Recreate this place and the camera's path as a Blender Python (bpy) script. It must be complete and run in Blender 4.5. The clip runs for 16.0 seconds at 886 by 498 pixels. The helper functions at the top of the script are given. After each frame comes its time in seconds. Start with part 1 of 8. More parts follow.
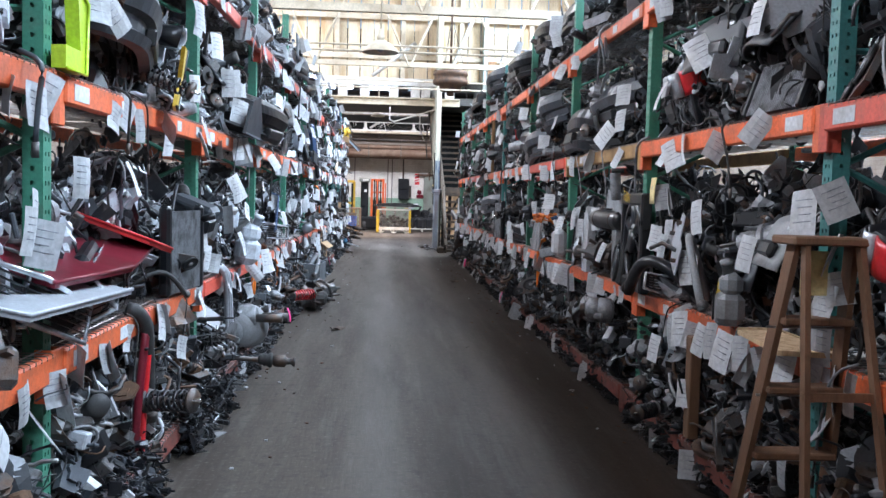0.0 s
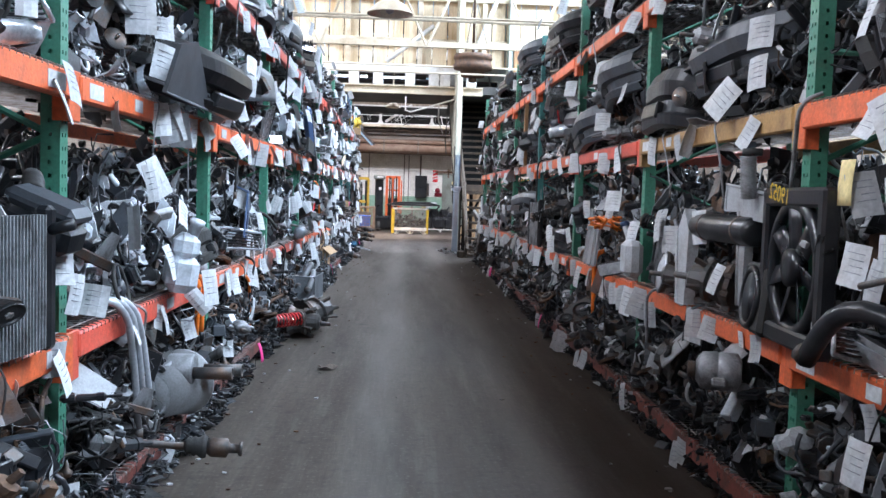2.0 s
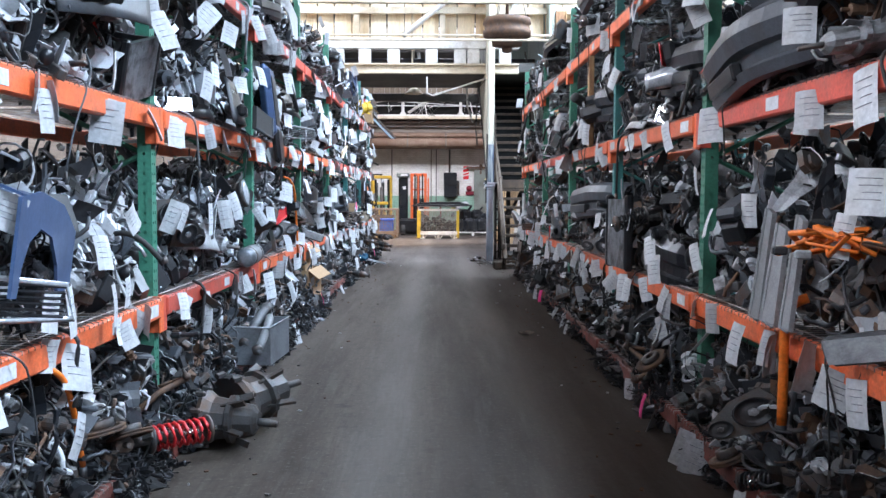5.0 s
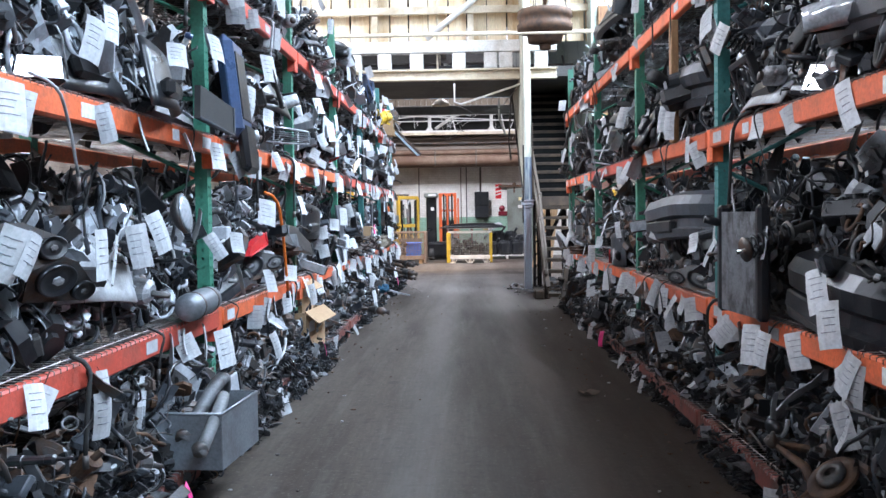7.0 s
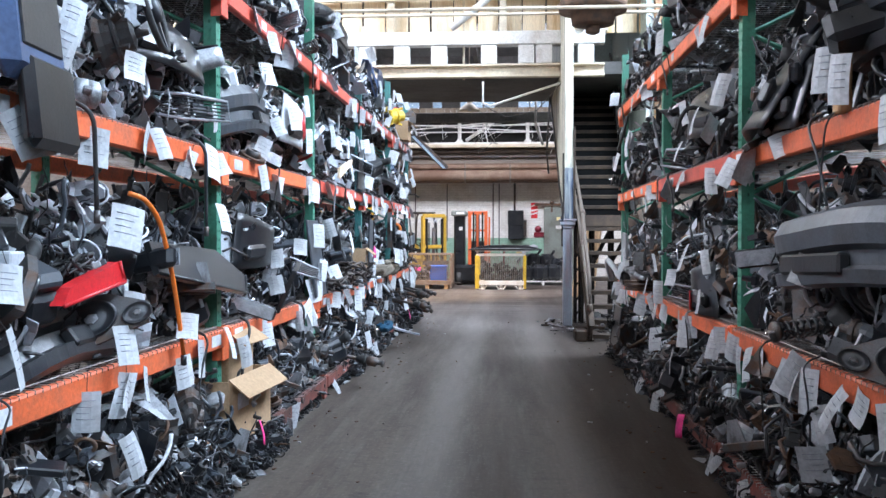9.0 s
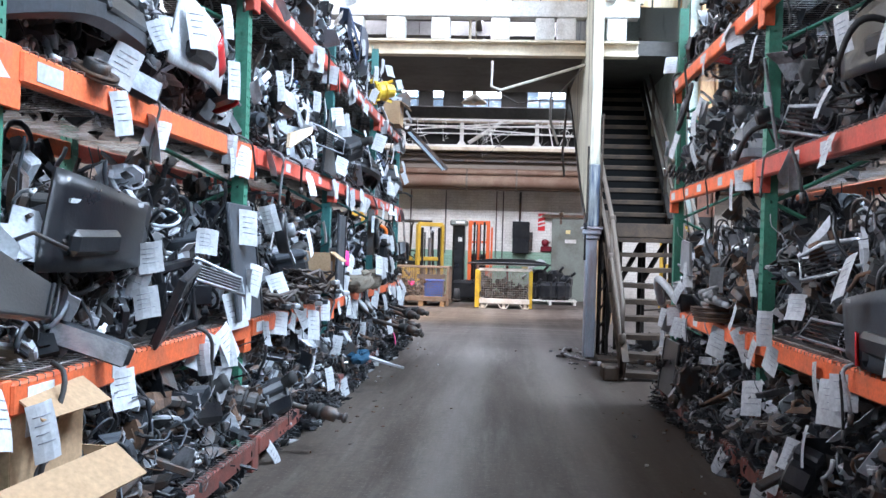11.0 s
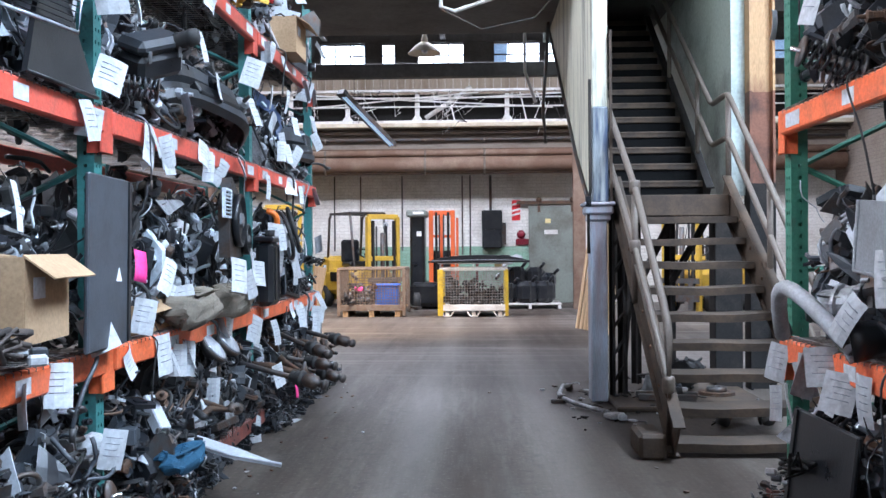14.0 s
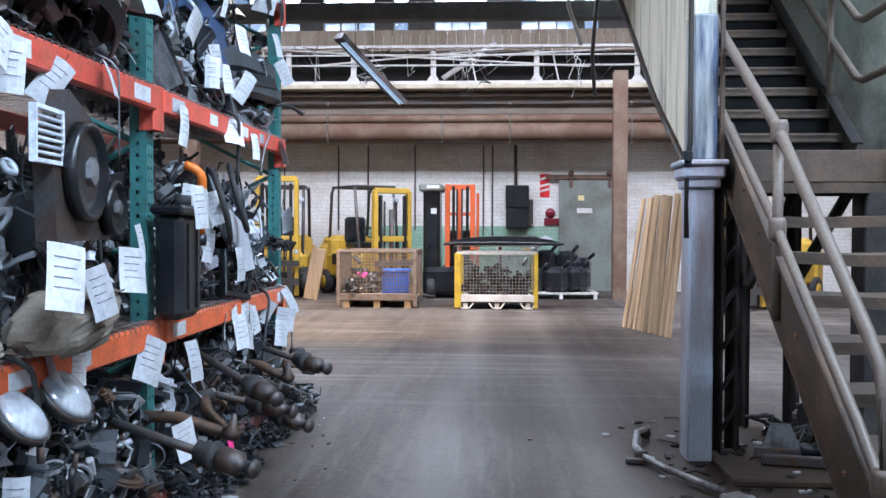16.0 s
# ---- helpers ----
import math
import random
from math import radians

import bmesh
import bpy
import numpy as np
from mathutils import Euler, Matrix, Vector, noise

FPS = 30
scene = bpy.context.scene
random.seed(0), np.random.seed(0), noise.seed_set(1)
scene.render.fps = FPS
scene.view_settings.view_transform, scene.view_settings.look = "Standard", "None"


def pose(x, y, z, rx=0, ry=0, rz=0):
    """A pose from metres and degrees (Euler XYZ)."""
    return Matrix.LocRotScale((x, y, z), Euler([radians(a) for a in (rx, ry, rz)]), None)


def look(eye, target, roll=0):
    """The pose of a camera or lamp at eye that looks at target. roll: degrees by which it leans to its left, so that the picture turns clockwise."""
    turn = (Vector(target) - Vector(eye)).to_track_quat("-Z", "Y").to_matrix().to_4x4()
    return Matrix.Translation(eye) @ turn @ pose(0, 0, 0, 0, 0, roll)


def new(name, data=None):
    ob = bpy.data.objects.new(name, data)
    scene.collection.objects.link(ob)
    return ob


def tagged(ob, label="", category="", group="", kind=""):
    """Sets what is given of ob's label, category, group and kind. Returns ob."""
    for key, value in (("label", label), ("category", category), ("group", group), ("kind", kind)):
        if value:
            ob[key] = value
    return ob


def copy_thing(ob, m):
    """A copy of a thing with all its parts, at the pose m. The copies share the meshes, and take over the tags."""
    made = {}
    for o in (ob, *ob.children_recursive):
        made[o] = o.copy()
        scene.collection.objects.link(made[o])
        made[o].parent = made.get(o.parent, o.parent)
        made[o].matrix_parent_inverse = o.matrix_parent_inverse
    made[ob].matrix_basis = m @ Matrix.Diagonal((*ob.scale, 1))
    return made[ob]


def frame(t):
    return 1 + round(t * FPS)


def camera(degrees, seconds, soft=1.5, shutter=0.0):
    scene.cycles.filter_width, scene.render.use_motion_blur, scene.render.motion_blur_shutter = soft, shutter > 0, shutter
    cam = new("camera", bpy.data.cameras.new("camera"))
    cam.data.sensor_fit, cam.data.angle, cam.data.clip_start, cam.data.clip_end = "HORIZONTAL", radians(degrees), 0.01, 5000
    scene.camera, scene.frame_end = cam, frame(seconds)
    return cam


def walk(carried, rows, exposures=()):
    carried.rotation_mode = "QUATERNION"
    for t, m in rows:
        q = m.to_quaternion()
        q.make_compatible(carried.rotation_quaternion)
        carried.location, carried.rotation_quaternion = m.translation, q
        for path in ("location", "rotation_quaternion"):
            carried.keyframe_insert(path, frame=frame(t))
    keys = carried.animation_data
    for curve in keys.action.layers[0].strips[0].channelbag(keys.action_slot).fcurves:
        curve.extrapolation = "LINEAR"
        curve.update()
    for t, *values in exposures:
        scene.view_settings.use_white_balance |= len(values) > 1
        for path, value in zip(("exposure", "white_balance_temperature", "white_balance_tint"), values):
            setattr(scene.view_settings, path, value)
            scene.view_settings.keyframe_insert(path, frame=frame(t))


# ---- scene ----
cam = camera(52.3, 16.0)
PATH = [
    (0, (0.581, -2.777, 1.441), (0.709, -0.784, 1.323), 1.6),
    (0.5, (0.654, -2.213, 1.432), (0.785, -0.221, 1.315), 1.5),
    (1, (0.637, -1.647, 1.413), (0.755, 0.346, 1.292), 1.7),
    (1.5, (0.664, -1.039, 1.4), (0.774, 0.953, 1.27), 1.8),
    (2, (0.669, -0.45, 1.424), (0.757, 1.544, 1.302), 1.8),
    (2.5, (0.684, 0.145, 1.462), (0.797, 2.14, 1.377), 0.6),
    (3, (0.775, 0.768, 1.458), (0.905, 2.762, 1.365), 0.0),
    (3.5, (0.811, 1.403, 1.433), (0.98, 3.392, 1.306), 0.0),
    (4, (0.877, 2.033, 1.416), (1.055, 4.02, 1.278), -0.2),
    (4.5, (0.883, 2.679, 1.408), (0.928, 4.674, 1.287), 0.1),
    (5, (0.87, 3.313, 1.405), (0.881, 5.309, 1.28), 0.2),
    (5.2, (0.872, 3.639, 1.391), (0.834, 5.635, 1.272), 0.3),
    (7.3, (0.865, 5.773, 1.359), (0.81, 7.771, 1.284), -1.2),
    (7.5, (0.882, 6.04, 1.335), (0.829, 8.037, 1.252), -1.5),
    (8, (0.923, 6.702, 1.351), (0.851, 8.7, 1.298), -1.8),
    (8.5, (0.953, 7.383, 1.361), (0.894, 9.382, 1.318), -1.0),
    (9, (1.0, 8.085, 1.372), (0.861, 10.08, 1.341), -0.0),
    (9.5, (1.005, 8.81, 1.367), (0.82, 10.801, 1.325), 1.3),
    (9.7, (1.016, 9.039, 1.375), (0.883, 11.034, 1.344), 1.5),
    (11.8, (0.783, 11.579, 1.23), (0.647, 13.574, 1.234), 1.7),
    (12, (0.803, 11.841, 1.243), (0.711, 13.838, 1.226), 1.7),
    (12.5, (0.873, 12.482, 1.237), (0.801, 14.481, 1.225), 1.0),
    (13, (0.881, 13.155, 1.231), (0.794, 15.153, 1.229), 0.8),
    (13.5, (0.926, 13.787, 1.227), (0.876, 15.786, 1.218), 0.1),
    (14, (0.945, 14.433, 1.252), (0.87, 16.431, 1.25), -0.4),
    (14.5, (0.895, 15.052, 1.259), (0.775, 17.048, 1.246), -0.0),
    (15, (0.911, 15.669, 1.256), (0.791, 17.665, 1.216), 0.3),
    (15.5, (0.854, 16.289, 1.249), (0.735, 18.285, 1.206), 0.4),
    (16, (0.828, 16.895, 1.251), (0.716, 18.891, 1.204), 0.2),
]
walk(cam, [(t, look(eye, target, roll)) for t, eye, target, roll in PATH], [(0, 0.02, 6050, 14), (5, 0.06, 5930, 14), (9.5, 0.06, 5920, 14), (12.0, 0.08, 5780, 14), (14.5, 0.02, 5700, 14), (16, -0.02, 5650, 14)])

# ---- light and exposure ----
world = bpy.data.worlds.new("sky")
scene.world = world
world.use_nodes = True
wn = world.node_tree
sky = wn.nodes.new("ShaderNodeTexSky")
sky.sky_type, sky.sun_disc = "NISHITA", False
sky.sun_elevation, sky.sun_rotation = radians(42), radians(70)
bg = wn.nodes["Background"]
bg.inputs["Strength"].default_value = 0.12
wn.links.new(sky.outputs["Color"], bg.inputs["Color"])
sun_data = bpy.data.lights.new("sun", "SUN")
sun_data.energy, sun_data.angle, sun_data.color = 0.6, radians(12), (1.0, 0.95, 0.88)
sun = new("sun", sun_data)
sun.matrix_basis = look((20, 6, 22), (0, 10, 0))
scene.view_settings.exposure = 0.0


def area_lamp(name, eye, target, sx, sy, watts, colour):
    d = bpy.data.lights.new(name, "AREA")
    d.shape, d.size, d.size_y, d.energy, d.color = "RECTANGLE", sx, sy, watts, colour
    o = new(name, d)
    o.matrix_basis = look(eye, target)
    return o


# daylight entering by the roof lights over the aisle and the far windows
for sky_y in (-4.5, 4.5, 13.5):
    area_lamp("skylight_daylight", (4.6, sky_y, 7.55), (3.0, sky_y, 0), 2.4, 5.0, 1850, (0.72, 0.87, 1.0))
area_lamp("skylight_daylight", (4.6, 18.9, 7.55), (3.0, 18.9, 0), 2.4, 2.2, 1250, (0.76, 0.89, 1.0))
# unseen left-hand roof lights, added as fill for the right rack
for sky_y in (-4.5, 4.5, 13.5, 19.6):
    area_lamp("skylight_daylight", (-4.8, sky_y, 7.55), (-3.6, sky_y, 0), 1.4, 5.0 if sky_y < 19 else 3.0, 1350, (0.92, 0.96, 1.0))
for win_x in (-3.0, 0.0, 3.0):
    area_lamp("window_daylight", (win_x, 35.8, 5.82), (win_x, 30.0, 3.4), 2.6, 0.5, 90, (0.9, 0.95, 1.0))

for far_x in (-3.6, 1.0, 5.6):
    area_lamp("skylight_daylight", (far_x, 29.4, 6.45), (far_x, 30.6, 0), 3.4, 1.8, 720, (0.95, 0.96, 1.0))

# ---- materials ----
MATS = {}


def material(name, colour, rough=0.6, metal=0.0, second=None, scale=6.0, amount=0.5, bump=0.15, fine=60.0, rand=0.0, spec=0.5, alpha=1.0, trans=0.0, emit=0.0, stretch=(1, 1, 1), cover=(0.45, 0.65), island=False):
    """Base colour with a second colour in broad stains, fine grain, relief and an object-wise shift of value."""
    if name in MATS:
        return MATS[name]
    m = bpy.data.materials.new(name)
    m.use_nodes = True
    nt = m.node_tree
    b = nt.nodes["Principled BSDF"]
    b.inputs["Metallic"].default_value, b.inputs["Specular IOR Level"].default_value = metal, spec
    b.inputs["Transmission Weight"].default_value, b.inputs["Alpha"].default_value = trans, alpha

    def node(kind, **kw):
        n = nt.nodes.new(kind)
        for k, v in kw.items():
            n.inputs[k].default_value = v
        return n

    tc = nt.nodes.new("ShaderNodeTexCoord")
    mp = node("ShaderNodeMapping", Scale=stretch)
    nt.links.new(tc.outputs["Object"], mp.inputs["Vector"])
    n1 = node("ShaderNodeTexNoise", Scale=scale, Detail=6.0, Roughness=0.62)
    n2 = node("ShaderNodeTexNoise", Scale=fine, Detail=4.0, Roughness=0.6)
    for n in (n1, n2):
        nt.links.new(mp.outputs["Vector"], n.inputs["Vector"])
    ramp = nt.nodes.new("ShaderNodeMapRange")
    ramp.inputs["From Min"].default_value, ramp.inputs["From Max"].default_value = cover
    ramp.inputs["To Max"].default_value = amount
    nt.links.new(n1.outputs["Fac"], ramp.inputs["Value"])
    mix = nt.nodes.new("ShaderNodeMix")
    mix.data_type = "RGBA"
    second = second or tuple(c * 0.55 for c in colour)
    mix.inputs["A"].default_value, mix.inputs["B"].default_value = (*colour, 1), (*second, 1)
    nt.links.new(ramp.outputs["Result"], mix.inputs["Factor"])
    grain = node("ShaderNodeMapRange")
    grain.inputs["From Min"].default_value, grain.inputs["From Max"].default_value = 0.3, 0.7
    grain.inputs["To Min"].default_value, grain.inputs["To Max"].default_value = 0.82, 1.15
    nt.links.new(n2.outputs["Fac"], grain.inputs["Value"])
    hsv = nt.nodes.new("ShaderNodeHueSaturation")
    nt.links.new(mix.outputs["Result"], hsv.inputs["Color"])
    if rand:
        if island:
            info, out = nt.nodes.new("ShaderNodeNewGeometry"), "Random Per Island"
        else:
            info, out = nt.nodes.new("ShaderNodeObjectInfo"), "Random"
        vary = node("ShaderNodeMapRange")
        vary.inputs["To Min"].default_value, vary.inputs["To Max"].default_value = 1 - rand, 1 + rand
        nt.links.new(info.outputs[out], vary.inputs["Value"])
        mul = nt.nodes.new("ShaderNodeMath")
        mul.operation = "MULTIPLY"
        nt.links.new(vary.outputs["Result"], mul.inputs[0])
        nt.links.new(grain.outputs["Result"], mul.inputs[1])
        nt.links.new(mul.outputs["Value"], hsv.inputs["Value"])
    else:
        nt.links.new(grain.outputs["Result"], hsv.inputs["Value"])
    nt.links.new(hsv.outputs["Color"], b.inputs["Base Color"])
    rr = node("ShaderNodeMapRange")
    rr.inputs["To Min"].default_value, rr.inputs["To Max"].default_value = max(0.02, rough - 0.12), min(1, rough + 0.15)
    nt.links.new(n1.outputs["Fac"], rr.inputs["Value"])
    nt.links.new(rr.outputs["Result"], b.inputs["Roughness"])
    if bump:
        bp = node("ShaderNodeBump", Strength=bump, Distance=0.004)
        nt.links.new(n2.outputs["Fac"], bp.inputs["Height"])
        nt.links.new(bp.outputs["Normal"], b.inputs["Normal"])
    if emit:
        b.inputs["Emission Color"].default_value, b.inputs["Emission Strength"].default_value = (*colour, 1), emit
    MATS[name] = m
    return m


M_floor = material("floor_concrete", (0.086, 0.069, 0.055), 0.58, 0, (0.032, 0.022, 0.016), 1.1, 0.9, 0.35, 30, spec=0.3, stretch=(1.5, 0.16, 1))


def scuffed(m):
    """Adds long pale scuffs, dark oil spots, grit and painted rack shade to a floor material."""
    nt = m.node_tree
    b = nt.nodes["Principled BSDF"]
    col = b.inputs["Base Color"].links[0].from_socket
    tc = nt.nodes.new("ShaderNodeTexCoord")
    for stretch, scale, lo, hi, colour, most in (((3.2, 0.22, 1), 2.6, 0.52, 0.74, (0.17, 0.155, 0.14), 0.55), ((0.12, 2.6, 1), 2.4, 0.5, 0.66, (0.24, 0.22, 0.2), 0.75), ((0.15, 3.0, 1), 1.3, 0.54, 0.7, (0.03, 0.025, 0.022), 0.6), ((1, 1, 1), 1.7, 0.62, 0.7, (0.018, 0.015, 0.013), 0.75), ((1, 1, 1), 34.0, 0.55, 0.7, (0.19, 0.175, 0.16), 0.6), ((1, 1, 1), 15.0, 0.52, 0.7, (0.022, 0.018, 0.016), 0.55), ((1, 1, 1), 8.0, 0.55, 0.75, (0.02, 0.017, 0.015), 0.6)):
        mp = nt.nodes.new("ShaderNodeMapping")
        mp.inputs["Scale"].default_value = stretch
        nt.links.new(tc.outputs["Object"], mp.inputs["Vector"])
        n = nt.nodes.new("ShaderNodeTexNoise")
        n.inputs["Scale"].default_value, n.inputs["Detail"].default_value, n.inputs["Roughness"].default_value = scale, 7.0, 0.66
        nt.links.new(mp.outputs["Vector"], n.inputs["Vector"])
        r = nt.nodes.new("ShaderNodeMapRange")
        r.inputs["From Min"].default_value, r.inputs["From Max"].default_value, r.inputs["To Max"].default_value = lo, hi, most
        nt.links.new(n.outputs["Fac"], r.inputs["Value"])
        fac = r.outputs["Result"]
        if stretch[1] > 2:
            # tyre sweeps that cross the far room
            p, s, k, w = nt.nodes.new("ShaderNodeNewGeometry"), nt.nodes.new("ShaderNodeSeparateXYZ"), nt.nodes.new("ShaderNodeMapRange"), nt.nodes.new("ShaderNodeMath")
            nt.links.new(p.outputs["Position"], s.inputs["Vector"])
            nt.links.new(s.outputs["Y"], k.inputs["Value"])
            k.inputs["From Min"].default_value, k.inputs["From Max"].default_value = 22.5, 25.0
            w.operation = "MULTIPLY"
            nt.links.new(fac, w.inputs[0])
            nt.links.new(k.outputs["Result"], w.inputs[1])
            fac = w.outputs["Value"]
        x = nt.nodes.new("ShaderNodeMix")
        x.data_type = "RGBA"
        x.inputs["B"].default_value = (*colour, 1)
        nt.links.new(fac, x.inputs["Factor"])
        nt.links.new(col, x.inputs["A"])
        col = x.outputs["Result"]
    # two wheel lanes worn pale along the aisle, an oily brown strip between them, and the right rack's shade painted
    # dark brown beside them
    p, s = nt.nodes.new("ShaderNodeNewGeometry"), nt.nodes.new("ShaderNodeSeparateXYZ")
    nt.links.new(p.outputs["Position"], s.inputs["Vector"])
    mp = nt.nodes.new("ShaderNodeMapping")
    mp.inputs["Scale"].default_value = (2.2, 0.35, 1)
    nt.links.new(tc.outputs["Object"], mp.inputs["Vector"])
    wob = nt.nodes.new("ShaderNodeTexNoise")
    wob.inputs["Scale"].default_value, wob.inputs["Detail"].default_value = 1.6, 6.0
    nt.links.new(mp.outputs["Vector"], wob.inputs["Vector"])
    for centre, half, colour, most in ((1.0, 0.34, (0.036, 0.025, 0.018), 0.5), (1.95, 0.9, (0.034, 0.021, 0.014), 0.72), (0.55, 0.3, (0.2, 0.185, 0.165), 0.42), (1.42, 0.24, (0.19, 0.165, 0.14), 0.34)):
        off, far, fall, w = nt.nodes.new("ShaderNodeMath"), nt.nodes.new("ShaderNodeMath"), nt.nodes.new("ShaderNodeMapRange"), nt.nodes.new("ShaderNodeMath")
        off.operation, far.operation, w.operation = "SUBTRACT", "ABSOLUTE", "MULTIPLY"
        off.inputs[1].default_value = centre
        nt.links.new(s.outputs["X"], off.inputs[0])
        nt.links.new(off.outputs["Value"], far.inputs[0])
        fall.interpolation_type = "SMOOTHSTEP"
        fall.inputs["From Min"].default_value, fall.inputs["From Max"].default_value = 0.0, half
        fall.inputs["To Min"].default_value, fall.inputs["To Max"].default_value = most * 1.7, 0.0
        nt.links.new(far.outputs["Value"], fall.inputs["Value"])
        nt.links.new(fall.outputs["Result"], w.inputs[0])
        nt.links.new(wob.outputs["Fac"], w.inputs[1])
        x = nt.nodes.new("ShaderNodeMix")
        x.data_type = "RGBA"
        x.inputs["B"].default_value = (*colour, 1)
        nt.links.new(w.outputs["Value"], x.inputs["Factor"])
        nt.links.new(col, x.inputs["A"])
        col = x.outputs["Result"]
    nt.links.new(col, b.inputs["Base Color"])


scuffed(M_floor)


def bricked(m, depth=0.5):
    """Adds brick courses to a painted masonry material: faint dark joints and their relief."""
    nt = m.node_tree
    b = nt.nodes["Principled BSDF"]
    col = b.inputs["Base Color"].links[0].from_socket
    tc = nt.nodes.new("ShaderNodeTexCoord")
    mp = nt.nodes.new("ShaderNodeMapping")
    mp.inputs["Rotation"].default_value = (radians(90), 0, 0)
    nt.links.new(tc.outputs["Object"], mp.inputs["Vector"])
    k = nt.nodes.new("ShaderNodeTexBrick")
    k.inputs["Scale"].default_value, k.inputs["Brick Width"].default_value, k.inputs["Row Height"].default_value = 1.0, 0.22, 0.075
    k.inputs["Mortar Size"].default_value, k.inputs["Mortar Smooth"].default_value = 0.006, 0.3
    k.inputs["Color1"].default_value, k.inputs["Color2"].default_value, k.inputs["Mortar"].default_value = (1, 1, 1, 1), (0.86, 0.84, 0.82, 1), (0.5, 0.46, 0.42, 1)
    nt.links.new(mp.outputs["Vector"], k.inputs["Vector"])
    x = nt.nodes.new("ShaderNodeMix")
    x.data_type, x.blend_type = "RGBA", "MULTIPLY"
    x.inputs["Factor"].default_value = depth
    nt.links.new(col, x.inputs["A"])
    nt.links.new(k.outputs["Color"], x.inputs["B"])
    nt.links.new(x.outputs["Result"], b.inputs["Base Color"])
    bp = nt.nodes.new("ShaderNodeBump")
    bp.inputs["Strength"].default_value, bp.inputs["Distance"].default_value, bp.invert = 0.5, 0.006, True
    nt.links.new(k.outputs["Fac"], bp.inputs["Height"])
    nt.links.new(b.inputs["Normal"].links[0].from_socket, bp.inputs["Normal"])
    nt.links.new(bp.outputs["Normal"], b.inputs["Normal"])

M_rackgreen = material("rack_green_paint", (0.05, 0.2, 0.13), 0.5, 0, (0.09, 0.1, 0.08), 9, 0.5, 0.2, 70, 0.18, cover=(0.5, 0.75))
M_teal = material("rack_teal_paint", (0.05, 0.2, 0.19), 0.5, 0, (0.1, 0.12, 0.11), 9, 0.5, 0.2, 70, 0.15, cover=(0.5, 0.75))
M_orange = material("rack_orange_paint", (0.72, 0.14, 0.045), 0.48, 0, (0.32, 0.11, 0.06), 5, 0.75, 0.25, 60, 0.22, cover=(0.48, 0.72))
M_beamred = material("rack_red_paint", (0.6, 0.09, 0.055), 0.48, 0, (0.3, 0.11, 0.08), 5, 0.7, 0.25, 60, 0.2, cover=(0.48, 0.72))
M_dirtyred = material("dirty_red_paint", (0.2, 0.055, 0.04), 0.7, 0, (0.075, 0.045, 0.035), 4, 0.85, 0.4, 60, 0.2)
M_tan = material("rack_tan_paint", (0.42, 0.25, 0.09), 0.6, 0, (0.2, 0.1, 0.05), 6, 0.7, 0.3, 60, 0.1)
M_wire = material("galvanised_wire", (0.35, 0.34, 0.33), 0.45, 0.7, (0.16, 0.09, 0.05), 12, 0.7, 0.1, 80, 0.2)
M_paper = material("tag_paper", (0.56, 0.58, 0.6), 0.85, 0, (0.4, 0.39, 0.37), 6, 0.5, 0.1, 50, 0.22, spec=0.25)
M_ink = material("tag_ink", (0.28, 0.29, 0.32), 0.8, 0, None, 30, 0.3, 0)
M_yellowtag = material("yellow_card", (0.75, 0.62, 0.3), 0.8, 0, None, 9, 0.2, 0.1, 50, 0.1)
M_pink = material("pink_tag", (0.9, 0.05, 0.28), 0.6, 0, None, 9, 0.2, 0.1)
M_blackpl = material("black_plastic", (0.009, 0.0105, 0.0135), 0.3, 0, (0.04, 0.04, 0.04), 5, 0.5, 0.2, 90, 0.35)
M_greypl = material("grey_plastic", (0.05, 0.057, 0.067), 0.45, 0, (0.04, 0.038, 0.036), 5, 0.6, 0.2, 90, 0.4)
M_lightpl = material("light_grey_plastic", (0.45, 0.47, 0.49), 0.5, 0, (0.22, 0.2, 0.18), 5, 0.6, 0.2, 90, 0.25)
M_alu = material("cast_aluminium", (0.31, 0.32, 0.335), 0.52, 0.45, (0.09, 0.085, 0.08), 11, 0.85, 0.4, 110, 0.25)
M_steel = material("dark_steel", (0.1, 0.098, 0.097), 0.5, 0.6, (0.12, 0.06, 0.03), 9, 0.7, 0.4, 110, 0.3)
M_rust = material("rusty_steel", (0.13, 0.075, 0.045), 0.75, 0.3, (0.06, 0.045, 0.04), 12, 0.8, 0.5, 120, 0.3)
M_chrome = material("chrome", (0.75, 0.75, 0.76), 0.15, 1.0, (0.5, 0.5, 0.5), 8, 0.4, 0.05, 90, 0.1)
M_rubber = material("rubber", (0.02, 0.02, 0.02), 0.7, 0, (0.05, 0.047, 0.043), 8, 0.6, 0.3, 110, 0.3)
M_silver = material("silver_car_paint", (0.5, 0.53, 0.57), 0.34, 0.15, (0.33, 0.33, 0.33), 3, 0.4, 0.05, 60, 0.2)
M_foil = material("frosted_plastic_film", (0.66, 0.72, 0.78), 0.35, 0, (0.4, 0.43, 0.46), 12, 0.7, 0.3, 60, 0.25)
M_blue = material("blue_car_paint", (0.06, 0.1, 0.2), 0.3, 0.3, (0.05, 0.06, 0.09), 3, 0.4, 0.05, 60, 0.4)
M_red = material("red_plastic", (0.6, 0.025, 0.03), 0.3, 0, (0.3, 0.02, 0.02), 4, 0.5, 0.1, 60, 0.2)
M_maroon = material("maroon_car_paint", (0.2, 0.015, 0.03), 0.3, 0.2, (0.1, 0.02, 0.02), 4, 0.5, 0.1, 60, 0.2)
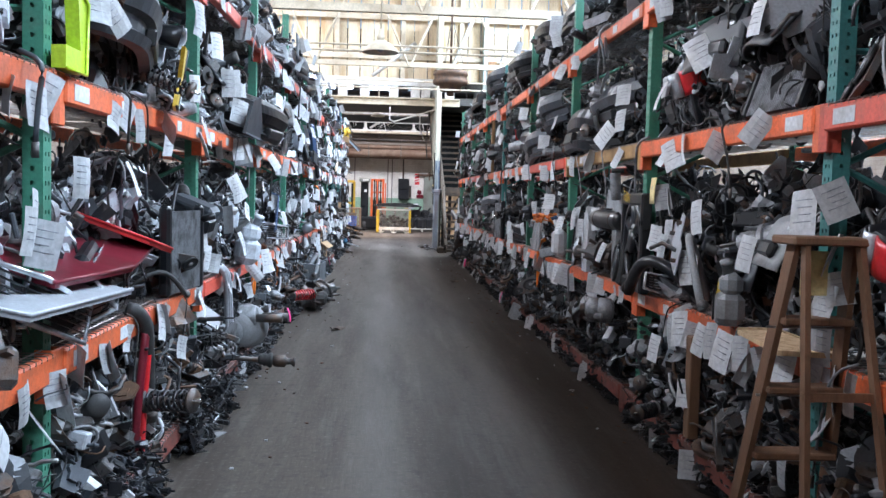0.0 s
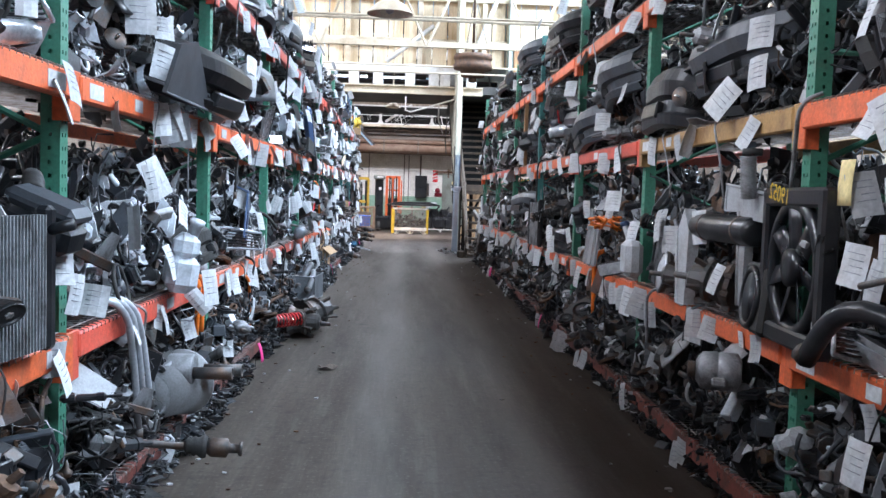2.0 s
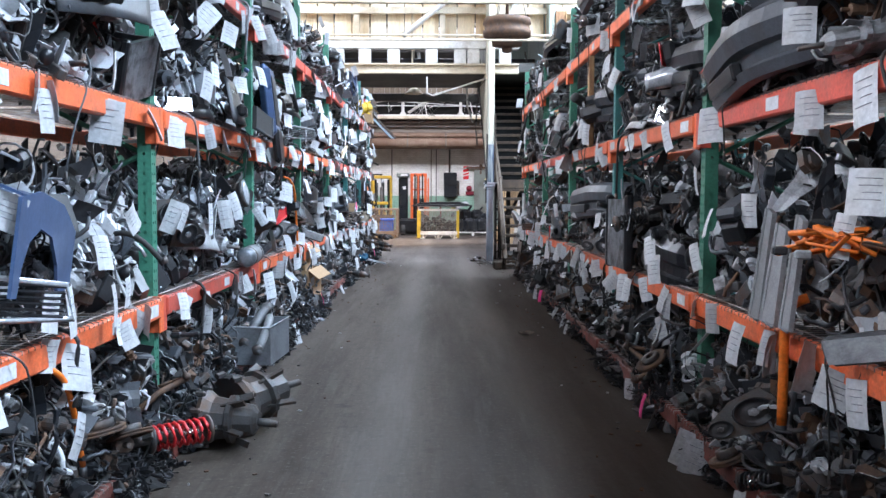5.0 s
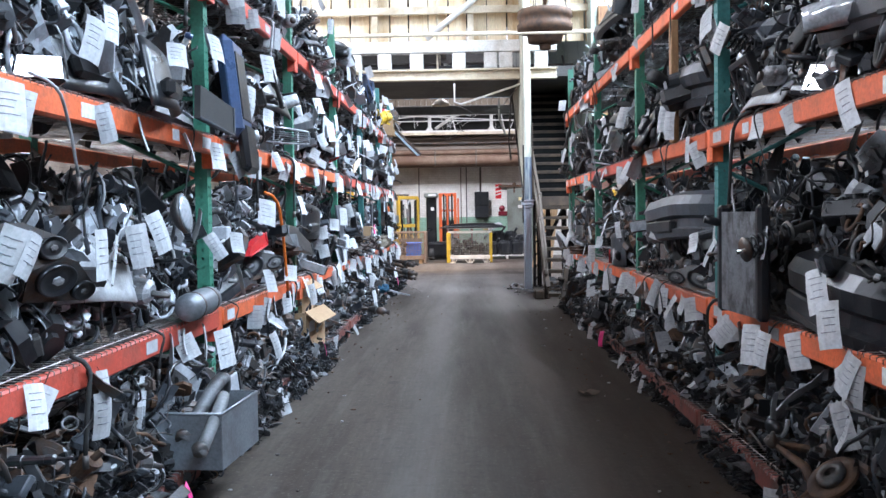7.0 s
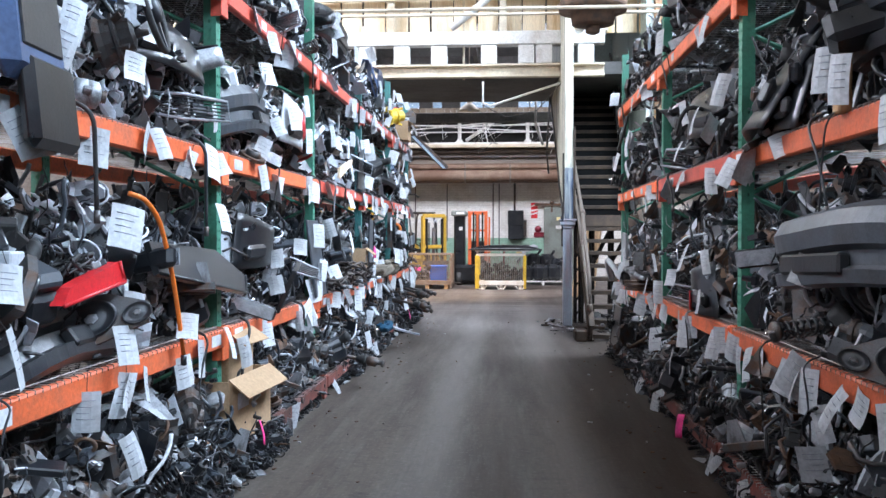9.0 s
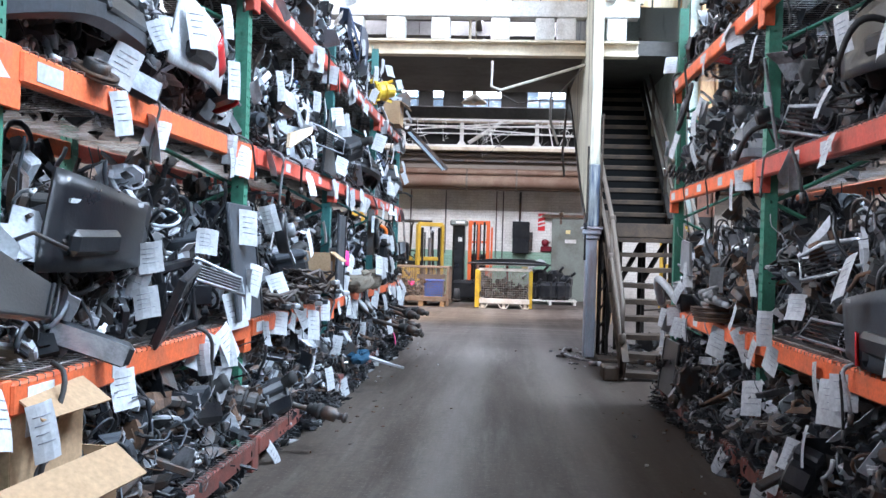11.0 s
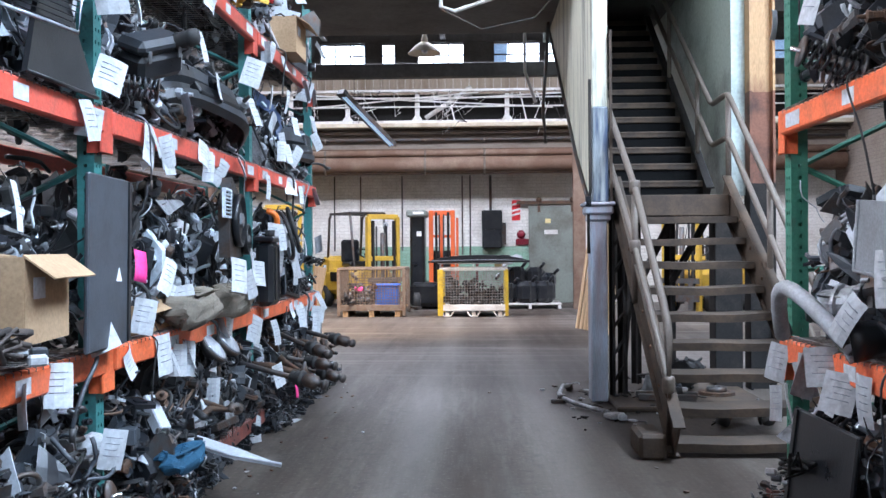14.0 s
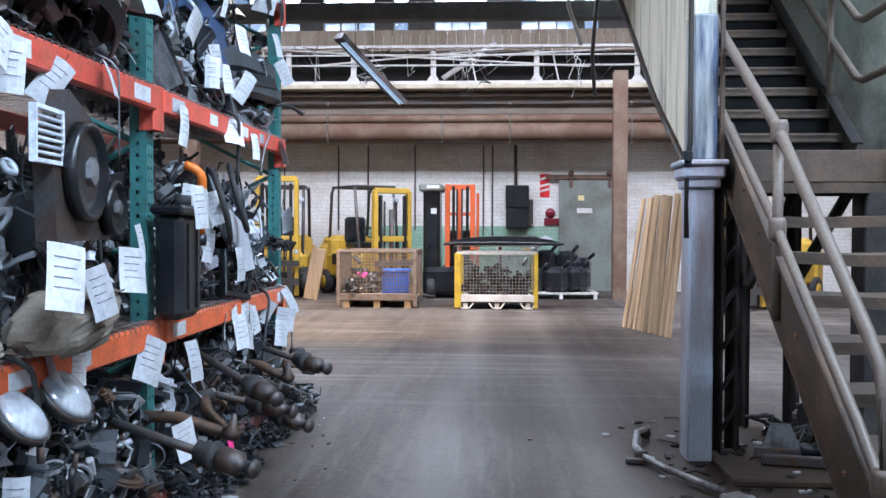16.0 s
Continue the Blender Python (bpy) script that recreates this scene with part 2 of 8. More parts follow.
M_yellow = material("yellow_paint", (0.62, 0.42, 0.03), 0.45, 0, (0.3, 0.2, 0.05), 5, 0.55, 0.2, 60, 0.1)
M_orangecab = material("orange_cable", (0.85, 0.2, 0.02), 0.45, 0, (0.5, 0.12, 0.03), 9, 0.4, 0.1, 60, 0.1)
M_cable = material("dusty_brown_cable", (0.085, 0.065, 0.055), 0.65, 0, (0.03, 0.028, 0.027), 8, 0.6, 0.2, 90, 0.3)
M_lens = material("clear_lamp_lens", (0.62, 0.66, 0.7), 0.12, 0.35, (0.3, 0.32, 0.34), 14, 0.7, 0.05, 60, 0.2)
M_mirror = material("mirror_glass", (0.75, 0.77, 0.8), 0.06, 1.0, (0.6, 0.6, 0.6), 4, 0.4, 0)
M_card = material("cardboard", (0.42, 0.28, 0.16), 0.85, 0, (0.3, 0.19, 0.1), 3, 0.5, 0.15, 60, 0.12)
M_wood = material("bare_wood", (0.45, 0.3, 0.17), 0.75, 0, (0.28, 0.17, 0.09), 3, 0.8, 0.25, 40, 0.15, stretch=(6, 6, 0.7))
M_plank = material("sawn_softwood", (0.62, 0.45, 0.27), 0.78, 0, (0.36, 0.22, 0.11), 2.2, 0.8, 0.3, 34, 0.4, stretch=(9, 9, 0.5))
M_oldwood = material("old_ladder_wood", (0.2, 0.105, 0.058), 0.7, 0, (0.13, 0.075, 0.045), 3, 0.8, 0.25, 40, 0.1, stretch=(6, 6, 0.7))
M_cream = material("cream_steel_paint", (0.64, 0.56, 0.43), 0.6, 0, (0.36, 0.27, 0.17), 2.5, 0.7, 0.2, 40, 0.06)
M_white = material("white_steel_paint", (0.72, 0.7, 0.67), 0.6, 0, (0.42, 0.36, 0.3), 3, 0.6, 0.2, 40, 0.08)
M_board = material("stained_boards", (0.74, 0.62, 0.44), 0.75, 0, (0.5, 0.31, 0.14), 1.2, 0.85, 0.3, 30, 0.1, stretch=(3, 3, 0.35))
M_farboard = material("dull_boards", (0.36, 0.29, 0.22), 0.8, 0, (0.22, 0.16, 0.11), 1.5, 0.8, 0.3, 30, 0.1, stretch=(3, 3, 0.4))
M_wallwhite = material("whitewashed_brick", (0.8, 0.77, 0.72), 0.85, 0, (0.42, 0.36, 0.3), 1.2, 0.75, 0.4, 28, 0.07, cover=(0.45, 0.75))
M_wallgreen = material("green_painted_brick", (0.25, 0.4, 0.3), 0.8, 0, (0.4, 0.4, 0.34), 1.5, 0.7, 0.4, 28, 0.08)
M_hallwall = material("hall_brick", (0.3, 0.25, 0.21), 0.85, 0, (0.17, 0.12, 0.09), 0.8, 0.8, 0.4, 20)
M_roof = material("sooty_roof", (0.09, 0.085, 0.08), 0.85, 0, (0.045, 0.04, 0.038), 1.0, 0.7, 0.3, 20)
M_roofpale = material("pale_roof_boards", (0.6, 0.57, 0.52), 0.8, 0, (0.4, 0.34, 0.27), 0.8, 0.7, 0.3, 20)
M_brownpipe = material("brown_lagged_pipe", (0.15, 0.085, 0.055), 0.7, 0, (0.25, 0.18, 0.13), 1.6, 0.7, 0.3, 40, 0.15)
M_girder = material("dirty_girder", (0.2, 0.165, 0.135), 0.75, 0, (0.1, 0.07, 0.05), 1.6, 0.85, 0.3, 40, 0.1, stretch=(0.5, 1, 3))
M_stair = material("dusty_stair_steel", (0.045, 0.031, 0.021), 0.8, 0.0, (0.1, 0.066, 0.042), 3.2, 0.8, 0.4, 60, 0.12)
M_rail = material("worn_handrail", (0.13, 0.105, 0.083), 0.58, 0.2, (0.12, 0.09, 0.075), 6, 0.7, 0.3, 60, 0.08)
M_panel = material("streaked_panel", (0.56, 0.54, 0.43), 0.75, 0, (0.06, 0.062, 0.07), 1.9, 0.9, 0.3, 40, 0, stretch=(3.5, 3.5, 0.3), cover=(0.5, 0.68))
M_column = material("blue_grey_column", (0.36, 0.42, 0.5), 0.55, 0.05, (0.34, 0.22, 0.2), 1.8, 0.85, 0.3, 40, 0, stretch=(3, 3, 0.4), cover=(0.45, 0.7))
M_stairwall = material("pale_green_wall", (0.45, 0.5, 0.46), 0.75, 0, (0.09, 0.085, 0.07), 0.8, 0.85, 0.2, 30, cover=(0.52, 0.7))
M_rustcol = material("rust_stained_column", (0.44, 0.27, 0.13), 0.7, 0, (0.14, 0.045, 0.025), 2.0, 0.85, 0.3, 40, 0, stretch=(2, 2, 0.6))
M_darkgreen = material("grey_green_door", (0.2, 0.22, 0.19), 0.75, 0, (0.13, 0.12, 0.1), 2, 0.8, 0.3, 40)
M_gapshade = material("truss_gap_shade", (0.02, 0.019, 0.018), 0.9, 0, None, 2, 0.4, 0.1)
M_forkorange = material("orange_lift_paint", (0.66, 0.12, 0.025), 0.45, 0, (0.4, 0.1, 0.04), 6, 0.5, 0.15, 60)
M_forkyellow = material("yellow_lift_paint", (0.58, 0.36, 0.035), 0.45, 0, (0.4, 0.25, 0.06), 6, 0.5, 0.15, 60)
M_cage = material("rusty_cage_wire", (0.23, 0.18, 0.14), 0.65, 0.4, (0.16, 0.08, 0.045), 9, 0.7, 0.2, 80, 0.1)
M_bluebin = material("blue_crate_plastic", (0.035, 0.18, 0.8), 0.45, 0, (0.02, 0.08, 0.3), 6, 0.4, 0.1, 60)
M_tube = material("fluorescent_tube", (0.55, 0.72, 0.9), 0.4, emit=0.6)
M_glass = material("window_glass", (0.85, 0.9, 0.95), 0.08, 0, None, 4, 0.2, 0, trans=0.95)
M_shirt = material("dark_red_cap", (0.3, 0.02, 0.03), 0.7, 0, None, 5, 0.4, 0.2)

for m in (M_wallwhite, M_wallgreen, M_hallwall):
    bricked(m, 0.45)


# ---- mesh building ----
class Geo:
    """Vertices and faces gathered by simple shapes, each with a material slot."""

    def __init__(self):
        self.v, self.f, self.k, self.m, self.s = [], [], [], Matrix.Identity(4), []
        self.slot, self.smooth = 0, False

    def add(self, verts, faces, m=None, smooth=None):
        t = self.m @ m if m is not None else self.m
        n = len(self.v)
        self.v += [tuple(t @ Vector(p)) for p in verts]
        self.f += [tuple(n + i for i in f) for f in faces]
        self.k += [self.slot] * len(faces)
        self.s += [self.smooth if smooth is None else smooth] * len(faces)
        return self

    def box(self, c, s, bev=0.0, m=None):
        x, y, z = (0.5 * q for q in s)
        t = Matrix.Translation(c) @ m if m is not None else Matrix.Translation(c)
        b = min(bev, 0.45 * min(s))
        if b <= 0:
            v = [(i, j, k) for i in (-x, x) for j in (-y, y) for k in (-z, z)]
            return self.add(v, [(0, 1, 3, 2), (4, 6, 7, 5), (0, 4, 5, 1), (2, 3, 7, 6), (0, 2, 6, 4), (1, 5, 7, 3)], t, False)
        v = []
        for k, zz in ((-1, -z), (-1, -z + b), (1, z - b), (1, z)):
            i = b if abs(zz) == z else 0
            ring = [(-x + i, -y + b), (-x + b, -y + i), (x - b, -y + i), (x - i, -y + b), (x - i, y - b), (x - b, y - i), (-x + b, y - i), (-x + i, y - b)]
            v += [(p, q, zz) for p, q in ring]
        f = [tuple(range(7, -1, -1)), tuple(range(24, 32))]
        for r in range(3):
            for i in range(8):
                j = (i + 1) % 8
                f.append((8 * r + i, 8 * r + j, 8 * r + 8 + j, 8 * r + 8 + i))
        return self.add(v, f, t, False)

    def lathe(self, profile, n=16, m=None, closed=False):
        v, f = [], []
        for r, z in profile:
            v += [(r * math.cos(2 * math.pi * i / n), r * math.sin(2 * math.pi * i / n), z) for i in range(n)]
        rows = len(profile)
        for a in range(rows if closed else rows - 1):
            b = (a + 1) % rows
            f += [(a * n + i, a * n + (i + 1) % n, b * n + (i + 1) % n, b * n + i) for i in range(n)]
        if not closed:
            f += [tuple(range(n - 1, -1, -1)), tuple((rows - 1) * n + i for i in range(n))]
        return self.add(v, f, m, True if n > 6 else False)

    def cyl(self, p0, p1, r0, r1=None, n=10):
        p0, p1 = Vector(p0), Vector(p1)
        d = p1 - p0
        m = Matrix.Translation(p0) @ d.to_track_quat("Z", "Y").to_matrix().to_4x4()
        return self.lathe([(r0, 0), (r0 if r1 is None else r1, d.length)], n, m)

    def tube(self, pts, r, n=6):
        pts = [Vector(p) for p in pts]
        v, f = [], []
        for i, p in enumerate(pts):
            d = (pts[min(i + 1, len(pts) - 1)] - pts[max(i - 1, 0)]).normalized()
            q = d.to_track_quat("Z", "Y").to_matrix()
            v += [tuple(p + q @ Vector((r * math.cos(2 * math.pi * j / n), r * math.sin(2 * math.pi * j / n), 0))) for j in range(n)]
        for i in range(len(pts) - 1):
            f += [(i * n + j, i * n + (j + 1) % n, i * n + n + (j + 1) % n, i * n + n + j) for j in range(n)]
        f += [tuple(range(n - 1, -1, -1)), tuple((len(pts) - 1) * n + j for j in range(n))]
        return self.add(v, f, None, True)

    def ring(self, big, small, n=20, k=6, m=None, flat=1.0):
        return self.lathe([(big + small * math.cos(2 * math.pi * i / k), flat * small * math.sin(2 * math.pi * i / k)) for i in range(k)], n, m, True)

    def sheet(self, fn, nu, nv, thick, m=None, smooth=True):
        top = [Vector(fn(i / nu, j / nv)) for i in range(nu + 1) for j in range(nv + 1)]
        w = nv + 1

        def nor(i, j):
            a = top[min(i + 1, nu) * w + j] - top[max(i - 1, 0) * w + j]
            b = top[i * w + min(j + 1, nv)] - top[i * w + max(j - 1, 0)]
            return a.cross(b).normalized() * thick

        low = [top[i * w + j] - nor(i, j) for i in range(nu + 1) for j in range(nv + 1)]
        n = len(top)
        f = []
        for i in range(nu):
            for j in range(nv):
                a = i * w + j
                f += [(a, a + w, a + w + 1, a + 1), (n + a, n + a + 1, n + a + w + 1, n + a + w)]
        edge = [i * w for i in range(nu + 1)] + [nu * w + j for j in range(1, w)] + [i * w + nv for i in range(nu - 1, -1, -1)] + [j for j in range(nv - 1, 0, -1)]
        for a, b in zip(edge, edge[1:] + edge[:1]):
            f.append((b, a, n + a, n + b))
        return self.add([tuple(p) for p in top + low], f, m, smooth)

    def prism(self, outline, thick, m=None):
        """An outline in x and y drawn out along z, centred."""
        n, h = len(outline), thick / 2
        v = [(x, y, -h) for x, y in outline] + [(x, y, h) for x, y in outline]
        f = [tuple(range(n - 1, -1, -1)), tuple(range(n, 2 * n))] + [(i, (i + 1) % n, n + (i + 1) % n, n + i) for i in range(n)]
        return self.add(v, f, m, False)

    def mesh(self, name, mats):
        me = bpy.data.meshes.new(name)
        me.from_pydata(self.v, [], self.f)
        for mt in mats if isinstance(mats, (list, tuple)) else [mats]:
            me.materials.append(mt)
        me.polygons.foreach_set("material_index", self.k)
        me.polygons.foreach_set("use_smooth", self.s)
        me.update()
        return me


def part(name, geo, mats, parent=None, label="", m=None):
    ob = new(name, geo.mesh(name, mats) if isinstance(geo, Geo) else geo)
    if parent is not None:
        ob.parent = parent
    if m is not None:
        ob.matrix_basis = m
    return tagged(ob, label)


def thing(name, label, category, m=None, group="", kind="", geo=None, mats=None):
    ob = new(name, geo.mesh(name, mats) if geo is not None else None)
    if geo is None:
        ob.empty_display_size = 0.1
    if m is not None:
        ob.matrix_basis = m
    return tagged(ob, label, category, group, kind)


def slab(name, c, s, mat, label, category, bev=0.0):
    return thing(name, label, category, kind="structure", geo=Geo().box(c, s, bev), mats=mat)


# ---- large structure ----
LX, RX, PITCH = -0.61, 2.31, 2.515
WALL_Y, BEAM_Y = 35.0, 23.0
slab("floor", (1, 13, -0.1), (18, 46, 0.2), M_floor, "dirty grey-brown concrete floor with worn tyre tracks", "floor")
slab("wall_west", (-7.1, 13, 4), (0.2, 46, 8.2), M_hallwall, "plain dirty brick wall", "wall")
slab("wall_east", (9.1, 13, 4), (0.2, 46, 8.2), M_hallwall, "plain dirty brick wall", "wall")
slab("wall_south", (1, -9.1, 4), (16, 0.2, 8.2), M_hallwall, "plain dirty brick wall", "wall")
# roof of the aisle hall with a long roof light, and the lower sooty roof of the far room
g = Geo()
g.box((-6.35, 7, 7.7), (1.3, 32.2, 0.2)).box((-0.45, 7, 7.7), (6.9, 32.2, 0.2)).box((7.6, 7, 7.7), (3.0, 32.2, 0.2))
# the openings at x -4.8 are added to go with the fill lamps
for ry, rl in ((-8.4, 1.2), (0, 3.6), (9, 3.6), (16.9, 1.6), (22.2, 1.8)):
    g.box((4.55, ry, 7.7), (3.1, rl, 0.2)).box((-4.8, ry, 7.7), (1.8, rl, 0.2))
thing("ceiling", "pale boarded roof with long roof lights", "ceiling", kind="structure", geo=g, mats=M_roofpale)
g = Geo()
g.box((1, 27.2, 6.5), (16, 2.4, 0.2)).box((1, 32.9, 6.5), (16, 4.6, 0.2))
for rx in (-6.4, -1.3, 3.3, 8.2):
    g.box((rx, 29.5, 6.5), (1.2, 2.2, 0.2))
thing("ceiling_far", "sooty dark roof of the far room with roof lights", "ceiling", kind="structure", geo=g, mats=M_roof)
slab("mezzanine_floor", (-1.9, 24.6, 4.12), (10.2, 3.0, 0.2), M_roof, "dark underside of a mezzanine floor", "ceiling")

# far wall: whitewashed below, girders above, window band on top
def far_wall():
    root = thing("wall_north", "whitewashed brick wall with flaking paint, green below", "wall", kind="structure")
    g = Geo()
    g.box((1, WALL_Y + 0.15, 2.555), (16, 0.3, 5.11))
    g.slot = 1
    g.box((1, WALL_Y + 0.15, 6.27), (16, 0.3, 0.64))
    part("masonry", g, [M_wallwhite, M_roof], root)
    g = Geo().box((0.8, WALL_Y - 0.004, 0.66), (5.2, 0.012, 1.25))
    part("painted_band", g, M_wallgreen, root, "worn green paint band")
    return root


north = far_wall()
WINS = [(-7.0, 1.3), (-5.4, 1.3), (-3.8, 1.4), (-2.1, 1.05), (-1.05, 0.3), (0.15, 1.05), (1.88, 1.05), (2.75, 0.3), (4.2, 1.3), (5.8, 1.3), (7.6, 1.5)]


def far_windows():
    g = Geo()
    xs = [-8.0] + [e for cx, w in WINS for e in (cx - w / 2, cx + w / 2)] + [9.0]
    for a, b in zip(xs[0::2], xs[1::2]):
        g.box(((a + b) / 2, WALL_Y + 0.15, 5.53), (b - a, 0.28, 0.84))
    part("pier", g, M_roof, north, "dark piers between windows")
    for i, (cx, w) in enumerate(WINS):
        win = thing("window_%d" % (i + 1), "dusty steel-framed clerestory window with bright panes", "window", pose(cx, WALL_Y + 0.1, 5.53), kind="structure")
        g = Geo()
        n = max(1, round(w / 0.35))
        for k in range(n + 1):
            g.box((-w / 2 + w * k / n, 0, 0), (0.03, 0.04, 0.84))
        for zz in (-0.41, -0.14, 0.14, 0.41):
            g.box((0, 0.002, zz), (w, 0.03, 0.03))
        part("window_frame", g, M_steel, win)
        p = part("pane", Geo().box((0, 0.03, 0), (w, 0.006, 0.82)), M_glass, win)
        p.visible_shadow = False


far_windows()
slab("roof_girder", (1, 28.5, 4.02), (16, 0.16, 0.22), M_roof, "sooty roof girder crossing below the far windows", "girder", 0.01)

# boarded strip and girders under the far windows
g = Geo()
for i in range(90):
    g.box((-6.9 + i * 0.177, WALL_Y - 0.62, 4.87), (0.168, 0.03, 0.4))
thing("board_strip", "pale vertical boards above the girders", "wall", kind="structure", geo=g, mats=M_farboard)
slab("girder_low", (1, WALL_Y - 0.45, 3.55), (16, 0.5, 0.62), M_girder, "brown dirty girder along the wall", "girder", 0.02)
slab("girder_ledge", (1, WALL_Y - 0.62, 3.93), (16, 0.8, 0.09), M_cream, "cream painted steel ledge", "girder", 0.01)
# near-black sheet in place of the shade in the gap behind the truss
slab("void_back", (1, WALL_Y - 0.2, 4.35), (16, 0.05, 0.72), M_gapshade, "dark sheet standing in for the shaded gap behind the truss", "wall")


def far_truss():
    root = thing("roof_truss", "white painted steel truss along the far wall", "truss", kind="structure")
    y = WALL_Y - 0.95
    part("bottom_chord", Geo().box((1, y, 4.0), (16, 0.1, 0.06)), M_white, root)
    part("top_chord", Geo().box((1, y, 4.68), (16, 0.1, 0.05)), M_white, root)
    for x in (-5.2, -3.1, -1.85, -0.33, 1.62, 3.5, 5.5):
        part("post", Geo().box((x, y, 4.34), (0.1, 0.06, 0.64), 0.008), M_white, root)
        part("gusset", Geo().prism([(-0.12, 0), (0.12, 0), (0.06, 0.09), (-0.06, 0.09)], 0.012, pose(x, y - 0.045, 4.03, 90, 0, 0)), M_white, root)
    part("diagonal", Geo().cyl((-0.15, y, 4.08), (0.85, y, 4.75), 0.05, n=8), M_white, root)
    for z0, z1, x0, x1 in ((4.33, 4.30, -7, 9), (4.52, 4.5, -7, 9), (4.62, 4.28, -3.2, 2.6), (4.32, 4.62, -2.6, 1.0), (4.45, 4.6, -0.5, 3.0)):
        part("rod", Geo().cyl((x0, y - 0.07, z0), (x1, y - 0.07, z1), 0.018, n=6), M_white, root)
    for x in (-4.6, -3.6, 0.35, 1.9, 4.4):
        part("hanger", Geo().cyl((x, y - 0.05, 4.62), (x + 0.14, y - 0.09, 3.98), 0.015, n=6), M_white, root)

    rnd = random.Random(3)
    for i in range(18):
        x, z = rnd.uniform(-3.2, 2.9), 4.66
        pts = [(x + 0.07 * k * rnd.uniform(-0.5, 1.5), y - 0.055 - 0.01 * (k % 2), max(3.7, z - 0.1 * k * rnd.uniform(-0.2, 1.9))) for k in range(7)]
        part("loose_wire", Geo().tube(pts, rnd.choice((0.006, 0.01)), 5), M_white if i % 3 else M_steel, root)


far_truss()


for z, y, sz, mat in ((3.78, 0.3, 0.05, M_stair), (3.42, 0.22, 0.04, M_rust), (3.3, 0.26, 0.03, M_stair), (4.62, 0.45, 0.05, M_farboard)):
    slab("girder_strip", (1, WALL_Y - 0.5 - y, z), (16, 0.06, sz), mat, "narrow dark steel strip along the girder", "girder", 0.005)
def pipes():
    y = WALL_Y - 0.78
    for z, r, mat, lab in ((3.08, 0.17, M_brownpipe, "thick brown lagged pipe along the wall"), (3.33, 0.07, M_brownpipe, "brown steam pipe along the wall"), (2.9, 0.035, M_rust, "thin rusty pipe along the wall"), (3.62, 0.03, M_steel, "thin dark conduit along the wall")):
        root = thing("wall_pipe", lab, "pipe", group="wall pipes")
        part("pipe", Geo().cyl((-6.9, y, z), (8.9, y, z + 0.02), r, n=14), mat, root)
        for x in (-5, -2.4, -0.2, 1.1, 3.4, 6):
            part("collar", Geo().cyl((x, y, z), (x + 0.05, y, z), r + 0.014, n=14), M_girder, root)


pipes()


# cross beam and boarded gable over the end of the aisle
def gable():
    root = thing("gable", "cream boarded gable above a steel cross beam", "wall", kind="structure")
    part("cross_beam", Geo().box((-2.2, BEAM_Y, 3.96 + 0.02), (9.6, 0.18, 0.03)).box((-2.2, BEAM_Y, 4.16), (9.6, 0.18, 0.03)).box((-2.2, BEAM_Y + 0.03, 4.07), (9.6, 0.03, 0.16)), M_cream, root)
    g = Geo()
    for i, x in enumerate((-6.5, -5.6, -4.7, -3.8, -2.9, -2.0, -1.3, -0.72, -0.1, 0.72, 1.33, 1.62, 2.3)):
        part("block", Geo().box((x, BEAM_Y + 0.02, 4.33), (0.26, 0.2, 0.3), 0.01), M_white, root)
    part("lintel", Geo().box((-2.2, BEAM_Y + 0.02, 4.6), (9.6, 0.22, 0.22), 0.01), M_white, root)
    for i in range(42):
        w = 0.355 + 0.02 * math.sin(i * 2.1)
        part("board", Geo().box((-6.9 + i * 0.38, BEAM_Y + 0.16 + 0.006 * (i % 3), 6.15), (w, 0.04, 2.9), 0.006), M_board, root)
    for x in (-6.4, -4.4, -2.4, -0.9, 0.95, 2.6, 4.6, 6.6, 8.6):
        part("stud", Geo().box((x, BEAM_Y + 0.02, 6.1), (0.12, 0.1, 2.8), 0.006), M_cream, root)
    for z in (5.3, 6.4):
        part("rail", Geo().box((1, BEAM_Y - 0.05, z), (15.8, 0.06, 0.14), 0.006), M_cream, root)
    part("brace", Geo().cyl((0.1, BEAM_Y - 0.12, 4.75), (1.3, BEAM_Y - 0.12, 5.7), 0.06, n=8), M_white, root)
    part("brace", Geo().cyl((2.9, BEAM_Y - 0.12, 6.4), (2.2, BEAM_Y - 0.12, 4.7), 0.06, n=8), M_white, root)
    return root


gable()


def hall_truss(y, z):
    root = thing("roof_truss", "cream painted steel roof truss crossing the aisle", "truss", kind="structure", group="aisle roof trusses")
    part("bottom_chord", Geo().box((1, y, z), (16, 0.09, 0.014)).box((1, y, z + 0.055), (16, 0.012, 0.1)), M_cream, root)
    part("top_chord", Geo().box((1, y, z + 2.2), (16, 0.1, 0.1)), M_cream, root)
    for i in range(9):
        x = -7 + 2 * i
        part("web", Geo().cyl((x, y, z), (x + 1, y, z + 2.2), 0.03, n=6), M_cream, root)
        part("web", Geo().cyl((x + 1, y, z + 2.2), (x + 2, y, z), 0.022, n=6), M_cream, root)
    for dz, yy in ((-0.28, y + 1.5), (0.12, y + 3.4)):
        part("tie_rod", Geo().cyl((-7, yy, z + dz), (9, yy, z + dz), 0.02, n=6), M_cream, root)
    return root


hall_truss(9.3, 3.83)
hall_truss(16.6, 4.15)


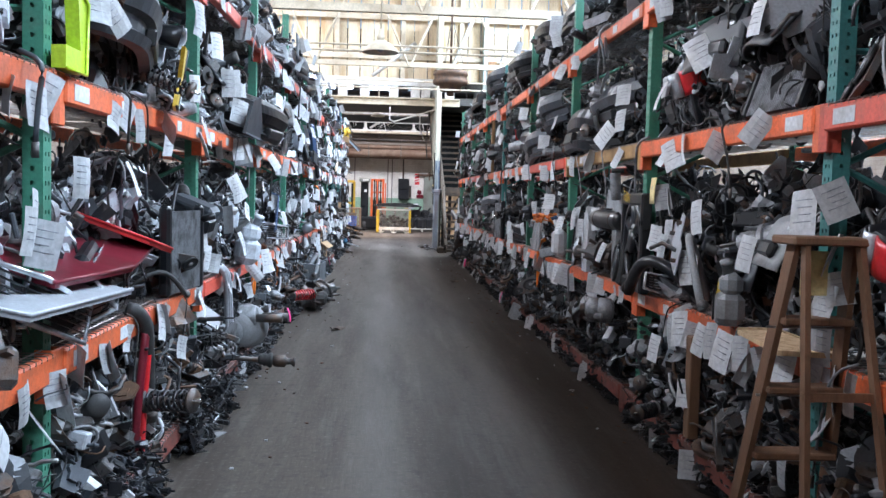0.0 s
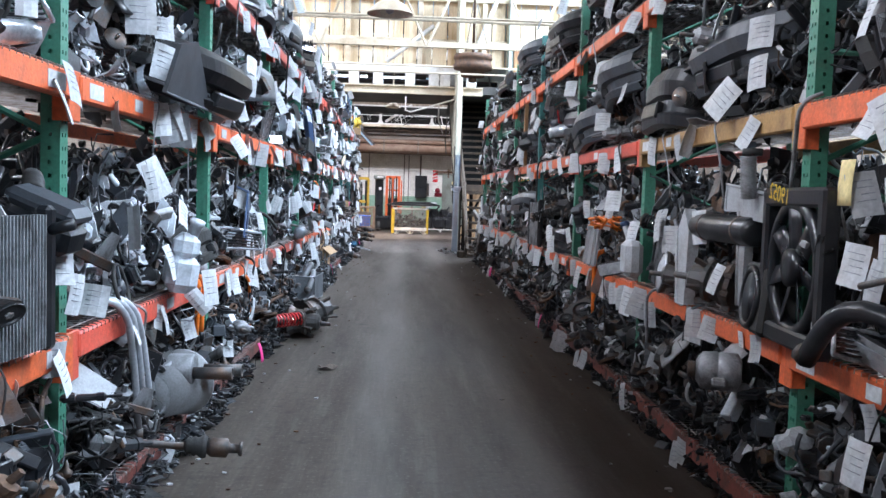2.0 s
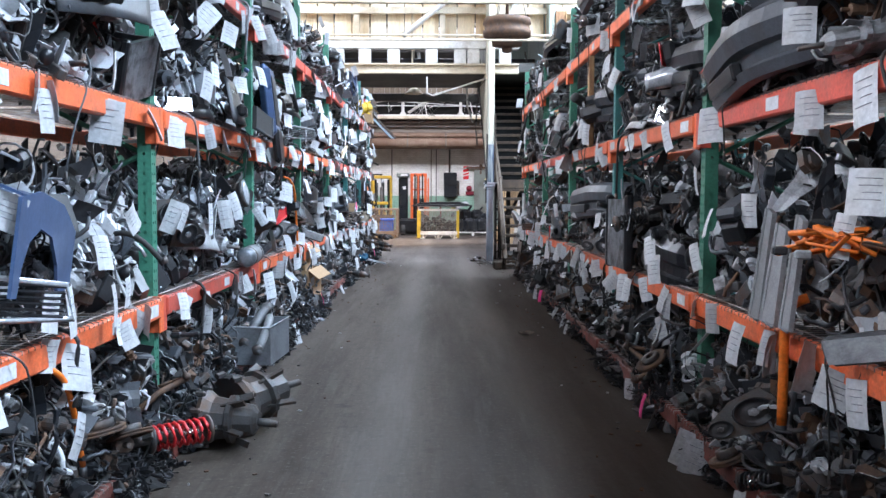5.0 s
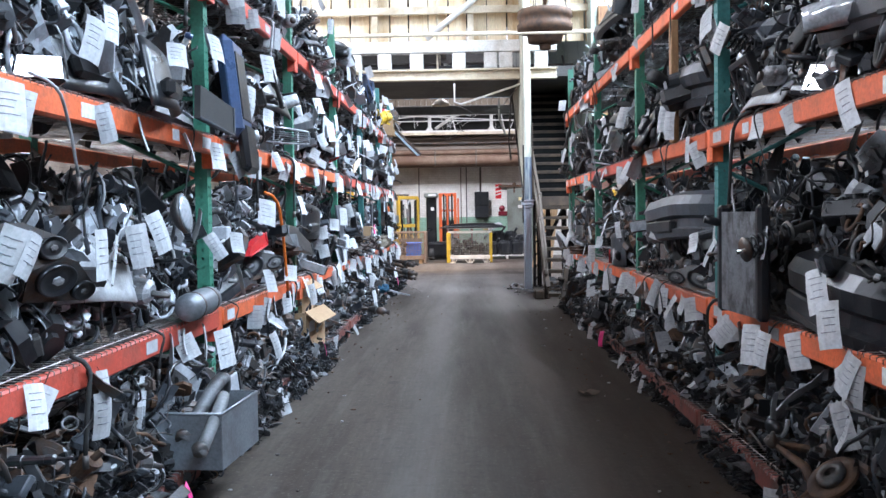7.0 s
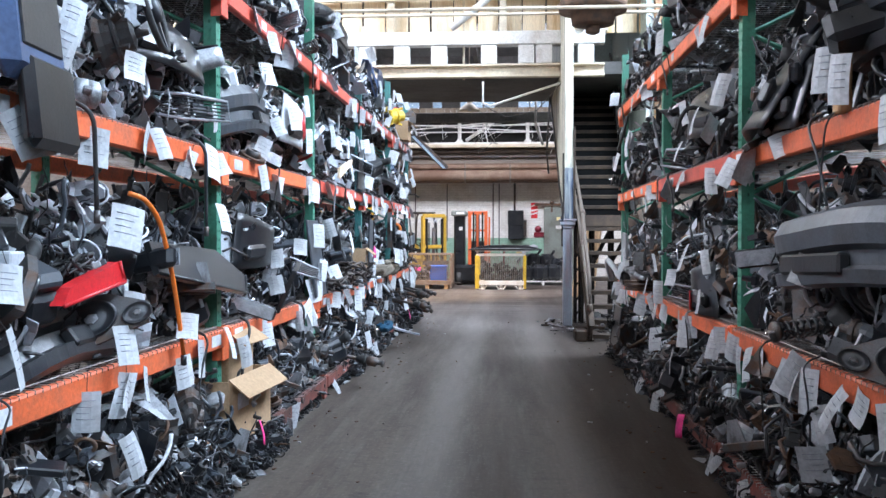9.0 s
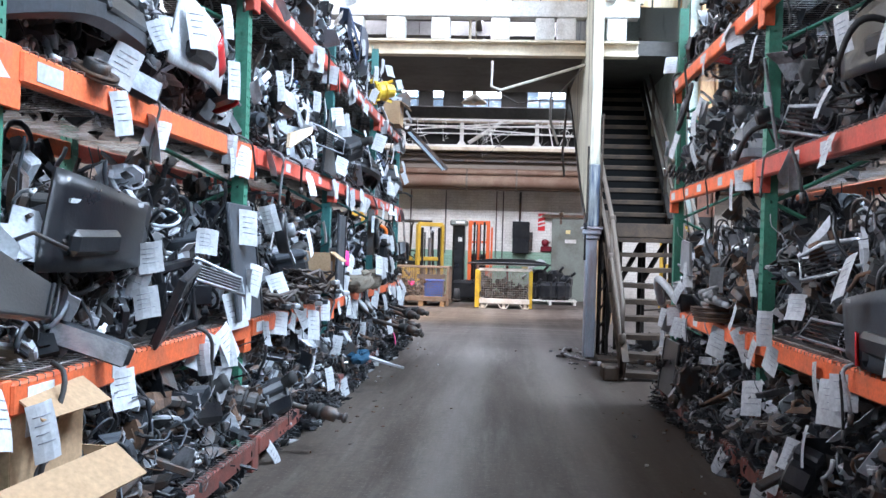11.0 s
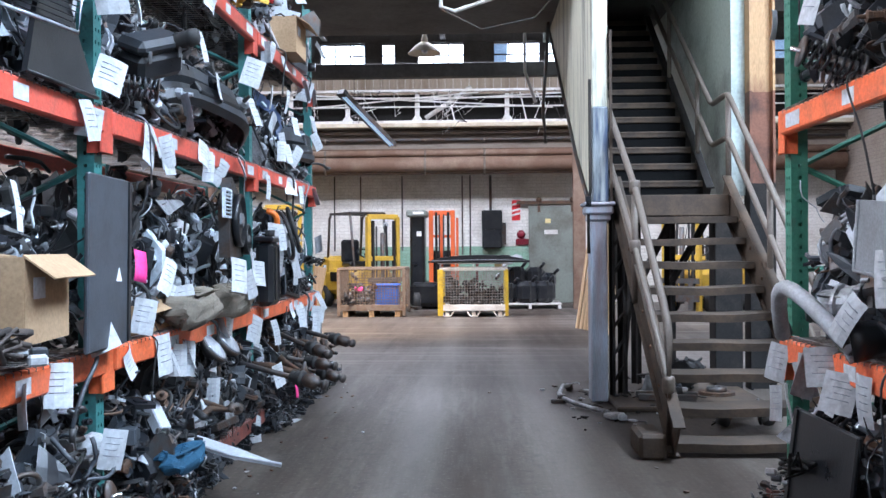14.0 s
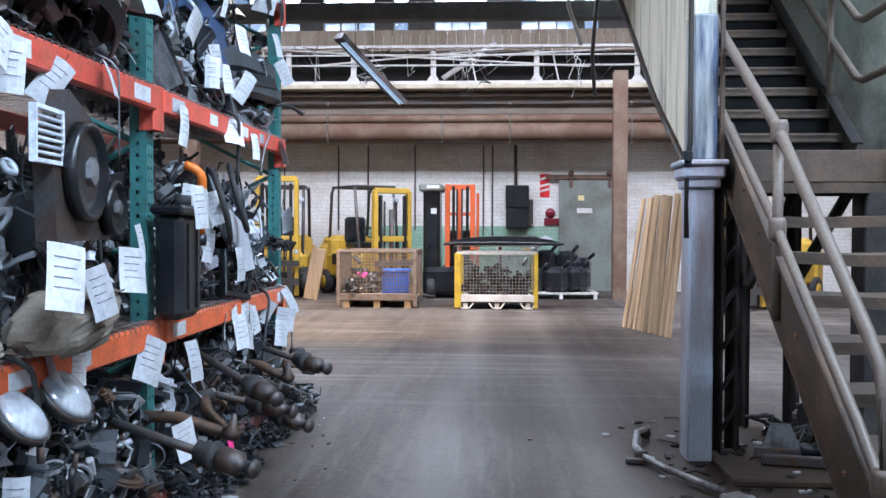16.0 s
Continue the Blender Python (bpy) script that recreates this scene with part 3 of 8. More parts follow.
# ---- racks ----
def post_mesh(name, height, mat):
    """A C-shaped upright 76 x 70 mm with round holes in its side and paired slots in its face."""
    pitch = 0.0508
    g = Geo()

    def strip(width, holes, place):
        us = [0.0]
        for a, b in holes:
            us += [a, b]
        us.append(width)
        n = int(height / pitch)
        for r in range(n):
            z0 = r * pitch
            zs = (z0, z0 + 0.016, z0 + 0.031, z0 + pitch)
            for k in range(len(us) - 1):
                hole = k % 2 == 1
                if hole:
                    spans = [(zs[0], zs[1]), (zs[2], zs[3])]
                else:
                    spans = [(zs[0], zs[3])]
                for lo, hi in spans:
                    g.add([place(us[k], lo), place(us[k + 1], lo), place(us[k + 1], hi), place(us[k], hi)], [(0, 1, 2, 3)])

    strip(0.076, [(0.018, 0.028), (0.048, 0.058)], lambda u, z: (0, u - 0.038, z))
    strip(0.07, [(0.03, 0.044)], lambda u, z: (-u, -0.038, z))
    strip(0.07, [(0.03, 0.044)], lambda u, z: (-u, 0.038, z))
    g.box((-0.066, 0, 0.004), (0.14, 0.12, 0.008))
    for y in (-0.028, 0.028):
        g.box((-0.07, y, height / 2), (0.003, 0.02, height))
    return g.mesh(name, mat)


POSTH = {}


def rack_post(mat, height):
    key = (mat.name, round(height, 2))
    if key not in POSTH:
        POSTH[key] = post_mesh("upright", height, mat)
    return POSTH[key]


BEAM_Z = (0.13, 0.8, 1.78, 2.72)
DEPTH = 1.07


def rack_frame(x, y, side, mat, height):
    """Two uprights and their lattice; side 1: the face looks to +x."""
    root = thing("rack_upright", "green painted steel rack upright frame with punched holes", "rack frame", Matrix.Translation((x, y, 0)) @ Matrix.Diagonal((side, 1, 1, 1)), "rack uprights")
    part("upright", rack_post(mat, height), mat, root)
    part("upright", rack_post(mat, height), mat, root, m=Matrix.Translation((-DEPTH + 0.07, 0, 0)))
    g = Geo()
    z, k = 0.25, 0
    while z < height - 0.5:
        a, b = (-0.05, -DEPTH + 0.09) if k % 2 else (-DEPTH + 0.09, -0.05)
        g.cyl((a, 0, z), (b, 0, z + 0.45), 0.014, n=6)
        g.cyl((-0.05, 0, z), (-DEPTH + 0.09, 0, z), 0.014, n=6) if k % 2 == 0 else None
        z, k = z + 0.45, k + 1
    part("lattice", g, mat, root)
    return root


BEAMS = {}


def rack_beam(x, y0, y1, z, side, mat, deck=True):
    key = (mat.name, round(y1 - y0, 3))
    if key not in BEAMS:
        w = y1 - y0 - 0.09
        g = Geo().box((0.0, 0, 0), (0.045, w, 0.1), 0.008).box((-0.018, 0, 0.0), (0.05, w, 0.06))
        e = []
        for s in (-1, 1):
            q = Geo().box((0.006, s * (w / 2 + 0.02), -0.035), (0.012, 0.07, 0.19), 0.004)
            q.box((-0.025, s * (w / 2 + 0.004), -0.035), (0.06, 0.008, 0.19))
            e.append(q.mesh("end_bracket", mat))
        h = Geo()
        for i in range(int(w / 0.05)):
            yy = -w / 2 + 0.03 + i * 0.05
            h.tube([(0.0255, yy, 0.04), (0.0255, yy, 0.054), (0.015, yy, 0.058), (-0.35, yy, 0.057), (-0.98, yy, 0.057)], 0.0022, 4)
        for i in range(9):
            h.cyl((-0.03 - i * 0.115, -w / 2, 0.061), (-0.03 - i * 0.115, w / 2, 0.061), 0.0028, n=4)
        lab = [Geo().box((0.0235, s * (w / 2 - 0.16), 0.0), (0.002, 0.16, 0.06)).mesh("label_strip", M_paper) for s in (-1, 1)] + [Geo().box((0.0235, k * w, 0.0), (0.002, ww, 0.055)).mesh("label_strip", M_paper) for k, ww in ((-0.2, 0.12), (0.05, 0.14), (0.22, 0.1))]
        BEAMS[key] = [g.mesh("beam", mat), e, h.mesh("wire_deck", M_wire), lab]
    g, e, h, lab = BEAMS[key]
    cy = (y0 + y1) / 2
    names = {"rack_orange_paint": "orange", "rack_red_paint": "faded red", "rack_tan_paint": "tan-yellow", "dirty_red_paint": "dirty dark red"}
    root = thing("rack_shelf", "%s steel rack beams carrying a wire mesh deck" % names[mat.name], "rack shelf", Matrix.Translation((x, cy, z)) @ Matrix.Diagonal((side, 1, 1, 1)), "rack shelves")
    part("beam", g, mat, root)
    part("beam", g, mat, root, m=Matrix.Translation((-DEPTH + 0.02, 0, 0)))
    for q in e:
        part("end_bracket", q, mat, root)
    tagged(part("wire_deck", h, M_wire, root, "galvanised wire mesh deck"), kind="stuff")
    for q in lab:
        if random.random() < (0.75 if y0 > 14 else 0.45) and z > 0.5:
            part("label_strip", q, M_paper, root, "white printed label")
    return root


LPOSTS = [3.0 + PITCH * (k - 1) for k in range(-3, 9)] + [22.9]
RPOSTS = [3.2 + PITCH * k for k in range(-5, 6)] + [18.44]
random.seed(4)
for i, y in enumerate(LPOSTS):
    rack_frame(LX, y, 1, M_teal if i >= len(LPOSTS) - 3 else M_rackgreen, 3.05 if i % 3 == 1 else 3.55)
for i, y in enumerate(RPOSTS):
    rack_frame(RX, y, -1, M_rackgreen if i % 4 else M_teal, 3.45)
for posts, x, side in ((LPOSTS, LX, 1), (RPOSTS, RX, -1)):
    for i, (a, b) in enumerate(zip(posts, posts[1:])):
        for lv, z in enumerate(BEAM_Z):
            if side == 1:
                mat = M_dirtyred if lv == 0 else M_beamred if lv == 3 or (i > 8 and lv == 2) else M_orange if i % 2 else M_beamred if lv == 1 and i in (4, 6) else M_orange
            else:
                mat = M_tan if lv == 2 and i == 5 else M_dirtyred if lv == 0 else M_beamred if (lv == 2 and i % 3 == 0) else M_orange
            rack_beam(x + side * (0.028 if lv else 0.09), a, b, z, side, mat)

# ---- stairs at the end of the aisle ----
M_rustdark = material("old_rust_scale", (0.2, 0.085, 0.05), 0.8, 0, (0.05, 0.03, 0.025), 3.0, 0.8, 0.4, 50)
# black steel; on the stairs and in the cage it also paints in shade
M_stairdark = material("black_and_shaded_steel", (0.022, 0.02, 0.019), 0.8, 0.0, (0.05, 0.042, 0.036), 3.2, 0.7, 0.3, 60, spec=0.15)
M_panelblue = material("blue_streaked_steel", (0.33, 0.35, 0.34), 0.7, 0, (0.04, 0.06, 0.11), 2.2, 0.95, 0.3, 40, 0, stretch=(6, 6, 0.5), cover=(0.42, 0.62))
# black for plates that imitate the shaded gaps between open treads
M_risershade = material("riser_shade", (0.006, 0.006, 0.006), 0.9, 0, (0.012, 0.011, 0.01), 3.2, 0.6, 0.3, 60, spec=0.08)

SX0, SX1 = 2.1, 3.0
RISE, RUN, BASE = 0.1755, 0.2206, -0.087
STEP_Y = 19.815
LAND_Z, LAND_Y0, LAND_Y1 = 1.67, 21.8, 22.62


def step_mesh(width, name, mat):
    g = Geo().box((width / 2, 0.13, -0.02), (width, 0.27, 0.04), 0.008)
    g.box((width / 2, 0.005, -0.035), (width, 0.02, 0.05), 0.006)
    return g.mesh(name, mat)


def stringer(y0, z0, y1, z1, x, deep=0.24):
    a = math.atan2(z1 - z0, y1 - y0)
    n = math.hypot(y1 - y0, z1 - z0)
    g = Geo()
    m = pose(x, (y0 + y1) / 2, (z0 + z1) / 2, math.degrees(a))
    g.add(*plate(0.014, n, deep), m)
    g.add(*plate(0.07, n, 0.014), m @ Matrix.Translation((0, 0, deep / 2)))
    g.add(*plate(0.07, n, 0.014), m @ Matrix.Translation((0, 0, -deep / 2)))
    return g


def plate(sx, sy, sz):
    b = Geo().box((0, 0, 0), (sx, sy, sz))
    return b.v, b.f


def bent_step(width, seed):
    """A dished plate tread with a turned-down nose, a little askew from wear."""
    q = random.Random(seed)
    sag, tip = q.uniform(0.004, 0.012), q.uniform(-0.008, 0.008)
    g = Geo().sheet(lambda u, v: (width * u, 0.25 * v, -sag * math.sin(math.pi * u) * (1 - 0.5 * v) + tip * (u - 0.5) + 0.003 * math.sin(9 * u + seed)), 8, 3, 0.012, None, False)
    g.sheet(lambda u, v: (width * u, 0.002 + 0.004 * v, -0.052 * v - sag * math.sin(math.pi * u) + tip * (u - 0.5) + 0.003 * math.sin(9 * u + seed)), 8, 1, 0.012, None, False)
    g.box((0.012, 0.12, -0.03), (0.02, 0.2, 0.04)).box((width - 0.012, 0.12, -0.03), (0.02, 0.2, 0.04))
    return g.mesh("tread", M_stair)


def staircase():
    root = thing("staircase", "dusty brown steel stairs with open treads and pipe rails", "staircase", kind="structure")
    width = SX1 - SX0 - 0.04
    for k in range(1, 10):
        part("tread", bent_step(width, k), M_stair, root, m=Matrix.Translation((SX0 + 0.02, STEP_Y + (k - 1) * RUN, BASE + RISE * k)))
    part("kerb_step", Geo().box((1.97, 19.92, 0.075), (0.16, 0.34, 0.15), 0.02), M_stair, root, "worn block beside the bottom step")
    xm = (SX0 + SX1) / 2
    part("landing", Geo().box((xm, (LAND_Y0 + LAND_Y1) / 2, LAND_Z - 0.02), (width, LAND_Y1 - LAND_Y0, 0.04), 0.008), M_stair, root)
    part("landing_front", Geo().box((xm, LAND_Y0 - 0.008, LAND_Z - 0.085), (width, 0.016, 0.17), 0.004), M_stair, root)
    me = step_mesh(width, "tread", M_stair)
    for k in range(1, 15):
        part("tread", me, M_stair, root, m=Matrix.Translation((SX0 + 0.02, LAND_Y1 + (k - 1) * RUN, LAND_Z + RISE * k)))
        # added plate, its black colour stands for shade between the treads
        part("riser", Geo().box((xm, LAND_Y1 + (k - 1) * RUN + 0.018, LAND_Z + RISE * (k - 0.5) - 0.02), (width, 0.008, 0.15)), M_risershade, root)
    for x in (SX0, SX1):
        side = part("stringer", stringer(STEP_Y - 0.09, -0.01 + 0.12, LAND_Y0 + 0.2, LAND_Z + 0.06, x), M_stair, root)
        for k in range(7):
            part("bolt", Geo().lathe([(0.013, 0), (0.012, 0.008), (0.004, 0.011)], 6, pose(x - 0.008, STEP_Y + 0.1 + k * 0.27, 0.16 + k * 0.215, 0, -90, 0)), M_rust, side)
        # darker than the lower stringer: the upper flight's shade is in the colour
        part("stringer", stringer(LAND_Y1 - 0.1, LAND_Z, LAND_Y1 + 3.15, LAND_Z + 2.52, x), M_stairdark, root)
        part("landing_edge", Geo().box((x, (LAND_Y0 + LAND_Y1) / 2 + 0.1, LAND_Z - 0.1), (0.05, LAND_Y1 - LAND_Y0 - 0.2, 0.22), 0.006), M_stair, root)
    # supports under the landing, coloured near black for the shade there
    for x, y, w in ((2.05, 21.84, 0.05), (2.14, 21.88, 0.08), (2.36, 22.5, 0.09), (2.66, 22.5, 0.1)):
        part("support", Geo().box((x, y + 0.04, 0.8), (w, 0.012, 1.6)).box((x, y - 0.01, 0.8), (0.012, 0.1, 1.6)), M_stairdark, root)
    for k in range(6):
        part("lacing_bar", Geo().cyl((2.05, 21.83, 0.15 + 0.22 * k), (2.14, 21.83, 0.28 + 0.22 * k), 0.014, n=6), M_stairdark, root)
    part("support", Geo().box((3.12, 22.42, 0.8), (0.24, 0.2, 1.6), 0.01), M_stairdark, root, "thick steel post coloured dark for the shade below the landing")
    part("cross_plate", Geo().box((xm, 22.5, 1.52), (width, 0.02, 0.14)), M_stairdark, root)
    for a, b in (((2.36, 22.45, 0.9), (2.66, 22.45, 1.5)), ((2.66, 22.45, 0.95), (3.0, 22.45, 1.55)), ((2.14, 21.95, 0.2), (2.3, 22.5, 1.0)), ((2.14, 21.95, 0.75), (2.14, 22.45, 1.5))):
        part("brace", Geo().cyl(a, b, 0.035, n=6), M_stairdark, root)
    part("base_sill", Geo().box((2.6, 21.9, 0.02), (1.2, 1.2, 0.04), 0.01), M_stair, root)
    # pipe rails
    x = SX0 - 0.02
    part("handrail", Geo().tube([(x, 19.85, 0.0), (x, 19.84, 0.7), (x, 19.88, 0.8), (x, 19.98, 0.9), (x, 20.95, 1.68), (x - 0.03, 22.1, 2.46), (x - 0.03, 22.24, 2.56), (x - 0.03, 22.32, 2.5), (x - 0.03, 22.34, 1.68)], 0.026, 8), M_rail, root, "worn grey pipe handrail")
    part("handrail", Geo().tube([(x, 19.85, 0.42), (x, 19.92, 0.47), (x, 20.05, 0.58), (x, 20.97, 1.255), (x - 0.03, 22.1, 2.05), (x - 0.03, 22.28, 2.15)], 0.022, 8), M_rail, root)
    part("rail_post", Geo().cyl((x, 20.96, 0.85), (x, 20.96, 1.68), 0.024, n=8), M_rail, root)
    for y, z in ((20.95, 1.68), (20.96, 1.25), (19.85, 0.43), (19.85, 0.02)):
        part("rail_fitting", Geo().lathe([(0.033, -0.05), (0.04, -0.03), (0.04, 0.03), (0.033, 0.05)], 10, pose(x, y, z)), M_rail, root)
    x = SX1 + 0.02
    for dz in (0.0, -0.36):
        part("handrail", Geo().tube([(x, 19.9, 0.88 + dz), (x, 20.9, 1.68 + dz), (x, 21.86, 2.44 + dz), (x, 21.95, 2.5 + dz), (x, 22.05, 2.51 + dz), (x, 22.42, 2.5 + dz), (x, 22.52, 2.53 + dz), (x - 0.06, 25.4, 4.8 + dz)], 0.024, 8), M_rail, root, "brown pipe handrail")
    for y, z in ((19.92, 0.1), (20.9, 0.85), (21.95, 1.66)):
        part("rail_post", Geo().cyl((x, y, z), (x, y, z + 0.84), 0.023, n=8), M_rail, root)
    for y, z in ((22.9, 1.9), (24.1, 2.85)):
        part("rail_post", Geo().cyl((x - 0.02, y, z), (x - 0.02, y, z + 0.92), 0.022, n=8), M_rail, root)


staircase()


def stair_enclosure():
    col = thing("stair_column", "blue-grey painted steel column with flaking paint", "column", kind="structure")
    part("shaft", Geo().box((1.93, 21.85, 0.732), (0.135, 0.2, 1.464), 0.012), M_column, col)
    part("capital", Geo().box((1.935, 21.85, 1.49), (0.18, 0.24, 0.05), 0.01).box((1.935, 21.85, 1.55), (0.22, 0.28, 0.07), 0.015).box((1.935, 21.85, 1.6), (0.25, 0.31, 0.03), 0.008), M_column, col, "moulded grey capital")
    part("upper_shaft", Geo().box((1.945, 21.85, 2.0), (0.13, 0.2, 0.77), 0.01), M_panelblue, col, "blue-streaked dirty upper shaft")
    part("top_shaft", Geo().box((1.945, 21.87, 4.38), (0.13, 0.2, 4.0), 0.01), M_panel, col, "pale streaked upper casing")
    part("flange", Geo().box((2.03, 21.75, 2.3), (0.02, 0.03, 1.4)), M_stair, col)
    part("pipe", Geo().tube([(1.845, 21.73, 1.2), (1.845, 21.73, 1.6), (1.86, 21.73, 1.7), (1.86, 21.73, 2.6)], 0.014, 6), M_stairdark, col, "thin dark conduit")
    part("switch_box", Geo().box((1.842, 21.72, 1.62), (0.05, 0.05, 0.08), 0.006), M_blackpl, col)
    outline = [(21.96, 1.64), (22.9, 2.12), (24.5, 3.15), (26.2, 4.2), (26.2, 6.4), (21.96, 6.4)]
    g = Geo().prism(outline, 0.06, Matrix(((0, 0, 1, 1.92), (1, 0, 0, 0), (0, 1, 0, 0), (0, 0, 0, 1))))
    thing("stair_panel", "pale wall panel with dark running streaks", "wall", kind="structure", geo=g, mats=M_panel)
    thing("panel_trim", "dark conduit along the panel edge", "pipe", geo=Geo().tube([(1.88, 21.95, 1.6), (1.88, 22.9, 2.09), (1.88, 24.5, 3.12), (1.88, 26.1, 4.12)], 0.018, 6), mats=M_steel)
    slab("stair_wall", (3.26, 25.5, 4.1), (0.12, 6.0, 4.8), M_stairwall, "pale green stained wall beside the stairs", "wall")
    slab("stair_back", (2.55, 27.2, 5.3), (1.3, 0.1, 2.3), M_stairwall, "pale wall at the head of the stairs", "wall")
    c = thing("rust_column", "cream column with orange rust stains beside the stairs", "column", kind="structure")
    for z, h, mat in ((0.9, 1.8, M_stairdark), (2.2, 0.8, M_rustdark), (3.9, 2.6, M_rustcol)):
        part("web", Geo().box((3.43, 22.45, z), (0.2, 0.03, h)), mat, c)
        for x in (3.33, 3.53):
            part("flange", Geo().box((x, 22.45, z), (0.02, 0.18, h)), mat, c)


stair_enclosure()

# ---- far room ----
def far_column(x, y):
    c = thing("wall_column", "brown dirty steel column by the far wall", "column", kind="structure")
    part("web", Geo().box((x, y, 2.0), (0.02, 0.2, 4.0)), M_brownpipe, c)
    for s in (-1, 1):
        part("flange", Geo().box((x, y + s * 0.1, 2.0), (0.24, 0.02, 4.0)), M_brownpipe, c)


far_column(3.03, 32.9)
far_column(-4.6, 32.9)

def sliding_door():
    d = thing("door_1", "grey-green sliding fire door with rusty top track", "door", kind="structure")
    part("leaf", Geo().box((2.72, WALL_Y - 0.09, 1.1), (1.2, 0.06, 2.2), 0.01), M_darkgreen, d)
    part("track", Geo().box((2.6, WALL_Y - 0.1, 2.27), (1.5, 0.05, 0.08)), M_rust, d)
    for x in (2.35, 3.1):
        part("hanger", Geo().box((x, WALL_Y - 0.14, 2.2), (0.06, 0.02, 0.3)).cyl((x, WALL_Y - 0.12, 2.33), (x, WALL_Y - 0.17, 2.33), 0.06), M_rust, d)
    part("notice", Geo().box((2.62, WALL_Y - 0.126, 1.6), (0.3, 0.008, 0.1)), M_white, d, "small white notice")
    part("notice", Geo().box((2.55, WALL_Y - 0.126, 1.85), (0.12, 0.008, 0.1)), M_yellowtag, d, "small yellowed notice")


sliding_door()


def wall_box():
    b = thing("wall_cabinet", "black metal box hanging on the whitewashed wall", "cabinet", pose(1.29, WALL_Y, 1.67))
    part("body", Geo().box((0, -0.1, 0), (0.44, 0.2, 0.86), 0.02), M_blackpl, b)
    part("lid", Geo().box((0, -0.212, 0.2), (0.46, 0.02, 0.44), 0.008), M_blackpl, b)
    part("bracket", Geo().box((0.27, -0.08, -0.1), (0.1, 0.05, 0.5)), M_steel, b)
    for x, z1 in ((0.0, 1.3),):
        thing("conduit", "grey conduit dropping to the wall box", "pipe", geo=Geo().cyl((1.26, WALL_Y - 0.05, 2.1), (1.26, WALL_Y - 0.05, 2.9), 0.03), mats=M_steel)
    for x, z in ((-2.3, 1.2), (-1.7, 1.5), (-0.75, 1.2), (0.62, 1.1), (0.8, 1.0), (-3.4, 1.3)):
        thing("conduit", "thin dark conduit down the white wall", "pipe", group="wall conduits", geo=Geo().cyl((x, WALL_Y - 0.03, z), (x, WALL_Y - 0.03, 2.9), 0.016, n=6), mats=M_steel)


wall_box()


def wall_sign():
    s = thing("wall_sign", "red and white warning sign on the wall", "sign", pose(1.84, WALL_Y - 0.012, 2.1))
    part("board", Geo().box((0, 0, 0), (0.19, 0.012, 0.46)), M_red, s)
    for z in (0.12, -0.02, -0.12):
        part("stripe", Geo().prism([(-0.09, -0.02), (0.09, 0.03), (0.09, 0.075), (-0.09, 0.025)], 0.004, pose(0, -0.009, z, 90, 0, 0)), M_white, s)
    thing("alarm_bell", "dark red round alarm bell on the wall", "bell", geo=Geo().lathe([(0.05, 0), (0.09, 0.02), (0.1, 0.05), (0.06, 0.08)], 14, pose(1.95, WALL_Y, 1.55, 90, 0, 0)).box((1.98, WALL_Y - 0.03, 1.38), (0.3, 0.05, 0.14), 0.01), mats=M_maroon)


wall_sign()


def mesh_side(w, h, step=0.055, r=0.004):
    """Woven wire between its rails, in the plane of x and z."""
    g = Geo()
    for i in range(int(w / step) + 1):
        x = -w / 2 + i * step
        g.box((x, 0, h / 2), (r * 2, r * 2, h))
    for j in range(int(h / step) + 1):
        g.box((0, 0.006, j * step), (w, r * 2, r * 2))
    return g


def cage_box(x, y, w, d, h, rail, wire, label, yellow=False, tilt=0):
    c = thing("mesh_cage", label, "wire cage", pose(x, y, 0, 0, 0, tilt), "mesh pallet cages")
    base = 0.14
    for sx in (-1, 1):
        for sy in (-1, 1):
            part("corner_post", Geo().box((sx * w / 2, sy * d / 2, (h + 0.02) / 2), (0.1 if yellow and sx < 0 else 0.06, 0.06, h - 0.02), 0.006), M_yellow if yellow else rail, c)
    for sy in (-1, 1):
        part("top_rail", Geo().box((0, sy * d / 2, h), (w, 0.045, 0.045), 0.006), M_white if yellow else rail, c)
        part("bottom_rail", Geo().box((0, sy * d / 2, base + 0.03), (w, 0.05, 0.11), 0.006), M_white if yellow else rail, c)
        tagged(part("mesh_panel", mesh_side(w - 0.08, h - base - 0.08, 0.05, 0.005 if yellow else 0.0038), wire, c, m=pose(0, sy * d / 2, base + 0.08)), kind="stuff")
    for sx in (-1, 1):
        part("top_rail", Geo().box((sx * w / 2, 0, h), (0.045, d, 0.045), 0.006), rail, c)
        tagged(part("mesh_panel", mesh_side(d - 0.08, h - base - 0.08), wire, c, m=pose(sx * w / 2, 0, base + 0.08, 0, 0, 90)), kind="stuff")
    part("deck", Geo().box((0, 0, base), (w - 0.02, d - 0.02, 0.03)), M_wood if not yellow else M_steel, c)
    for sx in (-0.8, 0, 0.8):
        part("foot", Geo().box((sx * w / 2, 0, 0.06), (0.1, d, 0.12)) if not yellow else Geo().tube([(sx * w / 2 - 0.12, -d / 2, 0.1), (sx * w / 2 - 0.06, -d / 2, 0.015), (sx * w / 2 + 0.06, -d / 2, 0.015), (sx * w / 2 + 0.12, -d / 2, 0.1)], 0.015).box((sx * w / 2, 0, 0.05), (0.07, d, 0.1)), M_wood if not yellow else M_white, c)
    return c


cage_box(-0.99, 31.4, 1.2, 1.05, 0.88, M_cage, M_cage, "rusty wire mesh pallet cage holding a blue crate")
cage_box(0.88, 31.3, 1.2, 1.05, 0.86, M_white, M_wire, "wire mesh cage with yellow corner posts", True)
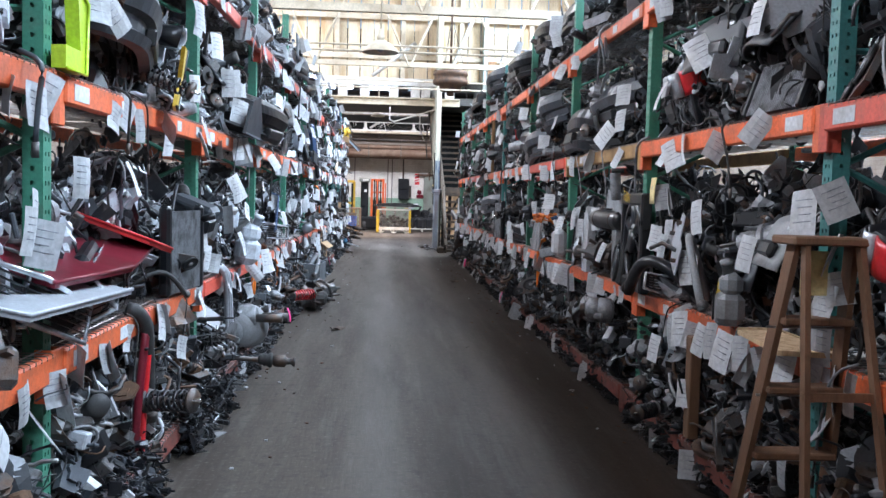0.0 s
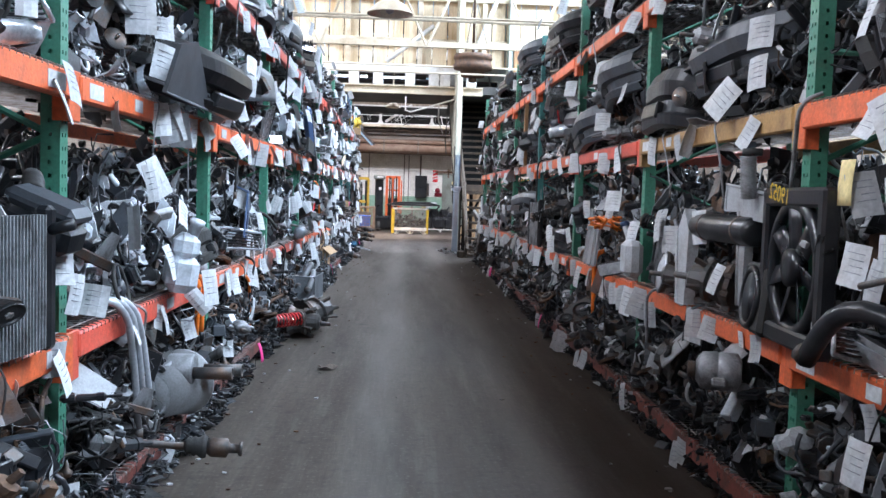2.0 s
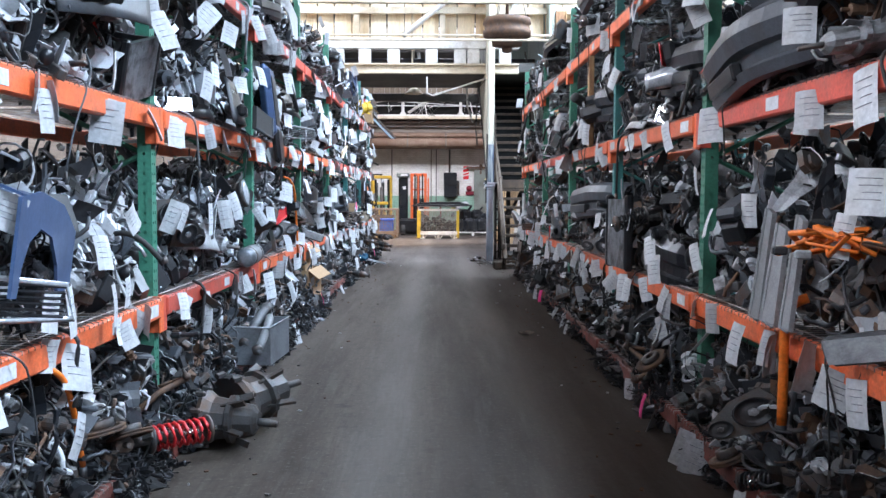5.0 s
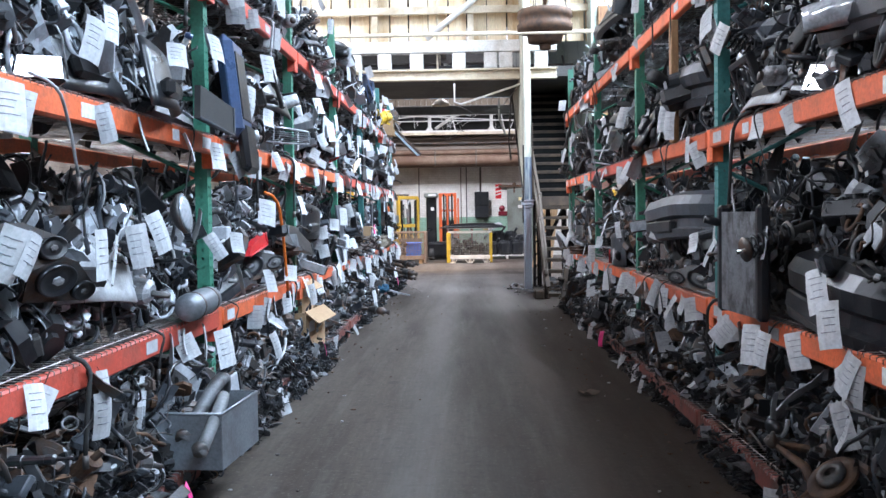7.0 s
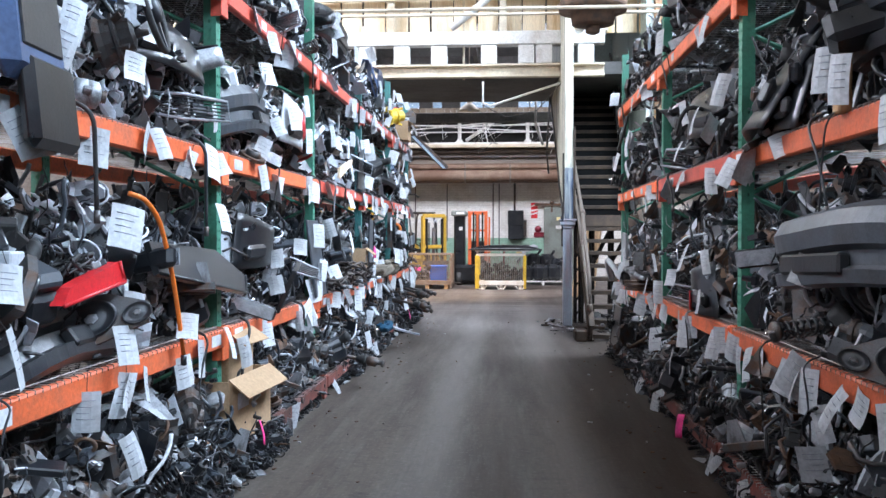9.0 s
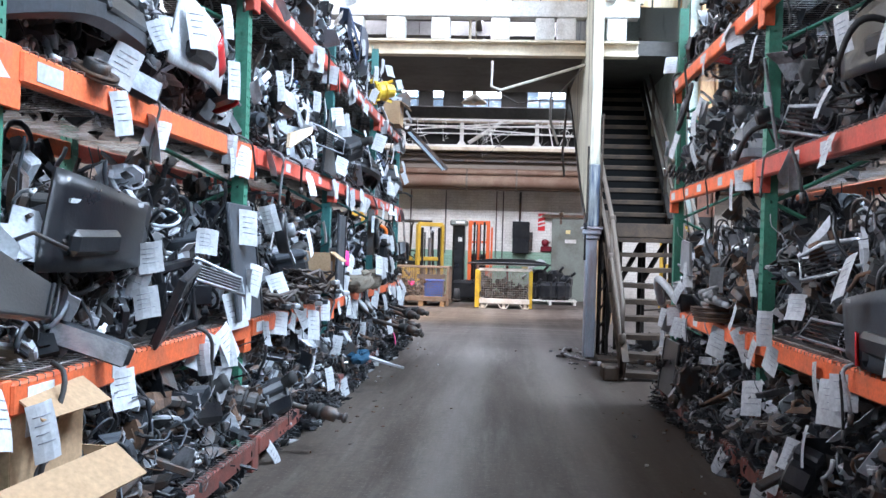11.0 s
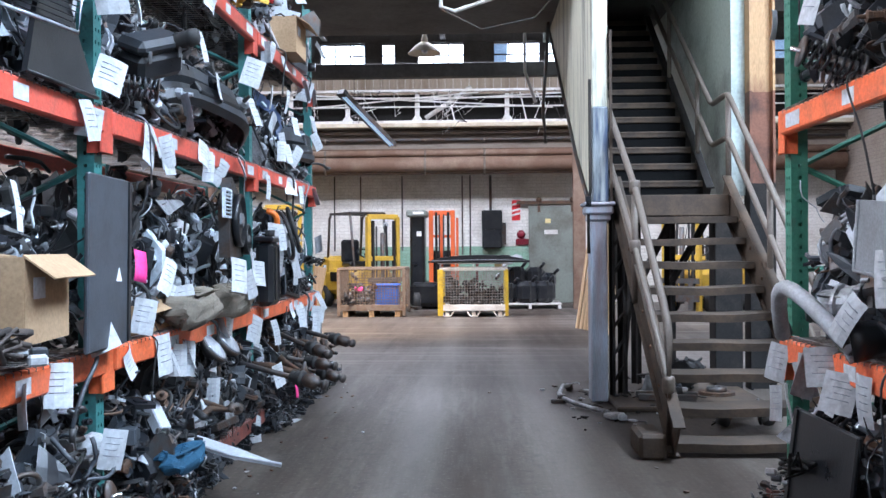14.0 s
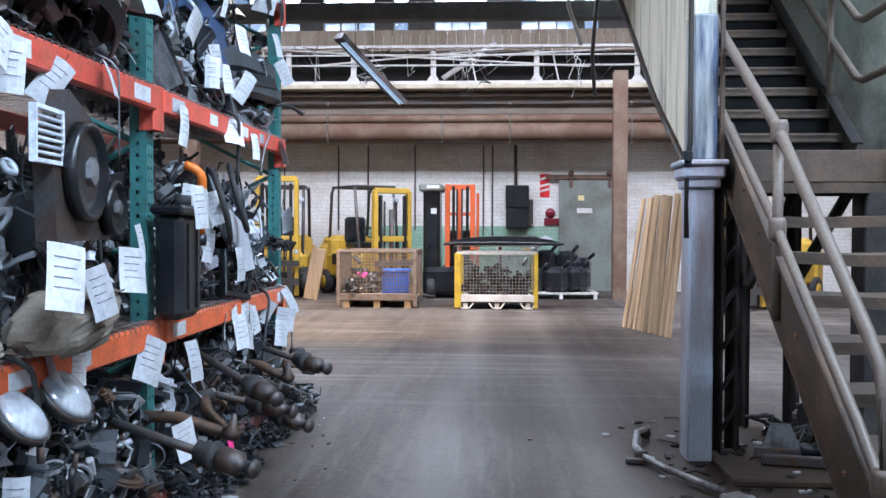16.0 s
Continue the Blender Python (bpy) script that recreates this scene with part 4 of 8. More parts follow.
# contents of the cages
b = thing("blue_crate", "bright blue plastic crate inside the mesh cage", "crate", pose(-0.72, 31.15, 0.16))
part("body", Geo().box((0, 0, 0.2), (0.42, 0.34, 0.4), 0.03), M_bluebin, b)
part("rim", Geo().box((0, 0, 0.41), (0.46, 0.38, 0.05), 0.015), M_bluebin, b)
random.seed(11)
for cx, w, n in ((-1.25, 0.5, 70), (0.88, 1.0, 160)):
    g = Geo()
    for i in range(n):
        g.slot = random.choice((0, 0, 1, 2))
        p = (cx + random.uniform(-w / 2, w / 2), 31.25 + random.uniform(-0.4, 0.4), 0.2 + abs(random.gauss(0, 0.2)))
        if i % 2:
            g.box(p, [random.uniform(0.03, 0.14) for _ in range(3)], 0.008, Euler([random.uniform(0, 3) for _ in range(3)]).to_matrix().to_4x4())
        else:
            q = Vector(p) + Vector([random.uniform(-0.12, 0.12) for _ in range(3)])
            q.z = max(q.z, 0.2)
            g.cyl(p, q, random.uniform(0.012, 0.05), n=8)
    # the wider cage gets darker scrap to give it a shaded inside
    thing("scrap_heap", "loose metal scrap lying in a mesh cage", "scrap", kind="stuff", geo=g, mats=[M_stairdark, M_steel, M_blackpl] if w > 0.6 else [M_steel, M_alu, M_blackpl])
thing("pink_rag", "bright pink rag on scrap in the cage", "rag", geo=Geo().sheet(lambda u, v: (-1.32 + 0.16 * u, 31.02 + 0.14 * v, 0.5 + 0.05 * math.sin(7 * u + 4 * v)), 6, 6, 0.006), mats=M_pink)


def bumper_sheet(w, h, bow, depth=0.12):
    def fn(u, v):
        a = (u - 0.5) * 2
        return (w / 2 * a, -bow * (1 - a * a) - depth * (1 - (2 * v - 1) ** 2) * 0.5, h * (v - 0.5) * (1 - 0.25 * a * a))
    return fn


c = thing("bumper_cover", "black plastic bumper cover lying across the mesh cage", "bumper cover", pose(0.98, 30.98, 0.984))
part("skin", Geo().prism([(0.92 * math.cos(math.pi * k / 16), 0.14 * math.sin(math.pi * k / 16)) for k in range(17)], 0.42, pose(0, 0, 0, 90, 0, 0)), M_blackpl, c)
part("lip", Geo().tube([(1.84 * (k / 14 - 0.5), -0.26 * (1 - 0.3 * (2 * k / 14 - 1) ** 4), 0.02 + 0.02 * (1 - (2 * k / 14 - 1) ** 2)) for k in range(15)], 0.022), M_blackpl, c)
for x, wd in ((-0.1, 1.15),):
    f = thing("slotted_carrier", "white slotted steel carrier on top of the cage", "carrier", pose(0.88, 30.85, 0.9))
    part("rail", Geo().box((0, 0, 0.0), (1.24, 0.03, 0.02)), M_white, f)
    part("rail", Geo().box((0, 0, 0.07), (1.3, 0.03, 0.02)), M_white, f)
    for x in (-0.6, 0.0, 0.6):
        part("tie", Geo().box((x, 0, 0.035), (0.03, 0.02, 0.06)), M_white, f)
    part("label", Geo().box((0.45, -0.018, 0.035), (0.14, 0.004, 0.045)), M_yellowtag, f)


def black_heap():
    p = thing("steel_pallet", "low white steel pallet on the floor", "pallet", pose(2.02, 33.3, 0))
    part("deck", Geo().box((0, 0, 0.1), (1.3, 0.9, 0.03)), M_white, p)
    for x in (-0.6, 0, 0.6):
        part("runner", Geo().box((x, 0, 0.04), (0.06, 0.9, 0.09)), M_white, p)
    random.seed(5)
    for i, (x, y, z, s) in enumerate(((1.6, 33.2, 0.12, 1.0), (1.95, 33.05, 0.12, 1.1), (2.3, 33.15, 0.12, 1.1), (1.75, 33.5, 0.45, 1.0), (2.15, 33.5, 0.46, 0.95), (2.42, 33.4, 0.4, 0.8))):
        t = thing("fuel_tank", "black moulded plastic fuel tank stacked on a pallet", "fuel tank", pose(x, y, z, 0, 0, random.uniform(-25, 25)), "stacked fuel tanks")
        part("shell", Geo().box((0, 0, 0.2 * s), (0.42 * s, 0.4 * s, 0.4 * s), 0.09), M_blackpl, t)
        part("strap", Geo().box((0.04, 0, 0.2 * s), (0.05, 0.41 * s, 0.412 * s), 0.02), M_rubber, t)
        part("filler", Geo().cyl((0.1, -0.1, 0.38 * s), (0.16, -0.2, 0.5 * s), 0.035), M_blackpl, t)
    thing("pale_lid", "pale green plastic lid lying on black tanks", "lid", geo=Geo().box((1.62, 33.1, 0.98), (0.5, 0.3, 0.06), 0.02, Euler((0.2, -0.4, 0.3)).to_matrix().to_4x4()), mats=M_lightpl)


black_heap()


def forklift(x, y, rz, mat, label, mast_mat, mast_h=2.0):
    f = thing("forklift", label, "forklift", pose(x, y, 0, 0, 0, rz), "parked lift trucks")
    body = Geo().box((0, 0.3, 0.55), (0.95, 1.4, 0.55), 0.1).box((0, 0.85, 0.85), (0.9, 0.35, 0.5), 0.1)
    part("body", body, mat, f)
    part("counterweight", Geo().box((0, 1.08, 0.58), (1.02, 0.5, 0.86), 0.14).box((0, 0.98, 1.0), (0.9, 0.4, 0.16), 0.06), mat, f)
    part("hood_louvre", Geo().box((0.49, 0.45, 0.66), (0.012, 0.4, 0.2), 0.004).box((-0.49, 0.45, 0.66), (0.012, 0.4, 0.2), 0.004), M_blackpl, f)
    part("lamp", Geo().lathe([(0.03, 0), (0.055, 0.02), (0.055, 0.06), (0.02, 0.07)], 12, pose(0.36, -0.22, 1.75, 90, 0, 0)), M_lightpl, f)
    part("hydraulic_hose", Geo().tube([(0.12, -0.7, 0.5), (0.2, -0.6, 1.2), (0.1, -0.68, 1.75), (0.02, -0.7, 1.2)], 0.014, 6), M_rubber, f)
    part("floor_plate", Geo().box((0, -0.3, 0.42), (0.9, 0.6, 0.06), 0.01), M_steel, f)
    seat = part("seat", Geo().box((0, 0.45, 0.92), (0.45, 0.42, 0.12), 0.04).box((0, 0.66, 1.2), (0.44, 0.12, 0.5), 0.05), M_blackpl, f)
    part("steering_wheel", Geo().ring(0.16, 0.014, 18, 6, pose(0, 0.0, 1.15, 35, 0, 0)).cyl((0, -0.25, 0.7), (0, 0.0, 1.15), 0.025), M_rubber, f)
    for sx in (-0.4, 0.4):
        part("guard_post", Geo().tube([(sx, -0.35, 0.5), (sx, -0.22, 1.2), (sx, -0.1, 1.95), (sx, 0.0, 2.0)], 0.03), M_steel, f)
        part("guard_post", Geo().tube([(sx, 0.95, 0.9), (sx, 0.85, 1.9), (sx, 0.75, 2.0)], 0.03), M_steel, f)
    roof = Geo().box((0, -0.12, 2.0), (0.86, 0.05, 0.05), 0.01).box((0, 0.78, 2.0), (0.86, 0.05, 0.05), 0.01)
    for k in range(7):
        roof.box((-0.4 + k * 0.133, 0.33, 2.0), (0.03, 0.9, 0.04))
    part("overhead_guard", roof, M_steel, f)
    for sx in (-0.44, 0.44):
        for yy, r in ((-0.35, 0.27), (0.95, 0.23)):
            w = part("wheel", Geo().lathe([(r * 0.6, -0.1), (r, -0.08), (r, 0.08), (r * 0.6, 0.1)], 18, pose(sx, yy, r, 0, 90, 0)), M_rubber, f)
            part("rim", Geo().lathe([(r * 0.15, -0.105), (r * 0.55, -0.1), (r * 0.55, 0.1), (r * 0.15, 0.105)], 14, pose(sx, yy, r, 0, 90, 0)), mat, w)
    for sx in (-0.34, 0.34):
        part("mast_rail", Geo().box((sx, -0.75, mast_h / 2 + 0.05), (0.08, 0.12, mast_h), 0.01), mast_mat, f)
        part("mast_rail", Geo().box((sx * 0.72, -0.78, mast_h / 2 + 0.02), (0.05, 0.08, mast_h - 0.1), 0.01), M_stairdark, f)
        part("fork", Geo().box((sx * 0.7, -1.3, 0.08), (0.1, 0.95, 0.04), 0.006).box((sx * 0.7, -0.86, 0.32), (0.1, 0.05, 0.5), 0.006), M_steel, f)
    for z in (0.3, 1.05, mast_h + 0.05):
        part("cross_bar", Geo().box((0, -0.76, z), (0.7, 0.08, 0.1), 0.01), mast_mat, f)
    part("cylinder", Geo().cyl((0, -0.74, 0.2), (0, -0.74, mast_h * 0.85), 0.045), M_steel, f)
    for sx in (-0.12, 0.12):
        part("chain", Geo().box((sx, -0.7, mast_h / 2), (0.03, 0.02, mast_h * 0.85)), M_rubber, f)
    part("carriage", Geo().box((0, -0.86, 0.3), (0.8, 0.04, 0.12)).box((0, -0.86, 0.62), (0.8, 0.04, 0.1)), M_steel, f)
    return f


forklift(-1.42, 33.45, 36, M_forkyellow, "yellow forklift with dark overhead guard", M_forkyellow, 1.85)
forklift(-3.05, 33.3, 6, M_forkyellow, "yellow forklift parked beside the wall with raised mast", M_forkyellow, 2.05)
forklift(5.2, 31.8, -40, M_forkyellow, "yellow forklift parked behind the stairs", M_forkyellow, 1.9)
f = forklift(-4.6, 32.2, 30, M_forkyellow, "yellow forklift further along the wall", M_forkyellow, 2.0)


def reach_truck():
    f = thing("reach_truck", "orange mast reach truck with dark cabin", "lift truck", pose(0.12, 33.2, 0))
    part("cabin", Geo().box((-0.4, 0.1, 1.0), (0.3, 0.7, 1.9), 0.05), M_blackpl, f, "dark grey cabin side")
    part("hood", Geo().box((-0.4, -0.05, 1.96), (0.42, 0.85, 0.14), 0.03), M_darkgreen, f)
    part("lettering_bar", Geo().box((-0.36, -0.478, 1.97), (0.22, 0.006, 0.05)), M_white, f)
    part("notice", Geo().box((-0.36, -0.256, 1.55), (0.1, 0.008, 0.1)), M_white, f)
    part("base", Geo().box((-0.05, 0.2, 0.3), (1.0, 1.2, 0.5), 0.08), M_blackpl, f)
    for x in (-0.12, 0.33):
        part("mast_rail", Geo().box((x, -0.1, 1.08), (0.09, 0.12, 1.9), 0.01), M_forkorange, f)
        part("inner_rail", Geo().box((x * 0.55 + 0.05, -0.02, 1.1), (0.05, 0.1, 1.8), 0.01), M_stairdark, f)
    part("lift_ram", Geo().cyl((0.1, -0.06, 0.3), (0.1, -0.06, 1.95), 0.04, n=12), M_forkorange, f)
    for z, h in ((0.5, 0.1), (1.5, 0.06), (1.98, 0.1)):
        part("cross_bar", Geo().box((0.1, -0.02, z), (0.4, 0.07, h), 0.01), M_forkorange, f)
    part("mast_guard", Geo().box((0.1, 0.1, 0.75), (0.4, 0.02, 0.9)), M_blackpl, f)
    for x in (0.05, 0.14):
        part("chain", Geo().box((x, -0.14, 1.2), (0.03, 0.02, 1.5)), M_rubber, f)
    part("side_box", Geo().box((0.42, 0.0, 1.0), (0.05, 0.2, 1.75), 0.01), M_forkorange, f)
    for x in (-0.4, 0.4):
        part("wheel", Geo().lathe([(0.08, -0.08), (0.18, -0.06), (0.18, 0.06), (0.08, 0.08)], 16, pose(x, -0.35, 0.18, 0, 90, 0)), M_rubber, f)


reach_truck()
thing("round_seat", "dark red round stool seat behind the cage", "stool", geo=Geo().lathe([(0.02, 0), (0.03, 0.95), (0.13, 0.98), (0.15, 1.03), (0.13, 1.09), (0.02, 1.1)], 14, pose(0.95, 33.9, 0)), mats=M_shirt)
thing("round_seat", "black round stool seat behind the cage", "stool", geo=Geo().lathe([(0.02, 0), (0.03, 0.95), (0.13, 0.98), (0.15, 1.03), (0.13, 1.09), (0.02, 1.1)], 14, pose(1.55, 34.0, 0)), mats=M_blackpl)
thing("wood_block", "pale plywood board leaning by the yellow forklift", "board", geo=Geo().box((-2.25, 32.3, 0.45), (0.24, 0.1, 0.9), 0.01, Euler((0, 0.18, 0.1)).to_matrix().to_4x4()), mats=M_wood)


def leaning_planks():
    random.seed(21)
    for i in range(9):
        x, y = 2.47 + 0.042 * i, 28.3 - 0.13 * i
        p0, p1 = Vector((x, y, 0.012)), Vector((x + 0.27 - 0.012 * i + random.uniform(-0.03, 0.03), y + 0.1 + random.uniform(-0.04, 0.06), 1.66 - 0.05 * random.random()))
        d = p1 - p0
        m = Matrix.Translation((p0 + p1) / 2) @ d.to_track_quat("Z", "X").to_matrix().to_4x4() @ pose(0, 0, 0, 0, 0, random.uniform(-16, 16))
        thing("plank", "pale softwood plank leaning in a stack", "plank", m, "leaning planks", geo=Geo().box((0, 0, 0), (0.022, random.uniform(0.07, 0.11), d.length), 0.003), mats=M_plank)
    thing("batten", "short cross batten nailed over leaning planks", "batten", geo=Geo().box((2.78, 27.9, 0.92), (0.3, 0.02, 0.05), 0.004, Euler((0, 0.1, -0.9)).to_matrix().to_4x4()), mats=M_plank)


leaning_planks()


def pendant(x, y, z, r, top, label):
    p = thing("pendant_lamp", label, "lamp", pose(x, y, z), "dome pendant lamps")
    part("shade", Geo().lathe([(r, 0), (r * 0.99, 0.012), (r * 0.62, 0.1), (r * 0.28, 0.155), (r * 0.2, 0.16), (r * 0.26, 0.15), (r * 0.6, 0.09), (r * 0.96, 0.004)], 28, None, True), M_cream, p, "dusty cream dome shade")
    part("neck", Geo().lathe([(r * 0.2, 0.155), (r * 0.2, 0.21), (r * 0.13, 0.25), (r * 0.13, 0.3)], 14), M_cream, p)
    part("bulb", Geo().lathe([(0.005, 0.0), (0.035, 0.015), (0.05, 0.05), (0.03, 0.1), (0.02, 0.15)], 12), M_lightpl, p)
    part("stem", Geo().cyl((0, 0, 0.28), (0, 0, top - z), 0.012, n=8), M_cream, p)


pendant(0.46, 9.06, 3.265, 0.24, 6.0, "dusty cream dome lamp hanging over the aisle")
pendant(0.235, 27.0, 3.965, 0.23, 6.4, "dusty cream dome lamp hanging in the far room")


def tube_lamp():
    a, b = Vector((-1.1, 28.3, 3.62)), Vector((-0.42, 29.2, 2.93))
    d = b - a
    m = Matrix.Translation((a + b) / 2) @ d.to_track_quat("X", "Z").to_matrix().to_4x4()
    t = thing("tube_lamp", "fluorescent tube fixture hanging askew on its wires", "lamp", m)
    n = d.length
    part("housing", Geo().box((0, 0, 0.04), (n, 0.12, 0.05), 0.01), M_steel, t)
    part("reflector", Geo().box((0, 0.07, 0.01), (n, 0.012, 0.07)).box((0, -0.07, 0.01), (n, 0.012, 0.07)), M_steel, t)
    part("end_cap", Geo().box((-n / 2 - 0.03, 0, 0.015), (0.09, 0.16, 0.1), 0.01), M_blackpl, t)
    for s in (-0.03, 0.03):
        part("tube", Geo().cyl((-n / 2 + 0.03, s, -0.005), (n / 2 - 0.03, s, -0.005), 0.016), M_tube, t)
    thing("lamp_wire", "thin wire holding the tube fixture", "wire", geo=Geo().tube([(-0.95, 28.45, 3.5), (-0.95, 28.4, 5.0), (-0.95, 28.4, 6.4)], 0.006, 5), mats=M_steel)


tube_lamp()
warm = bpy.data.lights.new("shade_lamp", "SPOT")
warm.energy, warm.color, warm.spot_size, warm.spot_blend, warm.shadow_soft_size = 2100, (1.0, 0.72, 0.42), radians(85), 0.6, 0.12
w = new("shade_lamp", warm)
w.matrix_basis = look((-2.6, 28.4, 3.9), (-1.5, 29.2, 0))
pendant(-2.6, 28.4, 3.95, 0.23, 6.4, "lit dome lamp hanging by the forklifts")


def fan_drum():
    d = thing("exhaust_fan", "rusty round exhaust fan housing hung from the roof", "fan", pose(2.08, 19.5, 4.0))
    part("drum", Geo().lathe([(0.1, -0.02), (0.26, 0.0), (0.28, 0.14), (0.42, 0.16), (0.43, 0.26), (0.4, 0.28), (0.4, 0.36), (0.43, 0.38), (0.41, 0.48), (0.1, 0.5)], 28), M_rust, d)
    part("hub", Geo().lathe([(0.05, -0.12), (0.09, -0.1), (0.09, 0.0)], 12), M_rust, d)
    part("stem", Geo().cyl((0, 0, 0.5), (0, 0, 3.6), 0.03, n=8), M_rust, d)
    for a in (0, 2.1, 4.2):
        part("stay", Geo().cyl((0.4 * math.cos(a), 0.4 * math.sin(a), 0.3), (0.05 * math.cos(a), 0.05 * math.sin(a), 1.6), 0.008, n=6), M_steel, d)


fan_drum()
for pts, r, lab, mat in (([(0.62, 23.0, 3.9), (0.62, 23.0, 3.55), (0.75, 23.0, 3.5), (2.0, 23.0, 3.9)], 0.02, "white conduit under the cross beam", M_white), ([(0.62, 22.9, 3.5), (1.0, 22.9, 3.3), (1.5, 22.9, 3.4), (1.9, 22.9, 3.85)], 0.008, "loose cable loop under the cross beam", M_steel), ([(1.85, 25.5, 4.2), (1.8, 26.0, 3.0), (1.85, 26.2, 2.6)], 0.02, "grey conduit hanging in the far room", M_steel), ([(1.6, 26.5, 6.4), (1.6, 26.5, 3.6), (1.75, 26.6, 3.2)], 0.022, "white conduit dropping from the roof", M_white), ([(-7, 25.4, 4.55), (8.5, 25.4, 4.55)], 0.09, "dark pipe crossing below the roof", M_steel), ([(0.3, 23.1, 3.95), (0.3, 23.1, 6)], 0.02, "cream conduit on the gable", M_cream)):
    thing("conduit", lab, "pipe", geo=Geo().tube(pts, r, 8), mats=mat)
g = Geo()
for x in (-5.5, -2.5, 0.2, 3.2, 6.2):
    g.box((x, 30.5, 6.2), (0.12, 9.0, 0.4))
for y in (27.5, 30.0, 32.6):
    g.box((1, y, 6.05), (16, 0.14, 0.3))
thing("roof_beams", "sooty roof joists of the far room", "ceiling", kind="structure", geo=g, mats=M_roof)
def bent_rod():
    r = thing("stabiliser_bar", "bent grey steel stabiliser bar lying by the column", "scrap", pose(0, 0, 0))
    part("bar", Geo().tube([(1.76, 22.35, 0.05), (1.67, 22.2, 0.06), (1.62, 21.95, 0.04), (1.63, 21.72, 0.04), (1.7, 21.5, 0.035), (1.8, 21.3, 0.035), (1.9, 21.1, 0.04)], 0.018, 7), M_alu, r)
    part("foot", Geo().box((1.93, 21.03, 0.025), (0.12, 0.1, 0.04), 0.01, Euler((0, 0, 0.5)).to_matrix().to_4x4()).box((1.98, 20.96, 0.03), (0.06, 0.1, 0.05), 0.012), M_lightpl, r)
    part("clamp", Geo().box((1.62, 21.74, 0.035), (0.07, 0.06, 0.06), 0.01).box((1.58, 21.7, 0.02), (0.1, 0.04, 0.03), 0.006), M_steel, r)
    part("joint", Geo().lathe([(0.022, 0), (0.034, 0.02), (0.03, 0.05), (0.015, 0.07)], 10, pose(1.74, 22.33, 0.0)), M_steel, r)


bent_rod()
random.seed(8)
g = Geo()
for i in range(110):
    x, y = random.gauss(2.2, 0.35), random.gauss(21.7, 0.5)
    if x < 1.5 or abs(x - 1.93) < 0.12 and abs(y - 21.85) < 0.14:
        continue
    low = 0.046 if 2.04 < x < 3.1 and 21.34 < y < 22.46 else 0.006
    g.slot = random.choice((0, 0, 1, 2))
    q = random.uniform(0.012, 0.045)
    if i % 3:
        g.prism([(q * random.uniform(0.5, 1) * math.cos(k * 1.05), q * random.uniform(0.5, 1) * math.sin(k * 1.05)) for k in range(6)], random.uniform(0.004, 0.012), pose(x, y, low, random.uniform(-6, 6), random.uniform(-6, 6)))
    else:
        a = random.uniform(0, 6.3)
        g.tube([(x, y, low), (x + q * 2 * math.cos(a), y + q * 2 * math.sin(a), low + 0.012), (x + q * 4 * math.cos(a + 0.5), y + q * 4 * math.sin(a + 0.5), low)], 0.005, 5)
thing("floor_litter", "torn paper and metal litter on the dirty floor under the stairs", "litter", kind="stuff", geo=g, mats=[M_stairdark, M_steel, M_paper])


def stepladder():
    l = thing("stepladder", "worn wooden stepladder standing beside the rack", "ladder", pose(2.12, 0.3, 0))
    for s in (-1, 1):
        part("front_rail", Geo().add(*plate(0.022, 0.068, 1.36), Matrix.Translation((s * 0.15, 0.16, 0.66)) @ Euler((0.235, -s * 0.07, 0)).to_matrix().to_4x4()), M_oldwood, l)
        part("rear_rail", Geo().add(*plate(0.02, 0.036, 1.34), Matrix.Translation((s * 0.13, -0.2, 0.65)) @ Euler((-0.2, -s * 0.05, 0)).to_matrix().to_4x4()), M_oldwood, l)
    part("top_board", Geo().box((0, 0, 1.32), (0.3, 0.19, 0.03), 0.006), M_oldwood, l)
    for k in range(4):
        z = 0.25 + 0.26 * k
        part("tread", Geo().box((0, 0.3 - 0.24 * z, z), (0.36 - 0.1 * z, 0.11, 0.025), 0.005), M_oldwood, l)
        part("rod", Geo().cyl((-0.17, 0.3 - 0.24 * z, z - 0.025), (0.17, 0.3 - 0.24 * z, z - 0.025), 0.005, n=6), M_wire, l)
    for z in (0.35, 0.8):
        part("rear_bar", Geo().box((0, -0.33 + 0.2 * z, z), (0.27, 0.014, 0.03)), M_oldwood, l)
    part("spreader", Geo().box((0.14, 0.0, 0.75), (0.008, 0.34, 0.02)), M_steel, l)
    part("label", Geo().box((0.0, 0.062, 1.2), (0.1, 0.004, 0.16)), M_yellowtag, l)


stepladder()

# ---- car parts on the shelves ----
def arc(p0, p1, lift, n=9, side=0.0):
    p0, p1 = Vector(p0), Vector(p1)
    out = []
    for i in range(n):
        t = i / (n - 1)
        p = p0.lerp(p1, t)
        out.append((p.x + side * math.sin(math.pi * t), p.y, p.z + lift * math.sin(math.pi * t)))
    return out


